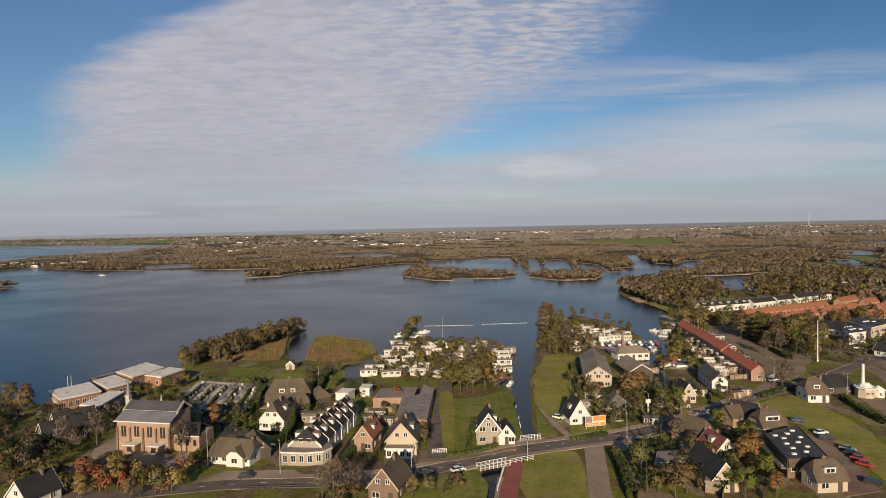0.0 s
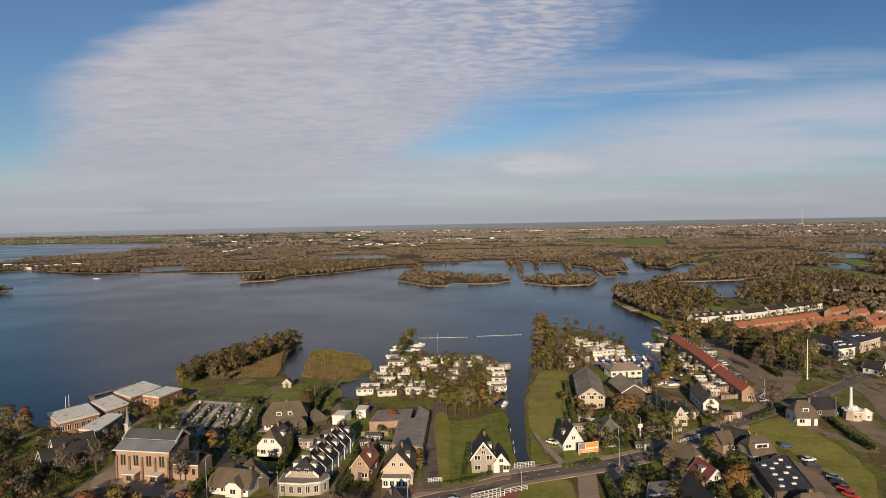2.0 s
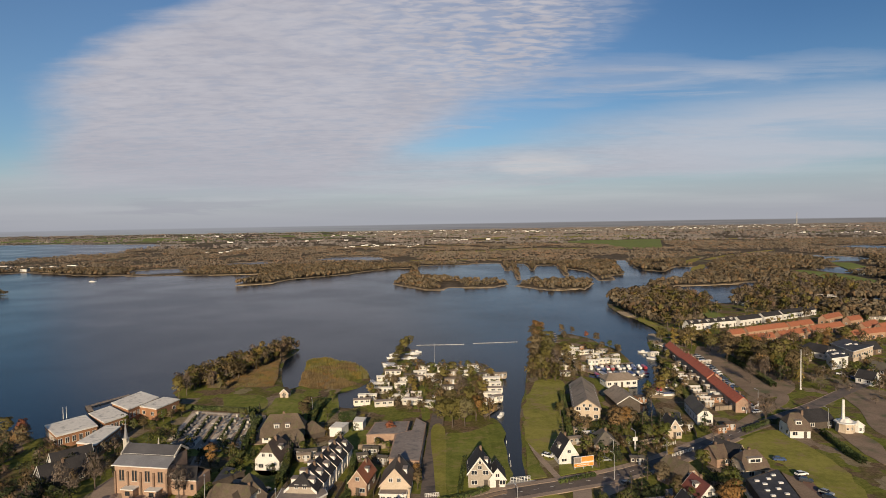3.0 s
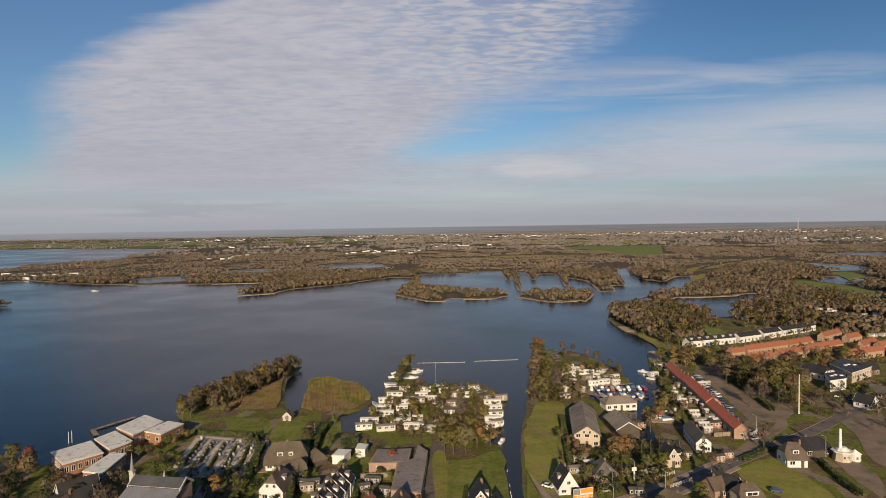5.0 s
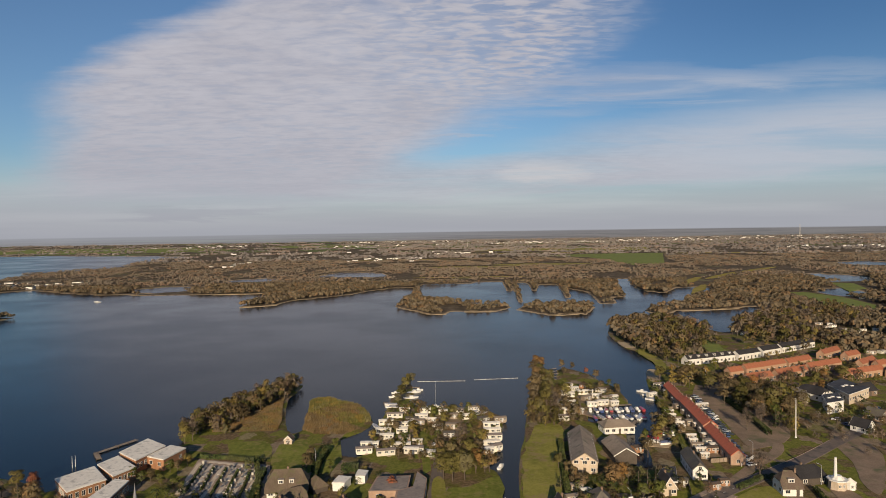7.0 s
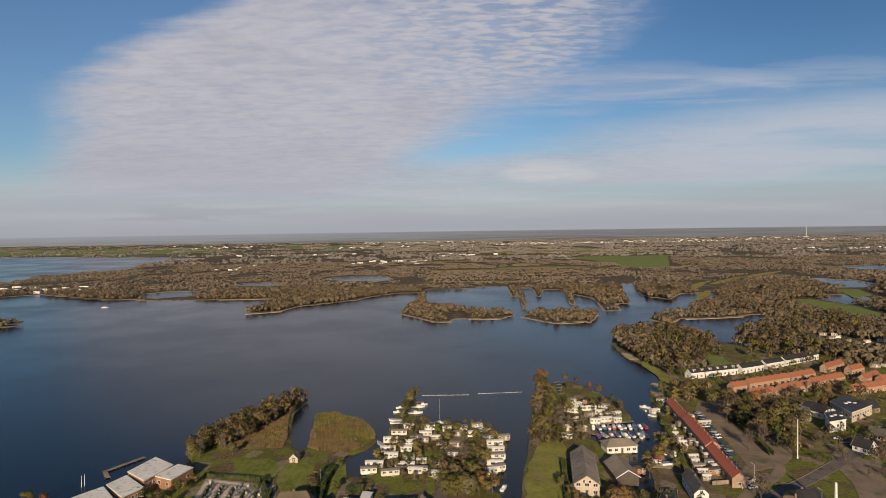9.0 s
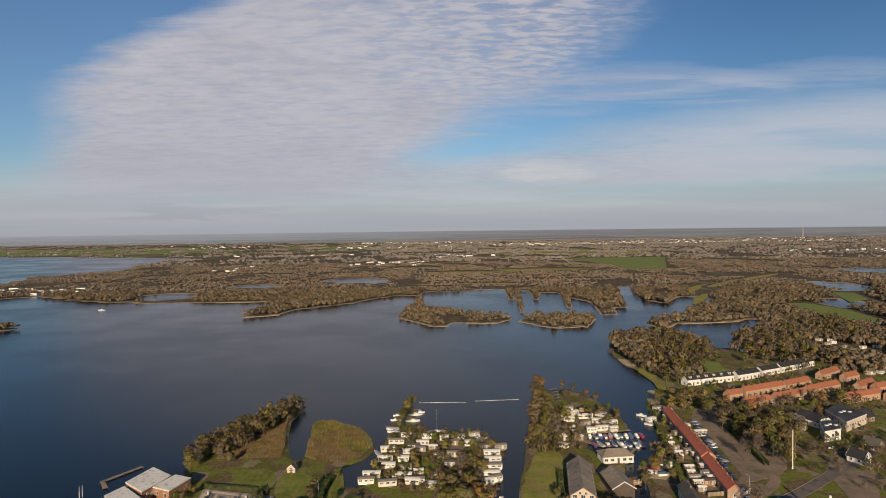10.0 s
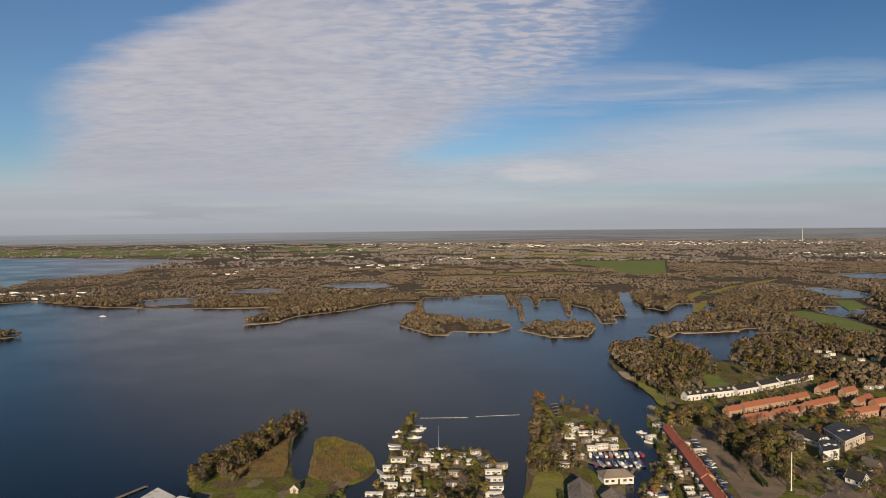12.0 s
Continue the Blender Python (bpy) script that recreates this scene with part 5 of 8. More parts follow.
patch("lawn", [(28.8, 200.9), (31.0, 173.7), (25.1, 172.1)], 0.70, LAWN, "grass bank of the canal")
patch("lawn", [(36.1, 183.3), (44.6, 182.8), (47.6, 178.5), (34.6, 174.4)], 0.71, LAWN, "front lawn")
patch("meadow", [(19.6, 156.1), (32.7, 161.3), (31.5, 140.2), (27.8, 129.0), (15.2, 129.5)], 0.71, MEADOW, "rough grass field with worn patches", wobble=1.5)
patch("lawn", [(-11.2, 142.2), (7.2, 148.5), (6.3, 129.9), (-8.6, 130.6)], 0.71, LAWN, "rough grass and low scrub", wobble=1.5)
patch("meadow", [(96.2, 196.4), (115.5, 209.5), (117.1, 199.4), (118.4, 184.6), (113.3, 161.0), (98.0, 137.0), (101.2, 157.6), (102.1, 179.2)], 0.70, MEADOW, "open meadow with bare patches", wobble=2.0)
patch("lawn", [(-62.8, 199.0), (-62.5, 207.0), (-54.3, 182.1), (-47.3, 180.2), (-45.9, 188.3), (-44.0, 176.6), (-48.1, 165.7), (-54.0, 170.3)], 0.70, LAWN, "garden lawn of the white villa", wobble=1.0)
patch("lawn", [(-32.3, 218.6), (-18.1, 213.4), (-17.0, 199.0), (-30.8, 201.2)], 0.70, LAWN, "back garden lawn", wobble=1.0)
patch("lawn", [(-50.2, 255.4), (-42.5, 265.0), (-38.7, 243.3), (-40.9, 228.3), (-47.2, 228.8)], 0.70, LAWN, "lawn between clipped hedges")
patch("lawn", [(-7.8, 262.0), (-4.4, 272.6), (-2.8, 229.5), (-5.5, 225.7)], 0.70, LAWN, "grass between the mobile homes")
patch("lawn", [(-68.3, 257.4), (-66.1, 262.8), (-58.5, 267.1), (-53.4, 248.1), (-54.5, 230.5), (-64.3, 234.3)], 0.73, LAWN, "bright mown lawn behind the thatched villa", wobble=1.0)
patch("lawn", [(-90.6, 263.0), (-85.2, 266.4), (-74.2, 265.5), (-67.8, 245.0), (-75.4, 245.6), (-85.6, 248.1)], 0.72, LAWN, "bright green lawn beyond the cemetery", wobble=1.0)
patch("lawn", [(-61.5, 192.8), (-60.8, 203.9), (-56.8, 201.3), (-56.0, 188.9)], 0.72, LAWN, "green lawn between the villa and the hedge", wobble=0.5)
patch("lawn", [(-26.8, 210.0), (-15.5, 211.7), (-12.3, 209.0), (-14.6, 198.4), (-25.7, 200.3)], 0.72, LAWN, "green lawn beside the flat-roofed building", wobble=0.5)
patch("lawn", [(-9.4, 243.3), (-8.9, 258.3), (-7.9, 276.8), (-5.3, 276.6), (-4.1, 258.0), (-4.0, 243.0)], 0.72, LAWN, "green lane of grass between the mobile homes", wobble=0.6)
patch("meadow", [(42.8, 275.1), (47.6, 282.4), (56.7, 281.8), (53.9, 261.7), (38.3, 255.3)], 0.715, MEADOW, "upper end of the open grass field", wobble=1.0)
patch("track", [(94.5, 177.9), (97.0, 175.9), (99.9, 167.7), (99.1, 158.9), (98.2, 148.9), (94.4, 145.1), (92.9, 151.9), (94.8, 163.0), (93.4, 173.3)], 0.73, GRAVEL, "bare brown track worn across the meadow", "track", 1.2)
patch("yard", [(135.5, 206.1), (140.9, 205.7), (140.4, 191.9), (131.2, 177.0), (130.6, 185.5)], 0.72, GRAVEL, "bare gravel yard behind the mill", "yard", 1.0)
patch("field", [(168.3, 259.4), (180.3, 266.4), (175.4, 236.7), (149.9, 201.1), (150.4, 211.8), (158.9, 230.2)], 0.71, GRAVEL, "bare brown field beside the road", "field", 1.0)
patch("verge", [(-6.7, 157.4), (2.5, 158.3), (11.5, 162.3), (18.5, 165.1), (18.3, 163.5), (11.6, 160.4), (2.4, 156.2), (-6.7, 155.3)], 0.90, GRAVEL, "bare earth verge along the road", "verge")
patch("field", [(462, 1483), (549, 1508), (754, 2095), (524, 2102), (352, 2032), (452, 1890)], 0.9, FIELD, "bright green pasture among the woods", "field")
patch("field", [(431, 662), (438, 735), (459, 825), (490, 828), (500, 760), (480, 650), (462, 648)], 0.8, FIELD, "bright green pasture beside the woods", "field")
patch("field", [(550, 828), (604, 954), (630, 940), (597, 862)], 0.8, FIELD, "green pasture strip", "field")
patch("field", oval(60, 1490, 110, 32), 0.8, MEADOW, "yellow-green reed land", "field")
patch("field", oval(250, 1560, 110, 40), 0.8, MEADOW, "yellow-green reed land", "field")
patch("field", [(-2600, 3000), (-1250, 2920), (-1000, 3200), (-1500, 3800), (-2900, 4000)], 0.9, FIELD, "wide green polder pasture", "field")
patch("field", [(-1000, 3400), (-300, 3350), (-200, 3700), (-900, 3900)], 0.9, FIELD, "green polder pasture", "field")
patch("field", [(150, 2500), (800, 2350), (900, 2700), (200, 2800)], 0.9, MEADOW, "pale pasture among woods", "field")
for args in ((380, 900, 7, 74, -0.5), (420, 1030, 8, 84, -0.55), (520, 1130, 10, 84, -0.7), (640, 1250, 11, 104, -0.8), (-250, 1090, 84, 7), (60, 1180, 104, 7), (-80, 1900, 190, 13), (900, 2050, 210, 16, -0.1), (330, 2250, 250, 15)):
    patch("field", oval(*args), 0.8, STRAW, "straw-coloured strip of reed land in the woods", "field")
patch("beach", [(126, 362), (132, 387), (138, 392), (138, 380), (133, 364)], 0.66, SAND, "pale sandy spit at the channel mouth", "sand", 0.8)
patch("beach", [(142, 468), (143, 490), (150, 482), (149, 462)], 0.66, SAND, "sandy bank", "sand", 0.8)
for i, (x0, y0, x1, y1) in enumerate(((90, 700, 112, 664), (112, 664, 125, 649), (125, 649, 150, 656), (-12, 675, 10, 672), (30, 688, 62, 686), (226, 660, 233, 634), (233, 634, 255, 666), (262, 666, 330, 678), (-250, 930, -330, 924), (-200, 780, -240, 759))):
    ribbon("beach", [(x0, y0), ((x0 + x1) / 2, (y0 + y1) / 2 - 1), (x1, y1)], 2.6, 0.34, SAND, "pale reed-stubble bank along the water", 0.5, 0, "bank")

# dashes along the middle of the road
_way = [Vector((*p, 0.0)) for p in smooth_line(ROAD[1:12], 12)]
_run, _next = 0.0, 0.0
for a, b in zip(_way, _way[1:]):
    _run += (b - a).length
    if _run >= _next:
        _next = _run + 4.6
        dash = tagged(part("road_marking", boxes((-0.75, 0.75, -0.06, 0.06, 0.0, 0.012)), WHITE), "worn white dash painted on the asphalt", "road marking", kind="structure")
        dash.matrix_basis = pose(a.x, a.y, 0.762, 0, 0, math.degrees(math.atan2(b.y - a.y, b.x - a.x)))

# ---- reed beds ----
REED_ISLE = [(-62, 283), (-65, 306), (-68, 329), (-64, 335), (-56, 330), (-42, 319), (-35, 305), (-32, 292), (-35, 280), (-40, 273), (-47, 273), (-55, 275)]
reed_bed("reeds", "green-yellow reed bed on the small island", [p for p in REED_ISLE if p[1] > 288] + [(-46, 288), (-60, 300)], REED, 9.0, 2.0, 1)
reed_bed("dry_reeds", "reddish dry reeds in the middle of the island", oval(-51, 303, 11, 17, -0.5), REED_RED, 9.0, 2.1, 4)
reed_bed("dry_reeds", "reddish dry reeds on the island", [(-64, 284), (-66, 306), (-60, 302), (-46, 290), (-36, 282), (-42, 274), (-56, 275)], REED_RED, 12.0, 1.4, 2)
reed_bed("dry_reeds", "reddish dry reeds on the peninsula", [(-104, 280), (-74, 281), (-76, 298), (-81, 320), (-84, 336), (-92, 320), (-100, 300)], REED_RED, 11.0, 0.9, 3)
reed_bed("reeds", "green-yellow reeds among the dry ones on the peninsula", [(-92, 281), (-74, 281), (-77, 298), (-82, 320), (-88, 305)], REED, 3.0, 1.0, 5)

# ---- the lakeside halls ----
HALL_WORDS = "single-storey brick hall with a pale flat roof"
flat_building(HALL_WORDS + " beside the lake", [(-136.9, 216.4), (-129.3, 227.9), (-118.3, 215.2), (-126.2, 204.9)], 4.3, BRICK_ORANGE, ROOF_PALE, name="lakeside_hall", category="hall", wins=1.9, win=(1.3, 2.0), group="lakeside halls")
flat_building(HALL_WORDS + " between two others", [(-129.0, 229.9), (-125.8, 238.9), (-113.4, 226.9), (-117.3, 218.2)], 4.3, BRICK_ORANGE, ROOF_PALE, name="lakeside_hall", category="hall", wins=1.9, win=(1.3, 2.0), group="lakeside halls")
flat_building(HALL_WORDS + " behind the church", [(-115.9, 198.4), (-115.1, 215.0), (-109.4, 213.4), (-108.5, 196.0)], 4.3, BRICK_ORANGE, ROOF_PALE, name="lakeside_hall", category="hall", wins=1.9, win=(1.3, 2.0), group="lakeside halls")
flat_building("large brick hall with a pale flat roof", [(-126.4, 241.4), (-122.5, 257.2), (-111.4, 248.1), (-115.5, 231.9)], 4.9, BRICK_ORANGE, ROOF_PALE, name="lakeside_hall", category="hall", wins=1.9, win=(1.3, 2.0), group="lakeside halls")
flat_building("brick hall with a pale flat roof and bare brick end", [(-114.2, 238.1), (-110.0, 250.1), (-102.4, 246.4), (-105.9, 233.9)], 4.3, BRICK_ORANGE, ROOF_PALE, name="lakeside_hall", category="hall", wins=4.5, group="lakeside halls")
jetty("floating walkway round the lakeside halls", (-143.6, 255.8), (-134.5, 272.3), 1.8)
jetty("floating walkway at the halls", (-143.6, 255.8), (-138.7, 248.8), 1.8)
for px in ((-144.8, 240.5), (-144.3, 241.8)):
    mast("mooring_mast", "white mast of a mooring frame in the lake", px, 5.2, 0.14, material=WHITE, category="mast", level=-0.5)


# ---- the church ----
def church():
    ob = thing("church", "brown brick church with tall paired windows and a slate roof", "church", (*(-81.4, 167.9), LEVEL), -11)
    W = 16.0
    part("aisle_wall", boxes((-W / 2, W / 2, 0, 3.4, -0.4, 8.0)), BRICK_TAN, ob)
    bm = bmesh.new()
    slab(bm, [(-W / 2 - 0.4, -0.5, 8.15), (W / 2 + 0.4, -0.5, 8.15), (W / 2 + 0.4, 3.6, 9.9), (-W / 2 - 0.4, 3.6, 9.9)], 0.2)
    part("aisle_roof", bm, SLATE, ob)
    part("gutter", boxes((-W / 2 - 0.5, W / 2 + 0.5, -0.75, -0.45, 7.95, 8.2)), WHITE, ob)
    part("nave_wall", boxes((-W / 2, W / 2, 3.4, 9.4, -0.4, 9.9)), BRICK_TAN, ob)
    bm = bmesh.new()
    for y0, y1 in ((3.2, 6.4), (9.6, 6.4)):
        slab(bm, [(-W / 2 - 0.1, y0, 10.0), (W / 2 + 0.1, y0, 10.0), (W / 2 + 0.1, y1, 12.0), (-W / 2 - 0.1, y1, 12.0)], 0.2)
    part("nave_roof", bm, SLATE_DARK, ob)
    part("roof_flashing", boxes((-W / 2 - 0.4, W / 2 + 0.4, 3.3, 3.65, 9.85, 10.12)), WHITE, ob, "white band between the two roofs")
    bm = bmesh.new()
    for x in (-W / 2 - 0.35, W / 2 + 0.05):
        for y0, y1 in ((3.0, 6.4), (9.8, 6.4)):
            lo = [bm.verts.new((x + k, y, z)) for y, z in ((y0, 9.5), (y1, 11.7), (y1, 12.3), (y0, 10.2)) for k in (0, 0.3)]
            for f in ((0, 2, 3, 1), (2, 4, 5, 3), (4, 6, 7, 5), (6, 0, 1, 7), (0, 6, 4, 2), (1, 3, 5, 7)):
                bm.faces.new([lo[i] for i in f])
    bmesh.ops.recalc_face_normals(bm, faces=list(bm.faces))
    part("gable_coping", bm, STONE, ob, "pale stone gable copings")
    for i in range(4):
        x = -5.9 + i * 3.9
        for k in (-0.42, 0.42):
            window(0.62, 2.9, pose(x + k, -0.02, 5.3), ob, TIMBER)
        part("window_sill", boxes((x - 0.9, x + 0.9, -0.14, 0.0, 3.62, 3.8)), STONE, ob)
    for i in range(5):
        x = -7.8 + i * 3.9
        part("buttress", boxes((x - 0.25, x + 0.25, -0.4, 0.0, -0.3, 6.4)), BRICK, ob)
    for x in (-2.6, 4.6):
        p = part("porch", boxes((x - 1.7, x + 1.7, -2.4, 0.0, -0.3, 2.3)), BRICK_TAN, ob)
        part("porch_roof", boxes((x - 1.95, x + 1.95, -2.7, 0.0, 2.3, 2.55)), WHITE, p)
        window(1.4, 1.3, pose(x, -2.42, 1.3), p, TIMBER)
    # choir
    part("choir_wall", boxes((W / 2, W / 2 + 7.5, 1.5, 8.5, -0.4, 4.6)), BRICK_TAN, ob)
    bm = bmesh.new()
    for y0, y1 in ((1.2, 5.0), (8.8, 5.0)):
        slab(bm, [(W / 2, y0, 4.6), (W / 2 + 7.8, y0, 4.6), (W / 2 + 6.0, y1, 6.9), (W / 2, y1, 6.9)], 0.2)
    part("choir_roof", bm, T_DARK, ob)
    part("choir_band", boxes((W / 2 + 0.3, W / 2 + 7.6, 1.36, 1.5, 4.1, 4.5)), WHITE, ob)
    for k in (1.6, 4.0, 6.2):
        window(0.9, 1.6, pose(W / 2 + k, 1.48, 2.4), ob, TIMBER)
    # tower
    part("tower", boxes((-W / 2 - 1.6, -W / 2 - 0.45, 5.8, 7.0, -0.4, 13.2), (-W / 2 - 1.75, -W / 2 - 0.4, 5.65, 7.15, 12.9, 13.3)), STONE, ob, "pale tower at the end of the nave")
    bm = bmesh.new()
    base = [bm.verts.new((-W / 2 - 1.05 + 0.62 * math.cos(a), 6.4 + 0.62 * math.sin(a), 13.3)) for a in [i * math.pi / 4 for i in range(8)]]
    tip = bm.verts.new((-W / 2 - 1.05, 6.4, 18.6))
    for i in range(8):
        bm.faces.new((base[i], base[(i + 1) % 8], tip))
    part("spire", bm, SLATE, ob, "slender grey spire")
    bm = bmesh.new()
    rod(bm, (1.2, 6.4, 12.0), (1.2, 6.4, 13.9), 0.28, 0.05, 8)
    part("ridge_turret", bm, STONE, ob)


church()

# ---- houses north of the road ----
house("white farmhouse with a long brown thatched roof", (-54.6, 156.9), -14, 11.0, 6.4, 2.5, 5.6, WHITE, THATCH, "x", "half", 0.9, 0.6, q=0.45)
house("white thatched front gable of the farmhouse", (-53.0, 155.4), -14, 4.6, 4.5, 2.7, 4.6, WHITE, THATCH, "y", "half", None, 0.35, q=0.6, sides=False, name="gable_bay", category="house wing", door=False)
flat_building("low annex with a dark flat roof beside the farmhouse", [(-62.2, 168.6), (-59.2, 172.8), (-56.0, 176.8), (-62.7, 180.1)], 2.4, TIMBER, ROOF_BLACK, TIMBER, category="annex", name="annex", wins=0)
house("brown barn with weathered thatched roof", (-48.6, 160.3), 24, 6.6, 8.0, 2.4, 5.8, TIMBER, THATCH, "y", "half", None, category="barn", name="barn")
house("white villa with brown tiled half-hipped roof", (-51.1, 182.9), -8, 7.6, 9.5, 3.4, 8.0, WHITE, T_BROWN, "y", "half", 0.6, 0.5, q=0.5, dormers=((0.55, 1, 2.0),))
house("large thatched villa with deep eaves", (-52.4, 207.6), 6, 13.5, 8.6, 2.8, 8.2, WHITE, THATCH, "x", "half", 0.5, 0.7, q=0.25, dormers=((0.35, -1, 1.8), (0.62, -1, 1.5)))
house("thatched side wing of the large villa", (-52.2, 198.3), -60, 7.0, 8.0, 2.5, 6.2, BRICK, THATCH, "y", "half", None, 0.5, name="wing", category="house wing")
house("small pale summerhouse on the lawn by the water", (-64.6, 261.7), -4, 3.6, 3.6, 2.0, 3.7, CREAM, T_BROWN, "y", "gable", None, 0.25, sides=False, name="summerhouse", category="shed", fascia=WHITE)
house("dark thatched outbuilding among hedges", (-41.3, 210.9), 35, 5.5, 6.0, 2.2, 5.0, TIMBER, THATCH, "y", "hip", None, 0.4, wins=False, name="outbuilding", category="shed")
flat_building("white flat-roofed garage in the gardens", [(-37.3, 212.0), (-33.1, 211.7), (-31.5, 217.1), (-36.0, 218.2)], 2.8, WHITE, ROOF_PALE, name="garage", category="garage", wins=0)
flat_building("white garden shed with pale roof", [(-29.9, 217.7), (-26.5, 217.5), (-25.9, 222.6), (-29.6, 223.6)], 2.8, WHITE, ROOF_PALE, name="garden_shed", category="shed", wins=0)
# terrace with black roofs stepping back from the road
for i in range(6):
    x, y = -36.0 + i * 1.0, 158.5 + i * 5.4
    house("black-roofed terraced house with white verges, stepped back from its neighbour", (x, y), -7, 8.4 - 0.2 * i, 5.2, 4.2, 7.8, WHITE if i else GREY_WALL, T_DARK, "y", "gable" if i else "half", 0.7, 0.25, sides=True, q=0.3, dormers=((0.5, 1, 2.0), (0.5, -1, 2.0)), group="stepped terrace", fascia=WHITE, door=i == 0, verge=0.75)
_bay = [(-41.5, 156), (-35.2, 155.2), (-31, 156), (-29.3, 158.5), (-30.2, 161), (-33, 162), (-41.5, 162)]
flat_building("white ground floor shop front with a rounded bay", _bay, 3.1, GREY_WALL, ROOFING, wins=1.7, win=(1.2, 1.9), name="shop_front", category="shop front")
house("small tan house with an orange tiled roof", (-22.0, 164.3), -10, 5.0, 9.5, 3.6, 6.9, BRICK_TAN, T_ORANGE, "y", "gable", 0.75, 0.3, dormers=((0.5, 1, 1.5),), fascia=CREAM)
house("cream plastered house with a brown tiled roof", (-11.7, 161.3), -3, 7.8, 10.0, 4.0, 8.4, CREAM, T_BROWN, "y", "gable", 0.6, 0.45, dormers=((0.5, 1, 2.2),), fascia=CREAM)
flat_building("white glazed terrace room in front of the cream house", [(-15.6, 159.1), (-8.8, 158.4), (-8.6, 161.1), (-15.4, 161.5)], 2.4, WHITE, ROOFING, name="terrace_room", category="veranda", wins=1.6, win=(1.3, 1.5))
flat_building("long flat-roofed tan brick building", [(-14.7, 180.9), (-5.6, 178.3), (-4.0, 212.7), (-7.6, 219.0), (-8.7, 205.9), (-14.1, 202.3)], 3.4, BRICK_TAN, ROOFING, BRICK_TAN, wins=5.0, over=0.15, rim=0.8)
flat_building("flat-roofed tan brick wing with grey roofing", [(-23.6, 202.9), (-21.9, 215.5), (-9.9, 216.1), (-10.5, 203.3)], 3.2, BRICK_TAN, ROOFING, BRICK_TAN, wins=5.0, over=0.15, rim=0.8)
house("black-roofed house with a grey gable and white bargeboards", (11.3, 167.6), -2, 6.4, 8.5, 4.4, 8.6, GREY_WALL, T_DARK, "y", "gable", 0.8, 0.45, fascia=WHITE, dormers=((0.4, 1, 1.8),), verge=0.55, round_window=7.1)
house("black garage house with a white gable", (16.1, 167.3), -2, 4.2, 6.5, 2.7, 5.4, WHITE, T_DARK, "y", "gable", None, 0.35, fascia=WHITE, sides=False, verge=0.45)
house("white gabled house with a steep black roof", (39.2, 183.1), 7, 6.2, 7.4, 2.3, 7.2, WHITE, T_DARK, "y", "gable", 0.7, 0.35, dormers=((0.5, -1, 2.0),), fascia=WHITE)
house("tan brick house with a grey hipped roof", (53.0, 191.5), 0, 6.8, 8.0, 3.0, 5.9, BRICK_TAN, T_GREY, "y", "hip", 0.5, 0.5)
house("large barn with a grey sheet roof and a cream gable", (54.5, 223.5), -9.5, 9.4, 33.0, 4.6, 7.8, CREAM, SHEETS, "y", "gable", None, 0.5, name="barn", category="barn")
house("brown boathouse with a grey sheet roof", (72.6, 232.5), 2, 8.6, 16.0, 3.6, 6.2, TIMBER, SHEETS, "y", "gable", None, 0.6, name="boathouse", category="boathouse", fascia=WHITE, wins=False)
house("boat shed with a grey roof and white front", (80.5, 268), 6, 14.0, 8.0, 3.2, 5.2, WHITE, SHEETS, "x", "hip", None, 0.5, name="boat_shed", category="boathouse")
house("gabled house with a dark roof and pale verges", (-13.9, 133.6), -13, 6.6, 9.5, 3.3, 7.4, BRICK, T_BROWN, "y", "gable", 0.7, 0.4, fascia=CREAM)
house("white gabled cottage with a dark roof", (-92.0, 132.8), -20, 6.2, 8.0, 2.8, 6.4, WHITE, T_DARK, "y", "gable", 0.7, 0.35, fascia=WHITE)
# dark wall and roof colours stand in for the shade of the trees here
house("house with pale gable edges among trees, its colours darkened for their shade", (-112.8, 173.6), -42, 7.0, 12.0, 2.8, 6.4, TIMBER, T_DARK, "y", "gable", 0.5, 0.35, fascia=WHITE)
house("dark house with a small white gable among trees", (-116.7, 185.7), -46, 5.5, 11.0, 2.8, 5.6, WHITE, T_DARK, "y", "gable", None, 0.35, fascia=WHITE)

# ---- east of the canal ----
house("cream cottage with a steep gabled front and white verges", (78.6, 202.6), 4, 4.8, 7.0, 2.8, 6.4, CREAM, T_DARK, "y", "gable", 0.7, 0.3, fascia=WHITE)
house("white gabled house with a grey roof", (94.2, 215.3), -8, 5.2, 18.0, 3.8, 6.2, WHITE, T_GREY, "y", "half", 0.6, 0.3, q=0.6)
flat_building("dark timber workshop with a black flat roof", [(75.3, 207.3), (82.9, 220.3), (87.1, 220.0), (82.6, 206.7)], 3.0, TIMBER, ROOF_BLACK, name="workshop", category="workshop", wins=0)
patch("yard", [(87.1, 253.7), (94.6, 268.4), (103.6, 271.0), (103.5, 261.5), (94.9, 248.9)], 0.71, SAND, "sandy boat yard by the channel", "yard", 0.8)
for k0, k1, n, up in ((0.0, 0.30, 6, 0.0), (0.30, 0.68, 8, 0.7), (0.68, 1.0, 6, 0.0)):
    row_of_houses("red-tiled terraced house of tan brick", (124.4 - 12.8 * k0, 337 - 108 * k0), (124.4 - 12.8 * k1, 337 - 108 * k1), n, 5.6 + up, 3.5 + up, 5.8 + up, BRICK_TAN, T_RED, "long red terrace")
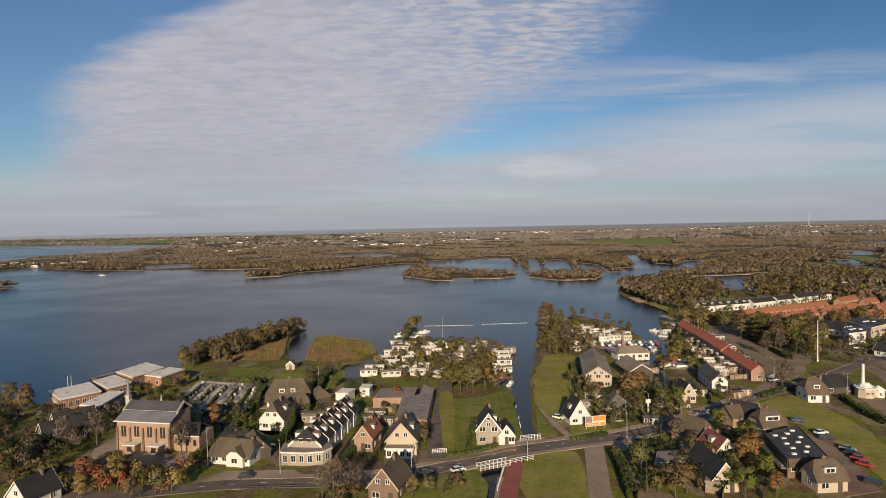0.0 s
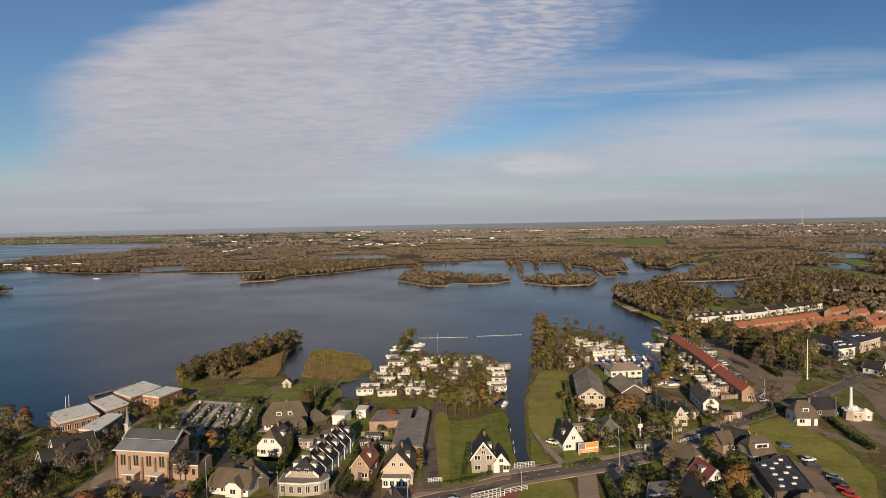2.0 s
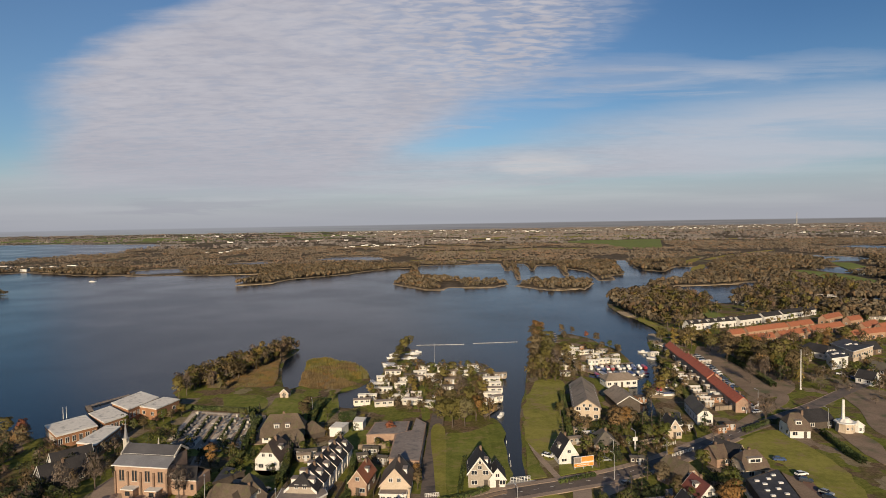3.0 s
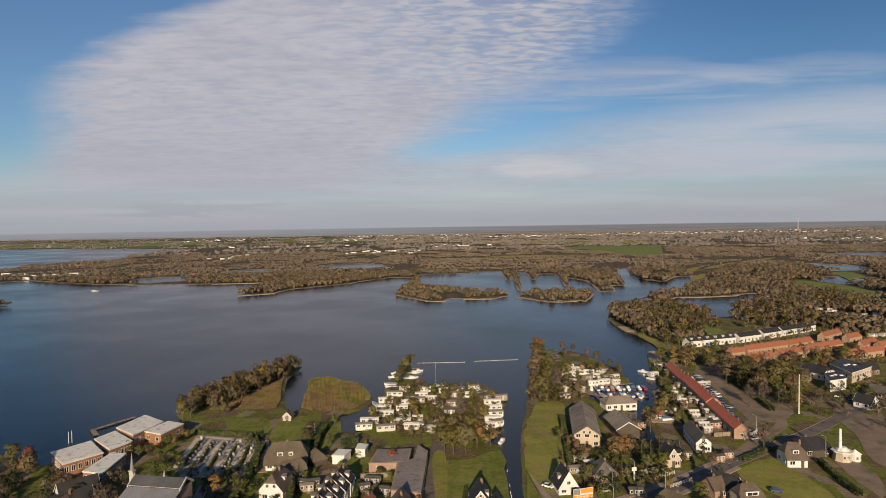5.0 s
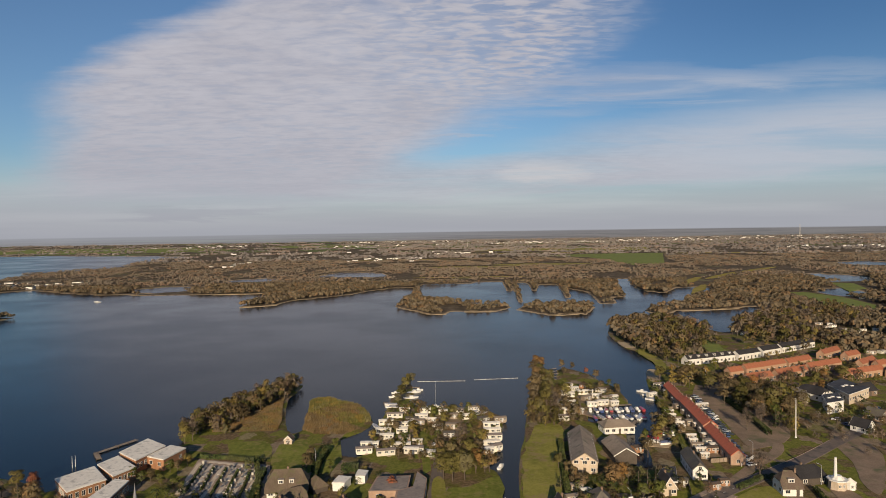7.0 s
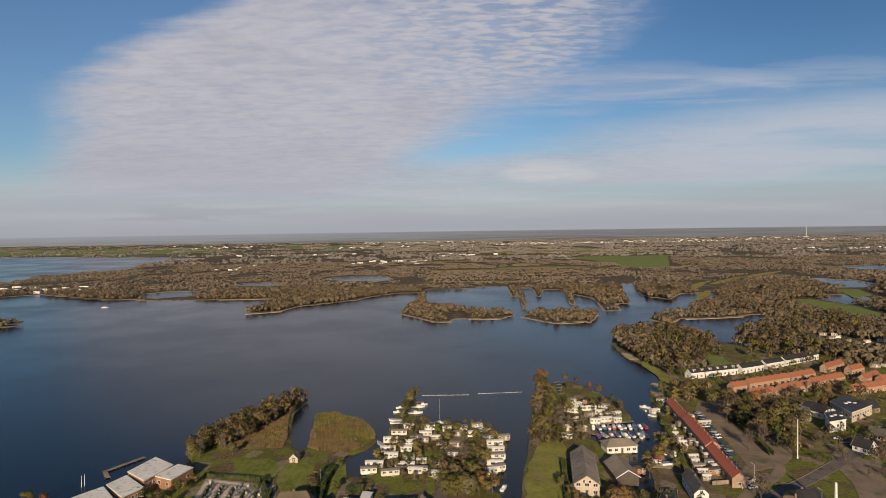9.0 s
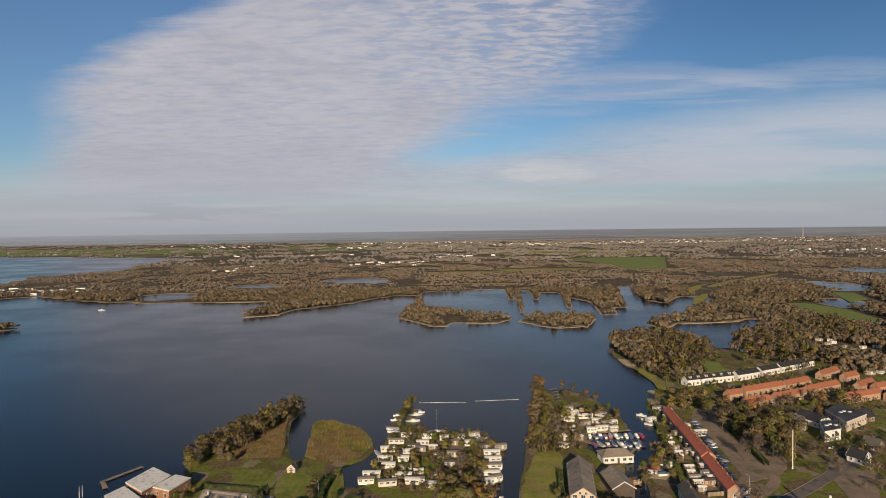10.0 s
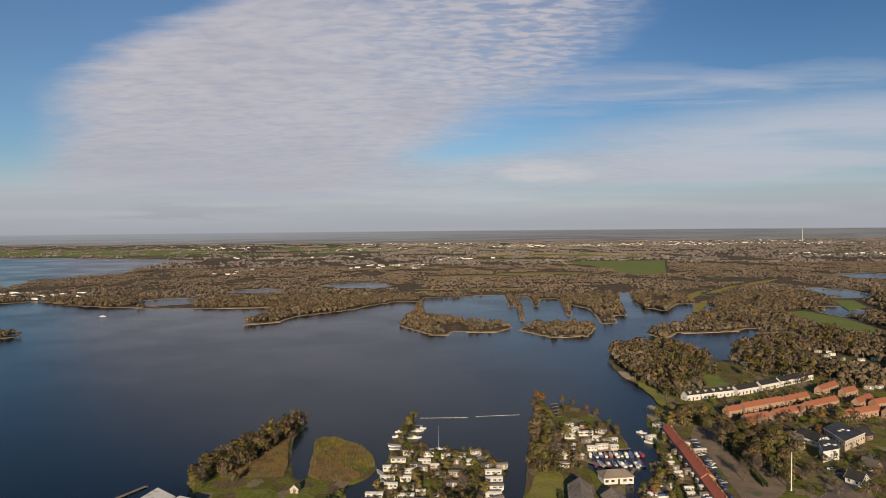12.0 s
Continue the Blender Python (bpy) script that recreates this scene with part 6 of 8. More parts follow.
for a, b, n in (((163.7, 400.5), (200.3, 412.8), 6), ((203.0, 412.7), (222.5, 422.2), 3), ((225.6, 425.0), (242.6, 433.6), 2), ((244.6, 435.1), (279.9, 455.2), 5)):
    row_of_houses("white-fronted terraced house with a dark grey roof", a, b, n, 6.5, 3.9, 6.2, WHITE, T_DARK, "white terraces", chimney=0.2, dorm=n == 6)
for a, b, n in (((174.7, 364.3), (184.6, 368.4), 2), ((188.0, 371.8), (220.5, 386.3), 7), ((222.0, 386.3), (243.3, 397.1), 4), ((177.7, 348.0), (194.8, 353.6), 4), ((199.4, 356.7), (223.6, 368.0), 5), ((227.7, 372.6), (255.7, 386.2), 5), ((260.1, 411.7), (280.2, 425.7), 3)):
    row_of_houses("orange-tiled terraced house of tan brick", a, b, n, 5.2, 3.7, 6.1, BRICK_WARM, T_ORANGE, "orange terraces", chimney=0.15)
for a, b, n in (((271.4, 404.1), (284.1, 410.6), 2), ((264.4, 379.5), (281.7, 391.5), 3), ((272.8, 376.7), (297.3, 385.7), 4), ((240.9, 355.1), (268.2, 365.1), 4), ((267.7, 357.3), (300.3, 370.8), 5), ((311.8, 405.2), (351.0, 425.6), 5)):
    row_of_houses("red-brown tiled terraced house of brown brick", a, b, n, 5.2, 3.7, 6.1, BRICK_WARM, T_ORANGE, "red-brown terraces", chimney=0.15)
house("tan house with a large grey-brown mansard roof", (119.4, 200.6), -4, 6.6, 7.6, 2.8, 7.2, WHITE, T_BROWN, "x", "half", 0.9, 0.35, q=0.35, dormers=((0.5, -1, 2.0),), fascia=None)
house("dark barn beside the meadow", (131.8, 209.5), 8, 10.0, 9.0, 2.6, 5.4, TIMBER, T_DARK, "x", "half", 0.4, 0.4, name="barn", category="barn")


def mill():
    """The white mill stump with its tall chimney-like shaft."""
    ob = thing("mill_house", "white round mill house with stepped roofs and a tall white shaft", "mill", (*(138.6, 204.0), LEVEL), 15)
    ob.matrix_basis = ob.matrix_basis @ Matrix.Scale(0.76, 4)
    bm = bmesh.new()
    rod(bm, (0, 3, -0.3), (0, 3, 4.2), 3.9, 3.4, 8)
    part("lower_wall", bm, CREAM, ob)
    bm = bmesh.new()
    rod(bm, (0, 3, 4.2), (0, 3, 4.6), 4.6, 4.5, 8)
    rod(bm, (0, 3, 4.6), (0, 3, 6.2), 3.0, 1.6, 8)
    part("gallery", bm, WHITE, ob)
    bm = bmesh.new()
    rod(bm, (-1.2, 3, 4), (-1.2, 3, 14.5), 0.8, 0.55, 8)
    part("shaft", bm, WHITE, ob)
    bm = bmesh.new()
    rod(bm, (5.0, 1.0, -0.3), (5.0, 1.0, 3.2), 2.4, 2.4, 8)
    p = part("bay", bm, WHITE, ob)
    bm = bmesh.new()
    rod(bm, (5.0, 1.0, 3.2), (5.0, 1.0, 5.0), 2.8, 0.2, 8)
    part("bay_roof", bm, ROOF_PALE, p)
    for a in (-112, -90, -68, -45):
        window(1.2, 1.4, pose(5.0 + 2.27 * math.cos(radians(a)), 1.0 + 2.27 * math.sin(radians(a)), 1.7, 0, 0, a + 90), p)
    for a in (-120, -90):
        window(1.1, 1.3, pose(3.62 * math.cos(radians(a)), 3 + 3.62 * math.sin(radians(a)), 2.2, 0, 0, a + 90), ob)


mill()
house("white house with a black gabled roof and white verges", (200.6, 313.2), 22, 8.6, 13.0, 3.4, 6.4, WHITE, T_DARK, "y", "half", 0.6, 0.4, q=0.5, fascia=WHITE, group="modern houses", verge=0.5)
for poly, h, wall, top in (([(187.0, 290.6), (197.4, 294.6), (203.0, 308.4), (193.2, 304.6)], 5.2, WHITE, ROOF_BLACK), ([(207.2, 305.4), (226.0, 318.2), (224.0, 338.0), (209.0, 326.0)], 5.0, CREAM, ROOF_BLACK), ([(190.2, 324.8), (198.7, 329.4), (188.6, 309.1), (179.8, 306.5)], 3.6, GREY_WALL, SHEETS)):
    block = flat_building("modern cubic house with a flat roof and white roof edge", poly, h, wall, top, wins=2.8, name="modern_house", category="house", win=(1.5, 1.6), group="modern houses")
    if top == ROOF_BLACK:
        for k, (x, y) in enumerate(((-2.4, -0.8), (0.4, 0.9), (2.6, -0.4))):
            part("roof_light", boxes((x - 0.8, x + 0.8, y - 0.5, y + 0.5, h + 0.4, h + 0.85)), WHITE, block, "white roof light box")
house("low grey-roofed house by the trees", (185.9, 317.0), 20, 9, 8, 2.8, 5.6, WHITE, T_GREY, "x", "gable", 0.4)
house("house with a dark tiled roof by the far road", (228.7, 320.6), 20, 10, 8, 3.0, 6.2, BRICK, T_DARK, "x", "gable", 0.4)
house("house with a dark roof and white gable", (188.3, 262.1), 28, 6, 7, 2.8, 5.6, WHITE, T_DARK, "y", "gable", 0.5, fascia=WHITE)
house("house with a grey roof beside the far road", (205.4, 277.7), 28, 6, 7, 2.8, 5.4, BRICK, T_GREY, "y", "gable", 0.5)

# ---- south of the road ----
house("brown thatched barn with tan gable", (68.3, 164.4), 30, 7.0, 8.5, 2.6, 6.6, BRICK_TAN, THATCH, "y", "half", 0.5, 0.5, name="barn", category="barn", q=0.6)
house("white gabled house with a dark red roof", (68.3, 152.5), 8, 5.4, 8.0, 2.8, 5.8, WHITE, T_MAROON, "y", "gable", 0.6, 0.35, dormers=((0.5, -1, 1.8),), fascia=WHITE)
house("long dark-tiled house with white verges", (60.3, 135.2), 2, 6.0, 13.5, 2.8, 6.6, CREAM, T_DARK, "y", "gable", 0.5, 0.35, fascia=WHITE)
flat_building("white bungalow with a grey flat roof", [(48.4, 145.1), (55.0, 146.1), (57.4, 153.1), (51.4, 151.9)], 2.7, WHITE, ROOFING, wins=2.2, name="bungalow", category="bungalow")
flat_building("dark timber shed with a grey flat roof", [(54.7, 146.1), (56.7, 146.7), (60.6, 157.5), (58.6, 156.8)], 2.6, TIMBER, ROOFING, wins=0, name="shed", category="shed")
flat_building("weathered grey lean-to shed", [(56.0, 135.4), (58.8, 134.2), (62.1, 141.8), (59.2, 142.0)], 2.4, WOOD, SHEETS, WOOD, wins=0, name="shed", category="shed")
house("grey-brown house with a large mansard roof and white dormer", (89.1, 169.4), 6, 6.8, 7.0, 3.0, 6.8, CREAM, T_BROWN, "x", "half", 0.5, 0.4, q=0.4, dormers=((0.5, -1, 4.0),))
house("tan house with a grey-brown roof", (83.8, 178.3), 14, 4.8, 6.5, 2.8, 5.4, BRICK_TAN, T_BROWN, "x", "gable", 0.5, 0.35)
house("dark timber house with pale verges", (89.0, 179.0), 40, 5.6, 7.5, 3.0, 6.2, TIMBER, T_DARK, "y", "gable", 0.5, 0.4, fascia=CREAM)
# the long block
def apartment_block():
    plan = [(77.5, 142.0), (87.0, 143.5), (92.1, 164.4), (80.9, 158.4)]
    ob = flat_building("long apartment block with a black flat roof and skylights", plan, 4.2, BRICK, ROOF_BLACK, TIMBER, name="apartment_block", category="apartment block", wins=3.0, win=(1.5, 1.6))
    cx, cy = sum(p[0] for p in plan) / 4, sum(p[1] for p in plan) / 4
    for u, v in ((0.25, 0.12), (0.6, 0.15), (0.35, 0.32), (0.75, 0.3), (0.3, 0.5), (0.62, 0.48), (0.8, 0.62), (0.35, 0.7), (0.55, 0.82), (0.75, 0.88), (0.2, 0.86)):
        x = (plan[0][0] * (1 - u) + plan[1][0] * u) * (1 - v) + (plan[3][0] * (1 - u) + plan[2][0] * u) * v - cx
        y = (plan[0][1] * (1 - u) + plan[1][1] * u) * (1 - v) + (plan[3][1] * (1 - u) + plan[2][1] * u) * v - cy
        k = part("skylight", boxes((x - 0.55, x + 0.55, y - 0.35, y + 0.35, 4.6, 4.95)), WHITE, ob, "white roof light")
    n = len(plan)
    loc = [Vector((p[0] - cx, p[1] - cy, 0)) for p in plan]
    for i in range(n):
        # tan sloping roof skirts round the flat roof
        p, q = loc[i], loc[(i + 1) % n]
        out = Vector(((q - p).y, -(q - p).x, 0)).normalized()
        bm = bmesh.new()
        slab(bm, [tuple(p + out * 0.55 + Vector((0, 0, 2.8))), tuple(q + out * 0.55 + Vector((0, 0, 2.8))), tuple(q + out * 0.42 + Vector((0, 0, 4.6))), tuple(p + out * 0.42 + Vector((0, 0, 4.6)))], 0.12)
        part("roof_skirt", bm, T_BROWN, ob, "brown tiled sloping roof edge")
    for i in range(9):
        # balcony rails along the shaded side
        p = loc[3].lerp(loc[0], (i + 0.5) / 9) + Vector((-1.0, 0.2, 0))
        part("balcony", boxes((p.x - 0.5, p.x + 0.6, p.y - 1.0, p.y + 1.0, 2.2, 2.35), (p.x - 0.5, p.x - 0.44, p.y - 1.0, p.y + 1.0, 2.35, 3.2)), METAL, ob, "steel balcony")


apartment_block()
house("tan mansard end house of the apartment block", (83.0, 134.2), 4, 6.8, 5.5, 2.8, 6.2, CREAM, T_BROWN, "x", "half", 0.5, 0.4, q=0.4, dormers=((0.5, -1, 2.6),))
patch("meadow", [(145.8, 447.8), (156.3, 464.6), (153.8, 426.7), (148.7, 398.4), (141.9, 389.6), (145.2, 416.7)], 0.69, MEADOW, "mown grass bank of the channel", wobble=1.0)
patch("meadow", [(221.1, 555.3), (240.3, 561.9), (217.6, 484.1), (206.9, 432.1), (193.7, 429.5), (203.1, 475.2)], 0.69, FIELD, "green clearing in the woods", wobble=2.0)

# ---- caravan parks ----
CHALETS_A = [("cream", 9, (-28.8, 256.4), 0), ("grey", 8, (-30.5, 249.8), 6), ("cream", 8, (-24.5, 274.7), 2), ("cream", 7, (-22.3, 266.4), -4), ("grey", 9, (-21.0, 298.2), 0), ("cream", 8, (-24.4, 287.2), 4), ("cream", 6, (-16.7, 306.5), 8), ("wood", 7, (-17.4, 283.1), 0), ("cream", 6, (-14.5, 283.0), 4),
             ("cream", 10, (-15.7, 254.6), -2), ("grey", 8, (-9.3, 249.5), -3), ("grey", 9, (-21.4, 247.1), 10), ("wood", 6, (-14.7, 263.4), 12), ("cream", 6, (-16.2, 274.3), 0), ("dark", 7, (-12.4, 290.5), 0), ("cream", 7, (-10.9, 248.4), -8), ("shed", 5, (-8.8, 258.6), 5)]
CHALETS_B = [("cream", 9, (24.6, 280.4), 3), ("cream", 9, (24.3, 271.7), 3), ("grey", 10, (23.6, 263.6), 2), ("cream", 11, (21.4, 255.4), 0), ("wood", 7, (29.4, 288.5), 8), ("cream", 6, (-6.3, 305.1), 10), ("cream", 7, (-7.9, 295.1), 0), ("wood", 6, (-8.8, 286.5), 0), ("cream", 5, (2.7, 302.1), -8), ("grey", 6, (10.4, 303.4), 0), ("wood", 6, (7.1, 295.2), 6),
             ("cream", 7, (14.2, 294.0), 10), ("grey", 6, (18.1, 307.3), 28), ("dark", 7, (21.5, 288.9), 20), ("wood", 7, (6.6, 279.7), -4), ("cream", 5, (-0.2, 277.9), 20), ("dark", 6, (4.8, 267.8), 0), ("cream", 5, (-3.2, 244.6), -15), ("shed", 5, (-2.9, 288.5), 4), ("cream", 6, (20.2, 247.0), 14), ("grey", 6, (23.8, 250.4), 24)]
CHALETS_C = [("cream", 11, (66.3, 334.5), 0), ("cream", 7, (71.0, 330.2), 4), ("cream", 11, (66.3, 314.8), 0), ("cream", 11, (64.8, 307.6), 0), ("cream", 10, (63.4, 299.9), 0), ("grey", 6, (59.9, 289.4), 0), ("cream", 10, (80.7, 334.8), 4), ("cream", 6, (75.9, 341.5), 30), ("rust", 6, (83.1, 347.7), -10), ("grey", 7, (90.4, 338.5), -34), ("cream", 6, (85.1, 326.4), -10),
             ("cream", 7, (84.6, 313.9), 10), ("cream", 6, (78.7, 311.4), 0), ("cream", 5, (93.0, 323.0), 16), ("cream", 5, (90.4, 312.6), 10), ("wood", 6, (89.5, 322.2), -20), ("grey", 6, (74.6, 350.5), 20), ("wood", 6, (78.5, 322.8), 30), ("shed", 4, (69.9, 298.7), 40)]
CHALETS_D = [("shed", 9, (127.8, 341.9), 10), ("cream", 7, (125.8, 331.3), 8), ("shed", 7, (124.5, 316.4), 4), ("cream", 6, (128.1, 314.4), 4), ("grey", 7, (125.9, 347.6), 20), ("shed", 9, (122.0, 295.2), 10), ("shed", 10, (121.6, 285.6), 12), ("wood", 8, (117.0, 278.9), 8), ("shed", 9, (118.9, 267.3), 6), ("shed", 10, (117.3, 260.0), 6), ("grey", 9, (115.0, 252.5), 8),
             ("shed", 8, (132.2, 305.0), 10), ("rust", 7, (110.4, 243.2), 8), ("cream", 8, (116.5, 245.2), 8), ("wood", 8, (121.4, 304.7), 12), ("shed", 8, (118.8, 274.4), 8), ("wood", 7, (108.4, 288.6), 30), ("shed", 7, (114.0, 247.1), 8), ("cream", 6, (114.6, 326.8), 20), ("rust", 5, (81.1, 245.6), 20)]
for rows in (CHALETS_A, CHALETS_B, CHALETS_C, CHALETS_D):
    for kind, length, at, turn in rows:
        chalet(at, turn, float(length), 3.4 if kind != "shed" else 2.6, kind)

# far camp sites among the woods
CAMP = [(343.3, 538.7), (338.0, 520.1), (336.7, 509.1), (328.9, 488.5), (330.5, 478.6), (364.7, 518.8), (347.3, 553.5), (348.1, 497.8), (260.4, 513.0), (306.3, 427.6), (262.5, 524.1), (530.5, 755.7), (521.7, 733.1), (514.7, 742.7)]
for i, at in enumerate(CAMP):
    for k in (-1, 1):
        x, y = at[0] + k * (4.5 + i % 3), at[1] + k * (3.0 - 2.2 * (i % 4))
        if dry([x], [y])[0] > 3:
            chalet((x, y), (i * 37 + 20 * k) % 60 - 30, (7.0, 6.0, 8.0)[(i + k) % 3], 3.4, ("cream", "grey", "wood")[(i + k) % 3])

# ---- boats and jetties ----
jetty("long white-topped jetty of the small marina", (74.8, 309.2), (99.4, 314.1), 1.8)
jetty("outer jetty of the boat basin", (93.8, 286.8), (82.4, 268.0), 1.6)
jetty("short jetty at the park's point", (-14.7, 356.6), (-10.4, 356.4), 1.2)
jetty("short jetty among reeds", (-28.5, 325.5), (-22.3, 323.2), 1.0)
for i in range(5):
    jetty("small wooden finger jetty in the lake", (70.6 + 0.5 * i, 370 + 7 * i), (75 + 0.5 * i, 372 + 7 * i), 0.8)
jetty("quay edge of the caravan park", (16.8, 229.6), (24.0, 242.7), 1.2)
BOAT_COLOURS = [(0.75, 0.75, 0.73), (0.70, 0.69, 0.66), (0.05, 0.08, 0.22), (0.78, 0.77, 0.74), (0.35, 0.05, 0.06), (0.72, 0.71, 0.68)]
COVERS = [None, (0.05, 0.07, 0.18), None, (0.32, 0.04, 0.10), (0.30, 0.30, 0.32), None, (0.08, 0.10, 0.12)]
for i in range(11):
    x = 76.5 + i * 2.6
    boat((x, 305.5 - 0.4 * (i % 2)), 80 + (i * 13) % 17, 5.5 + (i % 3), BOAT_COLOURS[i % 6], COVERS[i % 7], ("white", "covered", "white", "dark red")[i % 4])
for i in range(8):
    boat((75.5 + i * 3.3, 292 + (i % 2) * 0.8), 92 + (i * 11) % 15, 5.5 + (i * 2 % 3), BOAT_COLOURS[(i + 2) % 6], COVERS[(i + 3) % 7], ("covered", "white", "blue-hulled")[i % 3])
for at, turn, length in (((-13.4, 346.3), 20, 8.5), ((-14.6, 334.7), 15, 8.5), ((-11.2, 350.6), 10, 6), ((-24.6, 321.4), 170, 7), ((-23.7, 316.7), 172, 7), ((-24.0, 336.3), 170, 6), ((-23.6, 344.7), 170, 5), ((-29.1, 285.3), 120, 7), ((113.8, 330.8), 150, 6), ((113.3, 322.8), 150, 7), ((113.5, 339.2), 150, 6), ((96.1, 290.9), 75, 7), ((98.2, 293.2), 75, 7), ((84.6, 272.7), 60, 7), ((87.5, 275.4), 60, 6), ((24.1, 232.2), 60, 5), ((18.8, 305.6), 40, 7), ((21.7, 302.9), 30, 7)):
    boat(at, turn, length, (0.76, 0.75, 0.72), None if length != 7 else (0.25, 0.26, 0.30), "white")
boat((-1.5, 315.6), 5, 9.0, (0.74, 0.73, 0.70), None, "white sailing", 13.0)
boat((-459.5, 850.3), 170, 11.0, (0.78, 0.77, 0.74), None, "white motor")
for i, (a, b) in enumerate((((-11.9, 372.1), (16.5, 372.1)), ((22.6, 374.2), (49.1, 376.7)))):
    ob = thing("floating_boom", "thin white floating boom on the lake", "boom", (*a, 0.0), math.degrees(math.atan2(b[1] - a[1], b[0] - a[0])))
    L = math.hypot(b[0] - a[0], b[1] - a[1])
    bm = bmesh.new()
    rod(bm, (0, 0, 0.12), (L, 0, 0.12), 0.09, 0.09, 6)
    part("tube", bm, WHITE, ob)
    for k in range(9):
        bm = bmesh.new()
        rod(bm, (L * k / 8, 0, -0.1), (L * k / 8, 0, 0.35), 0.18, 0.14, 8)
        part("float", bm, WHITE, ob)

# ---- bridges, railings, the billboard and masts ----
railing("bridge_railing", "white railing of the road bridge over the canal", (20.1, 170.6), (25.7, 171.7), 1.2, 8, z=0.85)
railing("bridge_railing", "white railing of the road bridge over the canal", (15.5, 153.5), (21.5, 156), 1.2, 5, z=0.85)
part_b = boxes((17.0, 27.5, 153.0, 172.0, -0.2, 0.60))
tagged(part("bridge_deck", part_b, STONE), "concrete bridge deck over the canal", "bridge", kind="structure")


def footbridge():
    ob = thing("footbridge", "white wooden footbridge over the narrow canal", "bridge", (*(10.8, 151.8), 0.75), 24)
    part("deck", boxes((-3.6, 4.6, -1.0, 1.0, 0.0, 0.2)), WOOD, ob)
    for y in (-1.05, 1.05):
        for i in range(8):
            x = -3.5 + i * 1.15
            part("post", boxes((x - 0.08, x + 0.08, y - 0.07, y + 0.07, 0.0, 1.25)), WHITE, ob)
        for z in (0.55, 1.2):
            part("rail", boxes((-3.6, 4.6, y - 0.05, y + 0.05, z, z + 0.13)), WHITE, ob)


footbridge()
railing("canal_railing", "white railing along the canal and cycle path", (14.0, 152.5), (11.0, 138), 1.1, 11, z=0.7)
part_q = boxes((0, 2.0, 0, 16, -0.6, 0.72))
quay = tagged(part("quay_wall", part_q, PAVING), "grey concrete quay wall by the canal", "quay")
quay.matrix_basis = pose(9.3, 130, 0, 0, 0, -9)
for a, b in (((69.2, 193.4), (77.0, 197.7)), ((71.6, 186.4), (80.3, 191.5)), ((-3.8, 162.1), (-0.1, 162.7)), ((115.0, 227.6), (124.1, 236.2))):
    railing("fence", "white painted wooden fence beside the road", a, b, 1.1, 9, category="fence")


railing("guard_rail", "dark wooden guard rail along the road's edge", (-47.1, 141.2), (-33.1, 141.6), 0.8, 12, TIMBER, rails=2)


def garden_screen(at, turn, length, words):
    """A garden fence of upright boards between posts."""
    ob = thing("garden_fence", words, "fence", (*at, LEVEL), turn)
    for i in range(int(length / 1.8) + 1):
        part("post", boxes((i * 1.8 - 0.05, i * 1.8 + 0.05, -0.05, 0.05, -0.3, 1.85)), TIMBER, ob)
    for i in range(int(length / 1.8)):
        part("panel", boxes(*[(i * 1.8 + 0.06 + k * 0.28, i * 1.8 + 0.32 + k * 0.28, -0.015 + 0.02 * (k % 2), 0.015 + 0.02 * (k % 2), 0.05, 1.75) for k in range(6)]), WOOD, ob)


for at, turn, length in (((-27.6, 158.0), 84, 14.4), ((-17.6, 163.0), 86, 12.6), ((-26.0, 198.6), 4, 10.8), ((-44.2, 160.0), 80, 10.8), ((44.8, 186.0), 78, 9.0), ((59.0, 186.0), 84, 10.8), ((64.0, 196.6), 20, 9.0), ((86.0, 203.0), 75, 12.6), ((97.6, 214.0), 82, 16.2), ((105.0, 231.5), 8, 9.0), ((57.6, 130.5), 62, 9.0), ((66.4, 131.0), 84, 12.6), ((73.6, 163.0), 40, 9.0), ((119.8, 246.0), 83, 18.0)):
    garden_screen(at, turn, length, "weathered board fence between two gardens")


def billboard():
    ob = thing("billboard", "orange and white advertising board on posts", "billboard", (*(42.6, 178.8), LEVEL), 14)
    part("board", boxes((-3.2, 3.2, -0.08, 0.08, 0.9, 3.9)), WHITE, ob)
    part("orange_field", boxes((-0.8, 3.1, -0.1, -0.083, 2.4, 3.8)), ORANGE, ob)
    part("orange_field", boxes((-3.1, 3.1, -0.1, -0.083, 1.0, 1.9)), ORANGE, ob)
    part("grey_field", boxes((-3.1, -1.0, -0.1, -0.083, 2.1, 3.8)), ROOFING, ob)
    for x in (-2.8, 0, 2.8):
        part("post", boxes((x - 0.1, x + 0.1, 0.09, 0.25, -0.3, 3.9)), METAL, ob)
    for i, x in enumerate((-2.2, -1.2, -0.2, 0.8)):
        part("text_bar", boxes((x, x + 0.8, -0.115, -0.101, 1.35, 1.6)), WHITE, ob)


billboard()
mast("tall_mast", "tall white lamp mast beside the car park", (153.4, 258.5), 17.0, 0.26, material=WHITE, category="mast")
for at, h in (((-40.4, 150.8), 7.5), ((-59.6, 155.4), 9.5), ((49.3, 170.8), 7.5), ((53.4, 185.9), 6), ((20.3, 157.3), 4.5), ((-8.4, 146.9), 7), ((62.6, 193.8), 6), ((134.4, 209.5), 7), ((122.6, 234.0), 7), ((-47.3, 233.6), 7), ((69.4, 184.9), 6), ((154.0, 351.0), 9)):
    mast("street_lamp", "grey street lamp beside the road", at, h, 0.11, 1.2, METAL, "lamp post", 110)
mast("broadcast_mast", "tall pale broadcast tower on the horizon", (2460, 4250), 88.0, 2.6, material=STONE, category="tower")
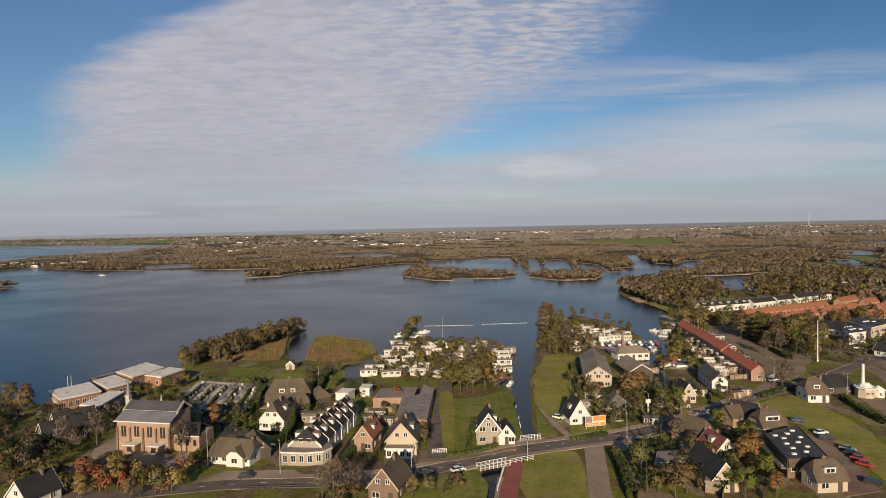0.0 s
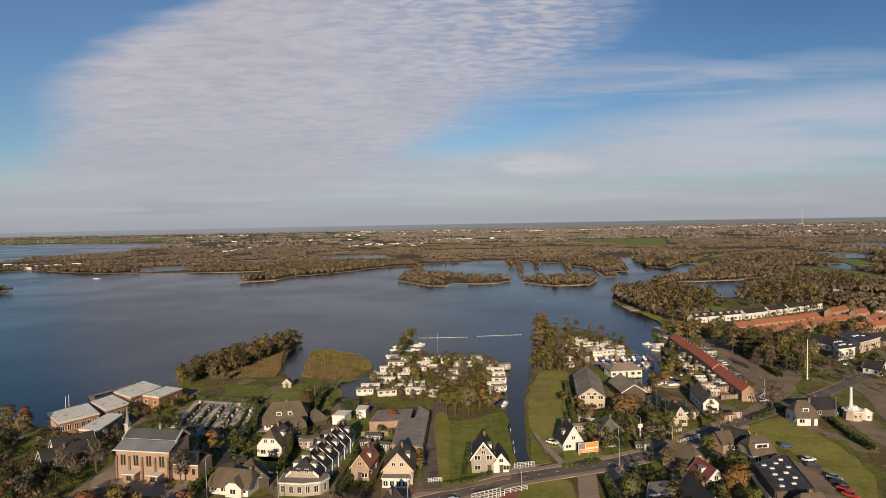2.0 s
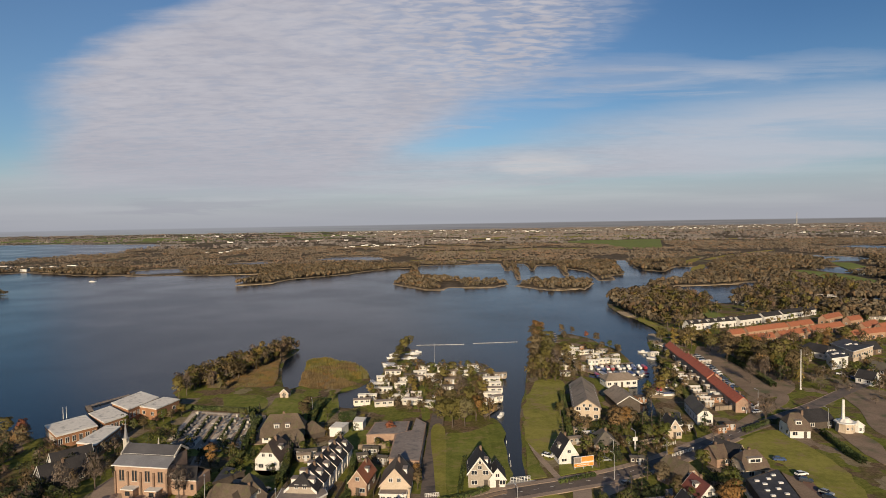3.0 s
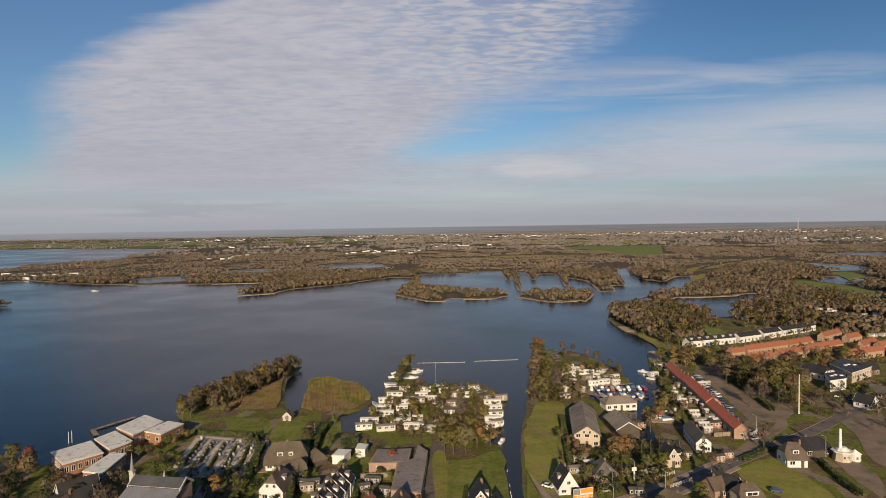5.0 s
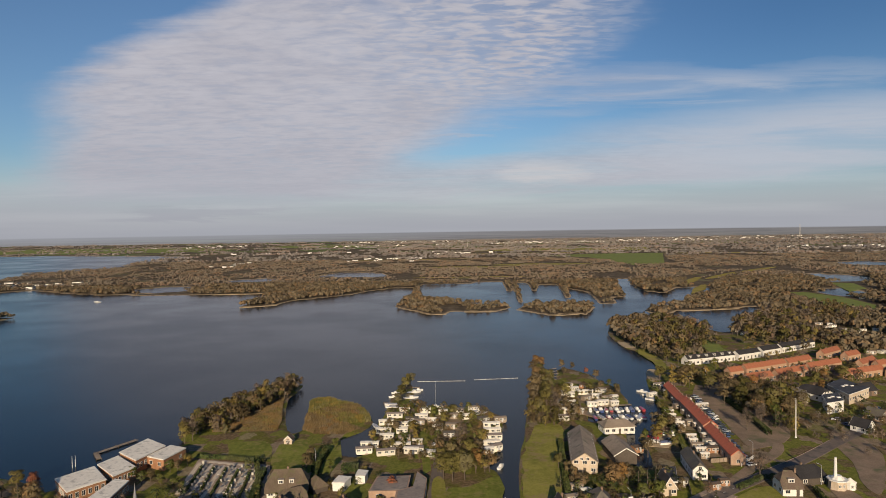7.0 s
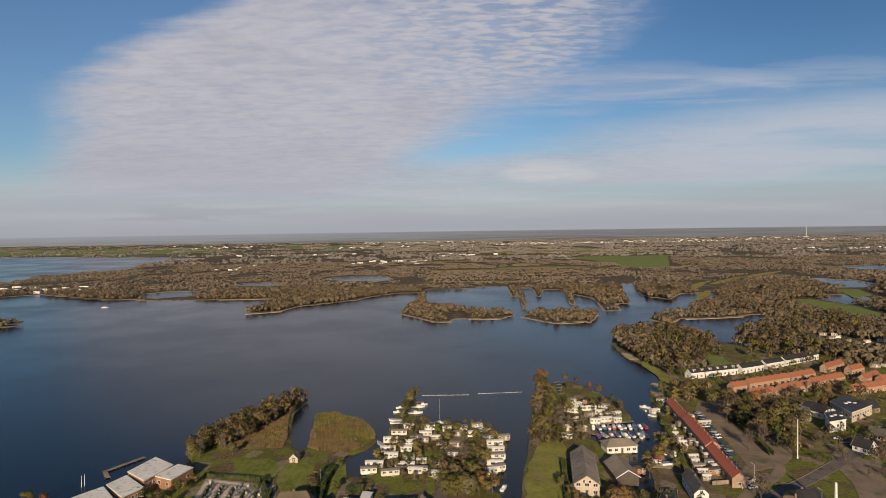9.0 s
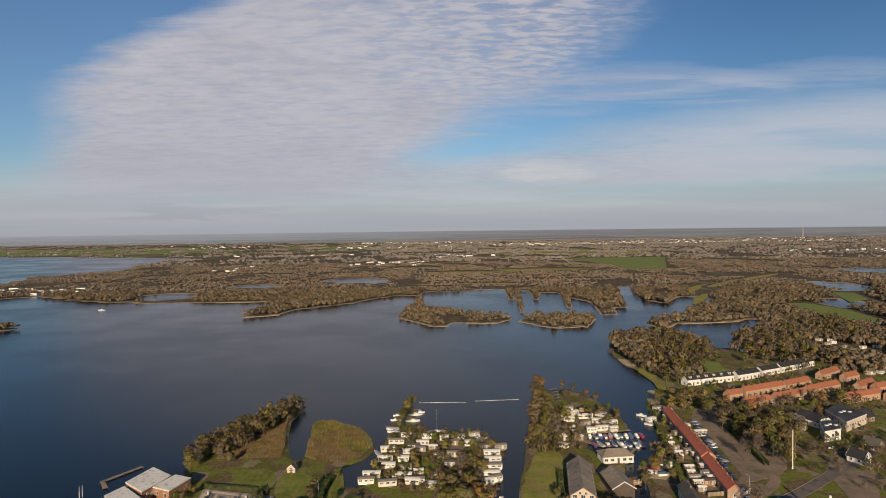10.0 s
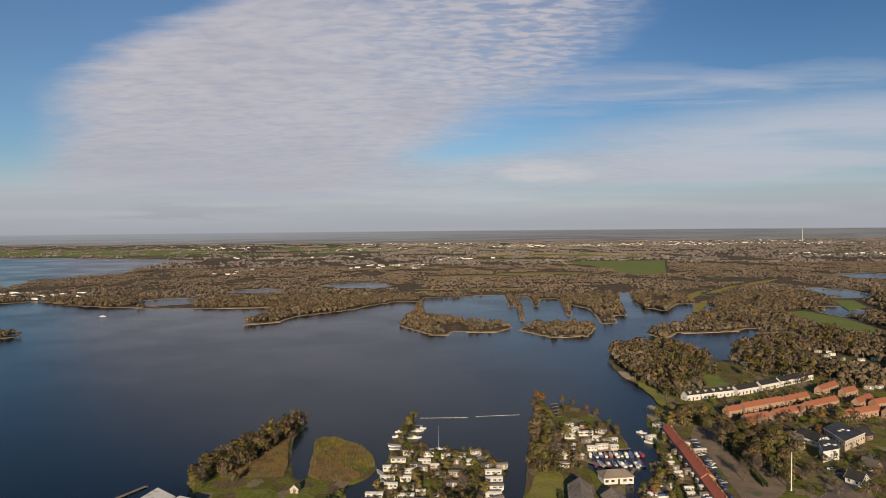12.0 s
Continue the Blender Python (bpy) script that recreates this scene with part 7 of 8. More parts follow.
for x, y, h in ((60, 3060, 26), (150, 3050, 24)):
    mast("chimney_tower", "pale tower among far woods", (x, y), h, 1.6, material=STONE, category="tower")

for at in ((21.8, 186.0), (21.7, 183.4), (22.2, 191.5), (22.7, 203.4), (23.7, 229.8)):
    mast("mooring_post", "white topped mooring post in the canal", at, 1.6, 0.14, material=WHITE, category="post", level=-0.6)
# signs of the shops
for at, turn, w in (((62.2, 192.7), 10, 1.6),):
    ob = thing("sign_board", "white roadside sign on a post", "sign", (*at, LEVEL), turn)
    part("board", boxes((-w / 2, w / 2, -0.05, 0.05, 3.2, 4.4)), WHITE, ob)
    part("post", boxes((-0.25, 0.25, -0.1, 0.1, -0.2, 3.2)), WHITE, ob)

# ---- parked cars ----
DARK, WHITE_CAR, GREY_CAR, RED_CAR, BLUE_CAR = (0.03, 0.035, 0.045), (0.75, 0.75, 0.74), (0.30, 0.31, 0.32), (0.45, 0.04, 0.03), (0.05, 0.09, 0.22)
for colour, words, at, turn in ((DARK, "dark", (-47.9, 148.1), 6), (DARK, "dark blue", (-4.9, 148.1), 15), (WHITE_CAR, "white", (2.6, 149.7), 28), (GREY_CAR, "silver", (101.7, 158.4), -60), (DARK, "dark", (100.8, 155.3), -55), (RED_CAR, "red", (100.1, 151.6), -58), (RED_CAR, "red", (99.1, 148.0), -58), (WHITE_CAR, "white", (102.4, 170.9), 12), (DARK, "dark", (101.1, 166.5), -20), (BLUE_CAR, "blue", (102.1, 181.8), -10), (DARK, "dark", (51.6, 167.1), 20), (GREY_CAR, "silver", (50.4, 184.5), 10), (WHITE_CAR, "white", (50.1, 187.8), 60), (DARK, "dark", (94.2, 137.8), -40),
                                (WHITE_CAR, "white", (33.8, 188.8), -40), (GREY_CAR, "silver", (-48.1, 168.2), 40), (WHITE_CAR, "white", (58.2, 151.6), 20), (RED_CAR, "red", (92.7, 262.5), 10), (RED_CAR, "red", (92.6, 258.6), 10), (DARK, "dark", (15.5, 171.8), 0), (WHITE_CAR, "white", (-1.9, 256.4), 30)):
    car(colour, at, turn, words)
_rng = random.Random(5)
for i in range(26):
    k = i / 25
    c = ((DARK, "dark"), (GREY_CAR, "silver"), (DARK, "dark"), (BLUE_CAR, "blue"), (WHITE_CAR, "white"), (GREY_CAR, "silver"))[_rng.randrange(6)]
    if _rng.random() < 0.8:
        car(c[0], (119.2 + 15.8 * k + _rng.uniform(-0.4, 0.4), 228 + 92 * k), 84 if i % 4 else 20, c[1])
for at in ((184.9, 280.9), (184.6, 273.5), (206.4, 291.7), (211.7, 295.3), (208.1, 288.0), (209.8, 285.7), (216.0, 297.4)):
    c = ((BLUE_CAR, "blue"), (WHITE_CAR, "white"), (DARK, "dark"))[_rng.randrange(3)]
    car(c[0], at, _rng.uniform(0, 180), c[1])

# sheds, caravans and cars behind and along the red terrace
for i in range(36):
    k, col = (i % 18 + 0.5) / 18, i // 18
    x, y = 104.6 + 12.4 * k - 6.8 * col + _rng.uniform(-0.6, 0.6), 233 + 104 * k + _rng.uniform(-0.8, 0.8)
    if i % 7 != 5 and dry([x], [y])[0] > 4 and not (col and k < 0.4):
        chalet((x, y), 3 + _rng.uniform(-4, 4), (4.0, 5.0, 6.0)[i % 3], 2.0, ("shed", "shed", "wood")[i % 3])
for i in range(15):
    k = (i + 0.2) / 15
    c = ((DARK, "dark"), (GREY_CAR, "silver"), (DARK, "dark"), (WHITE_CAR, "white"))[_rng.randrange(4)]
    car(c[0], (126.5 + 12.8 * k * 0.9 + _rng.uniform(-0.5, 0.5), 262 + 66 * k), 10 + _rng.uniform(-6, 6), c[1])
for colour, words, at, turn in ((RED_CAR, "red", (93.4, 260.6), 20), (RED_CAR, "red", (96.4, 265.1), 25), (WHITE_CAR, "white", (99.3, 264.9), 60), (WHITE_CAR, "white", (93.2, 254.7), -20), (DARK, "dark", (98.5, 257.3), 40)):
    car(colour, at, turn, words)
for at, turn, length, cover in (((89.9, 254.9), 30, 6.0, None), ((95.5, 253.1), 10, 5.5, (0.1, 0.12, 0.2)), ((102.7, 264.6), 80, 5.5, None)):
    boat(at, turn, length, (0.76, 0.75, 0.72), cover, "white").matrix_basis.translation.z = LEVEL + 0.25

# ---- the cemetery ----
patch("cemetery_ground", [(-97, 246), (-66, 238), (-58, 206), (-86, 202), (-93, 215)], 0.72, PAVING, "pale gravel ground of the cemetery", "cemetery")
for k in range(6):
    a, b = (-95 + k * 5.2, 242 - k * 1.8), (-92 + k * 5.2, 206 - k * 0.6 + (6 if k < 2 else 0))
    ribbon("path", [a, ((a[0] + b[0]) / 2, (a[1] + b[1]) / 2), b], 1.5, 0.74, PALE_GRAVEL, "pale gravel path between graves", 0.3, 0, "path")
ribbon("path", [(-95, 244), (-84, 240.5), (-67, 236)], 1.7, 0.745, PALE_GRAVEL, "pale gravel path along the graves", 0.3, 0, "path")
for k in range(150):
    u, v = (k % 15) / 14, (k // 15) / 9
    if _rng.random() < 0.34:
        continue
    x, y = -93 + 26 * u + 3.5 * v + _rng.uniform(-0.5, 0.5), 240 - 7 * u - 34 * v + _rng.uniform(-1.0, 1.0)
    key = ("stone", k % 3)
    if key not in KEPT:
        ob = thing("gravestone", ("pale upright gravestone with its grave slab", "dark granite gravestone with a slab", "low pale grave slab")[k % 3], "gravestone", (0, 0, 0), group="graves")
        m = STONE_DARK if k % 3 == 1 else STONE
        if k % 3 < 2:
            part("headstone", boxes((-0.45, 0.45, 0.75, 0.93, 0, 1.05), (-0.33, 0.33, 0.75, 0.93, 1.05, 1.2)), m, ob)
        part("slab", boxes((-0.5, 0.5, -1.05, 0.75, 0, 0.22), (-0.4, 0.4, -0.95, 0.65, 0.22, 0.27)), m, ob)
        KEPT[key] = ob
    else:
        ob = copy_thing(KEPT[key], Matrix())
    ob.matrix_basis = pose(x, y, LEVEL + 0.02, 0, 0, -16 + _rng.uniform(-4, 4))
for k in range(5):
    hedge("low dark hedge between rows of graves", [(-92.5 + k * 5.2, 238 - k * 1.8), (-89.5 + k * 5.2, 209 - k * 0.6 + (5 if k < 2 else 0))], 0.9, 0.6)
for at in ((-44.6, 193.8), (-41.7, 190.2), (-16.9, 186.5), (-21.4, 194.6), (-23.6, 189.1), (-29.4, 193.9), (44.5, 199.9), (48.2, 208.7), (50.3, 204.6), (51.3, 198.2), (61.1, 198.8), (-54.3, 170.3), (-40.5, 193.5), (96.0, 207.4), (100.5, 210.6), (86.1, 211.6), (59.2, 181.9)):
    chalet(at, (at[0] * 7) % 40 - 20, (4.0, 5.0, 6.0)[int(at[1]) % 3], 2.6, ("wood", "dark", "shed", "rust")[int(at[0] + at[1]) % 4])
hedge("clipped green hedge behind the cemetery", [(-98, 247.5), (-84, 245), (-69, 241)], 1.6, 1.0)
hedge("tall hedge beside the cemetery", [(-73, 243), (-66, 222), (-62, 205)], 2.2, 1.6)
hedge("hedge round the villa garden", [(-44.4, 168.9), (-44.6, 179.0), (-47.0, 195.1)], 3.4, 1.8)
hedge("dark hedge along the drive", [(-64.1, 158.6), (-63.1, 169.9)], 2.4, 1.8)
hedge("hedge along the garden boundary", [(-63.2, 180.1), (-61.5, 194.8)], 2.0, 1.5)
hedge("square clipped hedge in the garden", [(-47.2, 228.8), (-45.8, 250.3)], 3.0, 2.0)
hedge("clipped conifer hedge by the channel", [(-36.3, 228.0), (-31.0, 231.6)], 3.0, 2.2)
hedge("garden hedge beside the black house", [(5.5, 164.0), (8.2, 188.8)], 1.2, 1.0)
hedge("front hedge of the gardens", [(-0.2, 158.3), (5.7, 160.4), (13.4, 165.7)], 1.2, 1.0)
hedge("dark hedge on the meadow's edge", [(125.0, 186.9), (125.1, 177.8)], 1.8, 1.4)
hedge("dark hedge round the front gardens", [(-26.5, 153.0), (-24.6, 163.6), (-25.5, 177.9), (-26.2, 193.7)], 1.8, 1.4)
hedge("hedge between the villa gardens", [(-62.8, 199.0), (-65.1, 213.9), (-66.1, 230.2)], 2.2, 1.6)
hedge("dark garden hedge by the thatched villa", [(-46.4, 210.5), (-45.6, 221.0), (-46.7, 236.9)], 2.6, 2.0)
hedge("dark hedge beside the barn", [(51.8, 256.9), (46.6, 221.8), (43.7, 201.2)], 2.2, 1.8)
hedge("garden hedge along the road", [(44.7, 173.8), (38.7, 171.4), (33.5, 169.0)], 1.0, 0.9)
hedge("dark hedge round the bungalow", [(46.3, 142.6), (48.8, 140.6), (53.7, 141.6)], 1.8, 1.4)
hedge("dark hedge along the parking strip", [(144, 262), (148, 290), (150, 318)], 2.2, 2.0)
hedge("hedge along the terrace gardens", [(100, 245), (108, 285), (116, 325)], 1.4, 1.2)
hedge("dark hedge around the mill yard", [(129.3, 205.1), (127.0, 192.6), (125.4, 181.4)], 1.6, 1.4)
hedge("dark hedge along the road by the meadow", [(103.8, 206.9), (115.7, 215.2), (122.1, 216.2)], 1.4, 1.4)
hedge("dark hedge along the track", [(42.2, 156.9), (41.0, 144.5), (39.0, 131.2)], 2.6, 2.0)

# ---- trees ----
TREES_WEST = [("olive", 9, (-110.7, 266.3)), ("bare", 9, (-108.4, 269.1)), ("olive", 8, (-108.7, 278.6)), ("olive", 8, (-151.5, 217.7)), ("red", 8, (-144.1, 215.3)), ("olive", 7, (-94.3, 271.3)), ("red", 8.5, (-83.3, 143.0)), ("red", 6, (-81.4, 144.8)), ("olive", 8, (-91.1, 143.4)), ("yellow", 9, (-75.9, 143.3)), ("olive", 7, (-68.8, 139.4)), ("olive", 7, (-65.9, 140.4)), ("brown", 6, (-69.7, 136.5)), ("yellow", 6, (-81.6, 137.9)), ("orange", 8, (-69.1, 186.5)), ("bare", 9, (-69.8, 164.4)), ("bare", 10, (-103.6, 168.7)), ("bare", 11, (-96.1, 171.7)), ("brown", 9, (-136.9, 203.8)), ("dark", 9, (-140.8, 202.2)), ("dark", 7, (-135.7, 197.8)),
              ("green", 5, (-114.3, 226.0)), ("green", 5, (-108.5, 221.1)), ("brown", 5, (-106.4, 223.9)), ("green", 5, (-100.6, 219.1)), ("green", 5, (-103.0, 232.9)), ("brown", 5, (-100.0, 232.7)), ("olive", 5, (-98.9, 239.2)), ("brown", 6, (-96.3, 182.0)), ("green", 4, (-102.2, 188.5)), ("green", 5, (-102.8, 183.4)), ("dark", 5, (-118.2, 169.5))]
TREES_MID = [("dark", 8, (-45.9, 188.3)), ("dark", 8, (-46.5, 193.9)), ("dark", 7, (-45.4, 183.0)), ("brown", 8, (-49.7, 229.0)), ("brown", 7, (-50.1, 238.9)), ("dark", 6, (-48.0, 253.3)), ("green", 6, (-40.9, 228.3)), ("green", 5, (-43.2, 254.9)), ("yellow", 6, (-28.3, 261.7)), ("red", 6, (-16.2, 210.5)), ("brown", 6, (-5.9, 167.6)), ("orange", 5, (-6.4, 174.4)), ("bare", 9, (-25.0, 136.2)), ("bare", 8, (-22.2, 137.8)), ("bare", 8, (-27.3, 135.2)), ("bare", 7, (-20.3, 139.5)),
             ("dark", 4, (-21.8, 159.5)), ("dark", 5, (-19.0, 154.0)), ("red", 5, (-14.8, 135.2)), ("yellow", 5, (-7.7, 136.0)), ("olive", 4, (-4.1, 138.2)), ("green", 4, (-15.9, 196.0)), ("olive", 4, (-19.7, 199.2)), ("green", 4, (-43.7, 197.8)), ("green", 5, (-72.5, 230.7)), ("dark", 5, (-69.0, 240.4))]
TREES_PARK = [("olive", 10, (1.8, 220.6)), ("olive", 11, (5.1, 218.9)), ("olive", 11, (9.7, 220.0)), ("orange", 10, (14.1, 225.8)), ("olive", 9, (12.3, 237.5)), ("olive", 9, (5.0, 236.3)), ("olive", 8, (1.3, 233.2)), ("brown", 8, (16.1, 242.5)), ("olive", 8, (18.8, 254.6)), ("olive", 7, (3.1, 283.7)), ("green", 6, (-2.0, 297.1)), ("olive", 6, (7.4, 298.8)), ("olive", 6, (10.9, 285.5)), ("green", 5, (13.9, 271.0)), ("brown", 6, (0.5, 272.2)), ("yellow", 5, (25.2, 287.9)), ("olive", 6, (-11.3, 273.2)), ("yellow", 6, (-9.5, 262.1)),
              ("olive", 8, (-19.4, 331.8)), ("olive", 9, (-17.8, 349.1)), ("olive", 8, (-15.8, 360.3)), ("olive", 7, (-20.7, 319.1)), ("brown", 6, (-18.7, 273.9)), ("bare", 9, (10.3, 260.4)), ("olive", 6, (16.2, 288.7)), ("olive", 5, (-19.0, 252.9)), ("green", 5, (-14.1, 260.5))]
TREES_POINT = [("orange", 10, (64, 399)), ("orange", 9, (67, 396)), ("brown", 9, (60, 385)), ("olive", 10, (62, 372)), ("brown", 11, (58, 360)), ("olive", 11, (64, 352)), ("brown", 11, (55, 345)), ("olive", 11, (60, 335)), ("brown", 12, (52, 330)), ("olive", 11, (57, 322)), ("brown", 11, (50, 316)), ("olive", 11, (55, 308)), ("brown", 10, (62, 316)), ("bare", 11, (58, 300)), ("brown", 9, (64, 300)), ("olive", 9, (50, 300)), ("brown", 8, (66, 290)), ("olive", 8, (69, 330)),
               ("brown", 7, (80, 396)), ("brown", 6, (86, 392)), ("red", 5, (92, 380)), ("brown", 6, (95, 368)), ("green", 5, (98, 350)), ("olive", 5, (99, 338)), ("brown", 6, (97, 330)), ("olive", 5, (84, 340)), ("brown", 5, (92, 345)), ("brown", 6, (78, 378)), ("green", 5, (70, 345))]
TREES_EAST = [("orange", 9, (64.7, 211.7)), ("brown", 9, (61.3, 210.6)), ("brown", 8, (67.4, 212.9)), ("dark", 9, (68.5, 204.6)), ("dark", 10, (71.7, 204.4)), ("dark", 9, (75.2, 206.8)), ("green", 7, (68.1, 198.3)), ("green", 6, (75.0, 202.2)), ("dark", 8, (63.7, 188.0)), ("yellow", 4, (70.5, 184.9)), ("brown", 7, (48.5, 214.3)), ("brown", 6, (47.8, 221.7)), ("olive", 6, (45.9, 229.8)), ("dark", 6, (43.0, 211.2)), ("brown", 8, (83.5, 239.8)), ("olive", 9, (91.7, 253.4)), ("olive", 9, (98.5, 265.6)), ("brown", 8, (98.3, 274.8)), ("green", 7, (107.6, 286.4)), ("brown", 7, (104.5, 271.9)), ("olive", 6, (108.9, 297.0)),
              ("brown", 6, (105.7, 262.7)), ("olive", 6, (97.6, 248.0)), ("green", 5, (89.0, 258.8)), ("yellow", 6, (84.5, 249.1)), ("brown", 6, (50.4, 209.9))]
TREES_WILLOW = [("olive", 13, (150, 300)), ("brown", 13, (158, 306)), ("brown", 14, (164, 298)), ("olive", 14, (157, 290)), ("brown", 13, (150, 285)), ("brown", 12, (165, 284)), ("olive", 13, (172, 306)), ("brown", 12, (154, 318)), ("brown", 11, (147, 312)), ("olive", 12, (162, 322)), ("bare", 11, (147, 275)), ("dark", 10, (152, 272)), ("brown", 11, (170, 318)), ("brown", 11, (176, 294)), ("bare", 10, (116.5, 216.6)), ("bare", 10, (138, 270)), ("brown", 10, (160, 340)), ("orange", 9, (175, 338)), ("olive", 9, (150, 338)), ("yellow", 10, (133, 345)), ("brown", 10, (140, 352)), ("olive", 10, (130, 358)), ("brown", 10, (146, 360)), ("olive", 10, (152, 368)),
                ("brown", 9, (200, 345)), ("olive", 9, (212, 342)), ("orange", 9, (222, 350)), ("olive", 9, (236, 356)), ("brown", 10, (246, 362)), ("orange", 9, (205, 325))]
TREES_SOUTH = [("dark", 7, (50.7, 160.4)), ("dark", 8, (52.9, 158.3)), ("green", 8, (45.4, 145.9)), ("dark", 8, (43.5, 136.0)), ("brown", 7, (60.8, 166.1)), ("dark", 7, (58.6, 170.7)), ("brown", 8, (48.6, 132.9)), ("orange", 7, (52.0, 135.6)), ("dark", 10, (75.7, 161.0)), ("green", 9, (75.9, 157.0)), ("orange", 9, (73.1, 149.7)), ("orange", 8, (70.6, 148.1)), ("dark", 8, (70.6, 140.8)), ("green", 8, (70.6, 138.3)), ("green", 6, (62.0, 135.2)), ("dark", 6, (65.3, 141.7)), ("olive", 5, (66.9, 146.6)), ("green", 7, (63.1, 132.3)), ("orange", 6, (70.1, 132.5)), ("dark", 5, (67.3, 153.7)), ("dark", 6, (83.0, 171.6)), ("brown", 6, (62.8, 159.7)), ("olive", 5, (46.0, 135.9)), ("yellow", 5, (46.3, 138.9)), ("dark", 7, (44.5, 149.4)), ("green", 6, (76.7, 176.8)), ("dark", 5, (91.6, 196.7)), ("bare", 6, (90.9, 201.2))]
for rows in (TREES_WEST, TREES_MID, TREES_PARK, TREES_POINT, TREES_EAST, TREES_WILLOW, TREES_SOUTH):
    for i, (kind, h, at) in enumerate(rows):
        tree(kind, h, at, i)
# the wooded peninsula, garden shrubs and groves
SPOTS = {}


def scatter(poly, n, kinds, lo, hi):
    """Collects small trees and shrubs over a piece of land."""
    p = np.array(poly)
    a, b = p.min(0), p.max(0)
    rng = np.random.default_rng(int(abs(p.sum())) + n)
    x, y = rng.uniform(a[0], b[0], n), rng.uniform(a[1], b[1], n)
    keep = (signed(poly, x, y) < 0) & (dry(x, y) > 1.2) & ~inside_any([CAMP_GROUND], x, y)
    for px, py in zip(x[keep], y[keep]):
        SPOTS.setdefault(kinds[rng.integers(len(kinds))], []).append((px, py, rng.uniform(lo, hi)))


scatter([(-118, 274), (-119, 293), (-111, 311), (-98, 346), (-91, 369), (-80, 367), (-80, 350), (-82, 338), (-88, 318), (-99, 282)], 520, ("brown", "olive", "brown", "olive", "bare"), 4.5, 9.0)
scatter([(-28, 250), (-25, 310), (-12, 318), (25, 312), (29, 290), (20, 250), (-5, 235)], 240, ("brown", "olive", "green", "brown"), 1.8, 4.6)
scatter([(50, 280), (60, 330), (72, 360), (95, 345), (95, 316), (72, 312), (68, 282)], 170, ("brown", "olive", "green", "brown"), 1.8, 4.6)
scatter([(52, 300), (60, 340), (66, 375), (62, 400), (58, 385), (47, 318), (44, 300)], 60, ("brown", "olive"), 4, 9)
scatter([(100, 245), (122, 325), (128, 380), (118, 345), (110, 300), (95, 262)], 150, ("brown", "olive", "green", "dark"), 2.0, 5.0)
scatter([(150, 345), (270, 420), (330, 500), (300, 520), (180, 410), (150, 400)], 140, ("brown", "olive", "yellow", "green"), 3, 8)
scatter([(160, 370), (300, 430), (280, 340), (180, 330)], 160, ("brown", "olive", "green"), 2.0, 4.5)
scatter([(148, 455), (150, 500), (170, 580), (225, 596), (236, 548), (215, 470), (178, 440), (160, 405), (152, 410), (170, 440)], 420, ("brown", "olive", "brown", "olive", "bare"), 6, 11)
scatter([(225, 470), (250, 525), (300, 600), (400, 690), (440, 640), (330, 480), (270, 435)], 700, ("brown", "olive", "brown", "olive", "bare"), 6, 11)
scatter([(150, 225), (180, 262), (225, 235), (190, 195)], 70, ("brown", "dark", "green", "bare"), 2, 6)
scatter([(178, 290), (215, 320), (225, 290), (190, 265)], 50, ("brown", "dark", "green", "bare"), 2, 6)
scatter([(135, 335), (160, 345), (165, 375), (140, 372)], 40, ("yellow", "olive", "brown"), 5, 9)
scatter([(165, 335), (240, 362), (245, 350), (175, 322)], 50, ("orange", "olive", "brown"), 3, 8)
scatter([(180, 260), (330, 380), (330, 300), (220, 230)], 190, ("brown", "olive", "dark", "bare", "orange"), 2.5, 7)
scatter([(155, 262), (185, 300), (182, 330), (160, 335), (148, 300)], 90, ("brown", "olive", "green"), 5, 10)
scatter([(45, 136), (52, 165), (62, 160), (90, 180), (75, 165), (72, 130)], 270, ("dark", "dark", "green", "brown"), 2.0, 5)
scatter([(-150, 145), (-95, 150), (-100, 200), (-135, 212), (-160, 215)], 200, ("dark", "brown", "bare", "dark"), 2.5, 6)
scatter([(-150, 125), (-98, 125), (-96, 150), (-100, 175), (-150, 200)], 130, ("dark", "bare", "brown", "bare"), 2.5, 6)
scatter([(-70, 184), (-60, 172), (-44, 176), (-44, 200), (-60, 215)], 50, ("dark", "green"), 1.5, 4)
scatter([(-95, 140), (-60, 140), (-62, 152), (-92, 156)], 34, ("yellow", "olive", "red", "brown"), 2.5, 6)
scatter([(-62, 178), (-64, 235), (-30, 240), (-10, 200), (-20, 175), (-42, 200)], 130, ("green", "olive", "dark"), 1.2, 3.5)
scatter([(-100, 205), (-66, 180), (-60, 200), (-66, 222), (-72, 200), (-96, 222)], 90, ("dark", "green", "brown"), 2.0, 5.0)
scatter([(44, 176), (48, 215), (75, 225), (100, 215), (70, 190)], 240, ("green", "dark", "brown"), 1.5, 5)
scatter([(-30, 130), (5, 136), (4, 145), (-28, 141)], 60, ("bare", "olive", "brown"), 1.5, 4)
scatter([(20, 225), (22, 236), (0, 250), (0, 232), (14, 224)], 30, ("olive", "brown"), 5, 9)
scatter([(40.0, 280.3), (44.2, 304.2), (55.8, 313.7), (63.6, 308.9), (57.5, 279.1)], 70, ("brown", "olive", "olive"), 2.5, 6.5)
scatter([(150, 236), (250, 310), (260, 270), (190, 215)], 60, ("bare", "brown", "dark"), 3, 7)
scatter([(168.2, 343.2), (249.3, 378.9), (243.2, 363.8), (165.4, 330.7)], 60, ("brown", "bare", "olive"), 4, 8)
scatter([(159.8, 382.6), (264.4, 427.9), (253.9, 410.5), (159.2, 368.3)], 90, ("brown", "olive", "dark", "bare"), 2.5, 5.5)
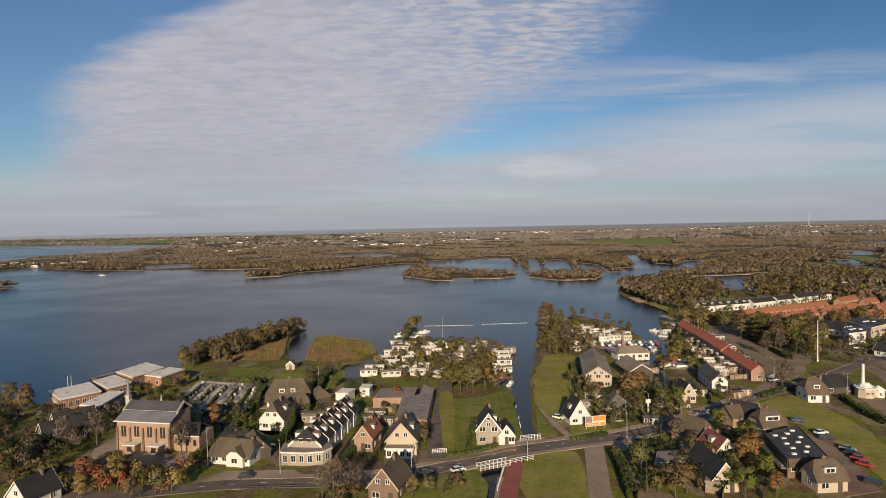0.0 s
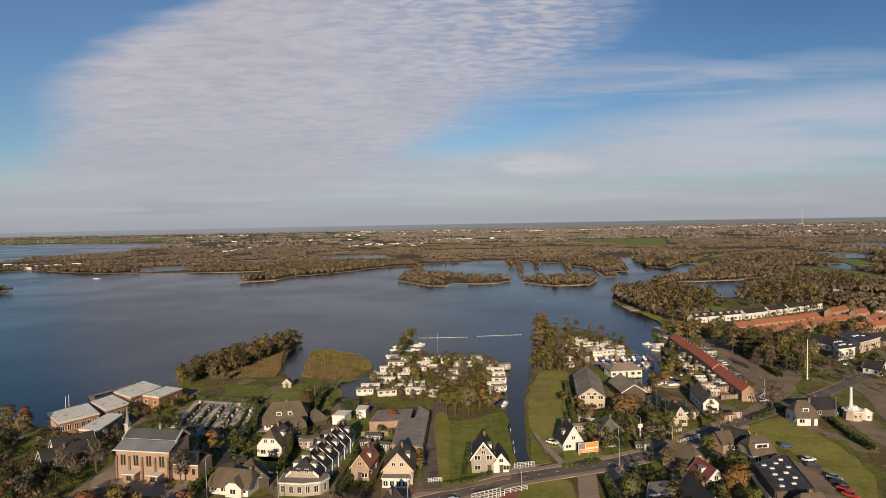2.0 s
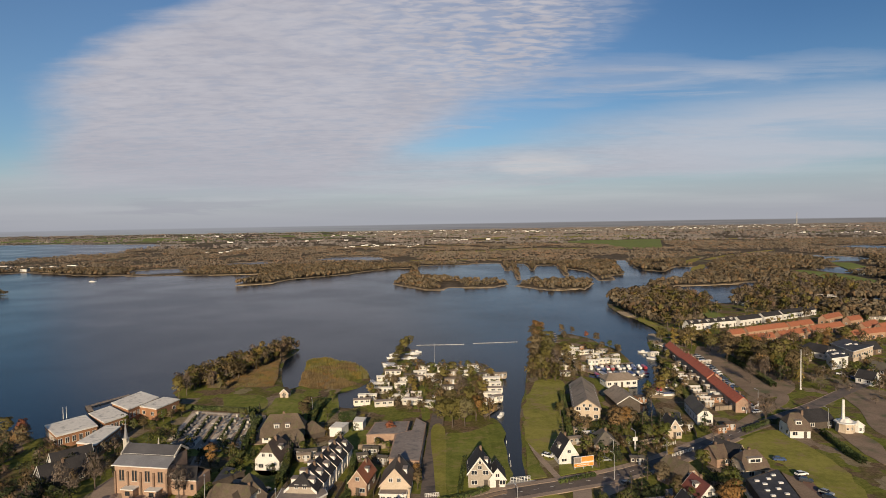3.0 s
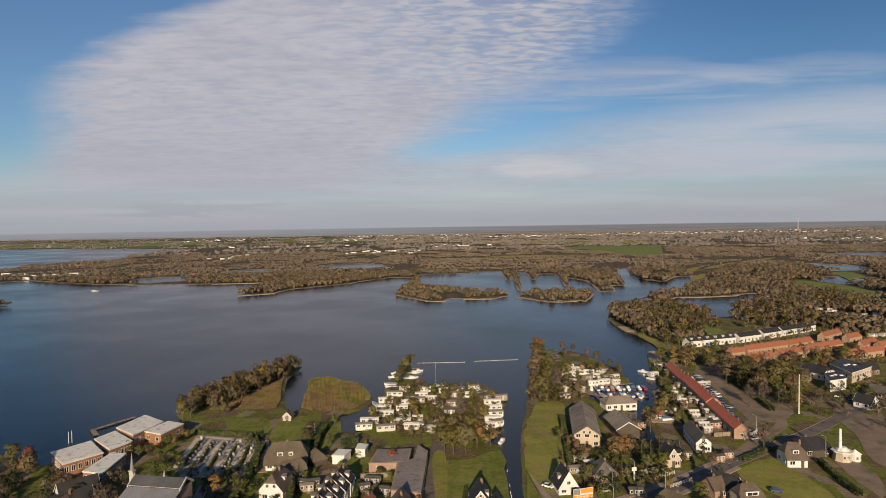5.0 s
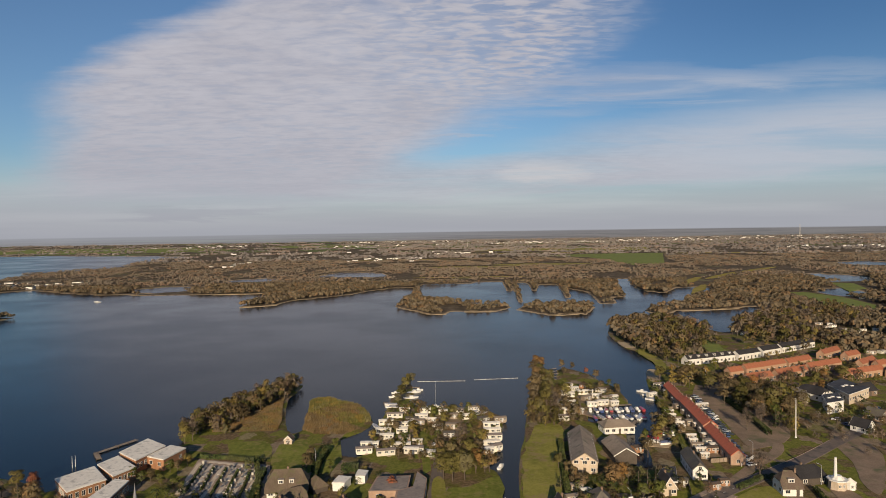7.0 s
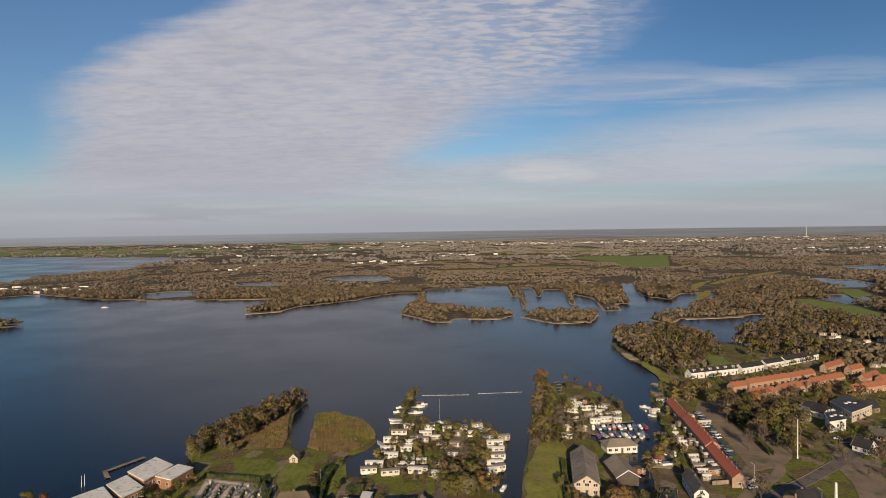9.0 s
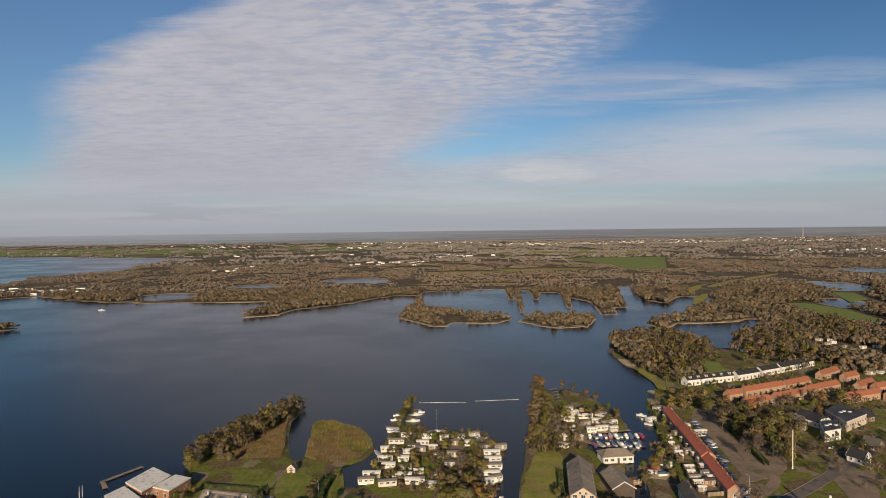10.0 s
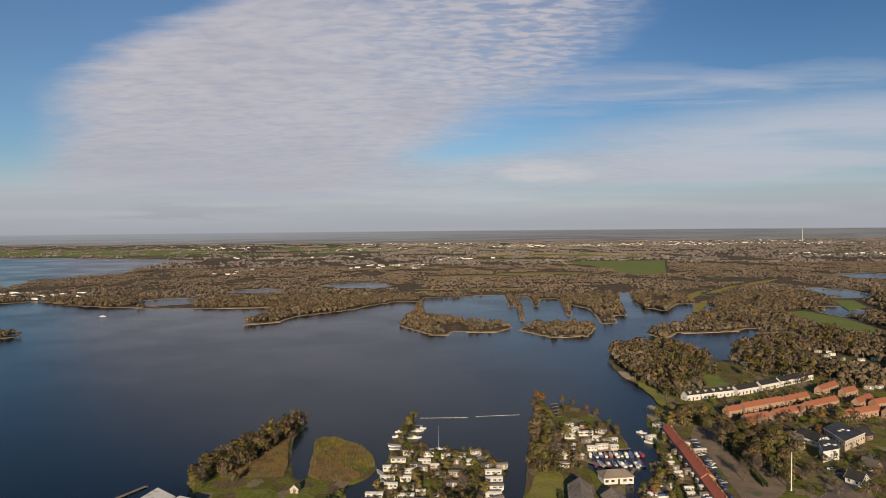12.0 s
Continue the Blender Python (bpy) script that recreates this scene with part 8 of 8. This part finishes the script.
scatter([(167.3, 287.6), (193.0, 281.2), (227.2, 303.2), (190.5, 252.8), (156.5, 247.8)], 70, ("bare", "brown", "dark"), 2, 5.5)
GROVE_WORDS = {"brown": "brown autumn shrubs and small trees", "olive": "olive green shrubs and small trees", "green": "green garden shrubs and bushes", "yellow": "yellowing shrubs and small trees", "dark": "dark evergreen garden shrubs", "bare": "bare twiggy shrubs and saplings", "orange": "orange-brown garden shrubs", "red": "reddish garden shrubs"}
for i, kind in enumerate(sorted(SPOTS)):
    grove(kind + "_shrubbery", GROVE_WORDS[kind], "shrubs", FOLIAGE[kind], SPOTS[kind], seed=20 + i, upright={"brown": 0.22, "bare": 0.9, "olive": 0.12}.get(kind, 0.0), leaves=22 if kind in ("brown", "bare", "olive") else 20)


# ---- far villages ----
def far_village():
    """Pale house blocks and roofs far out, joined."""
    rng = np.random.default_rng(9)
    walls, roofs = bmesh.new(), bmesh.new()
    zones = ((300, 1000, 3600, 4100, 90), (1000, 2600, 3700, 4200, 170), (-600, 300, 4200, 4700, 60), (1500, 3000, 4400, 4800, 60), (-1900, -1100, 3600, 4300, 22), (-700, 100, 3300, 3700, 22), (-900, -300, 2500, 2600, 10), (-260, -40, 1780, 1980, 16), (-20, 220, 2250, 2450, 16), (-860, -640, 1060, 1180, 22), (-600, -500, 1600, 1800, 8), (1350, 1900, 2300, 2600, 24))
    for x0, x1, y0, y1, n in zones:
        for _ in range(n):
            x, y = rng.uniform(x0, x1), rng.uniform(y0, y1)
            if dry(np.array([x]), np.array([y]))[0] < 3:
                continue
            w, d, h = rng.uniform(8, 18), rng.uniform(7, 10), rng.uniform(3.5, 6.5) * (1 if y > 1500 else 0.8)
            box(walls, x - w / 2, x + w / 2, y, y + d, 0.3, h)
            for k in (-1, 1):
                c = [(x - w / 2 - 0.4, y + d / 2 + k * (d / 2 + 0.4), h - 0.1), (x + w / 2 + 0.4, y + d / 2 + k * (d / 2 + 0.4), h - 0.1), (x + w / 2 + 0.4, y + d / 2, h + 2.4), (x - w / 2 - 0.4, y + d / 2, h + 2.4)]
                v = [roofs.verts.new(q) for q in (c if k < 0 else c[::-1])]
                roofs.faces.new(v)
    bmesh.ops.solidify(roofs, geom=list(roofs.faces), thickness=0.25)
    tagged(part("far_village", walls, WHITE), "pale house fronts of distant villages", "village", kind="stuff")
    tagged(part("far_village_roofs", roofs, T_GREY), "grey and brown roofs of distant villages", "village roofs", kind="stuff")


far_village()
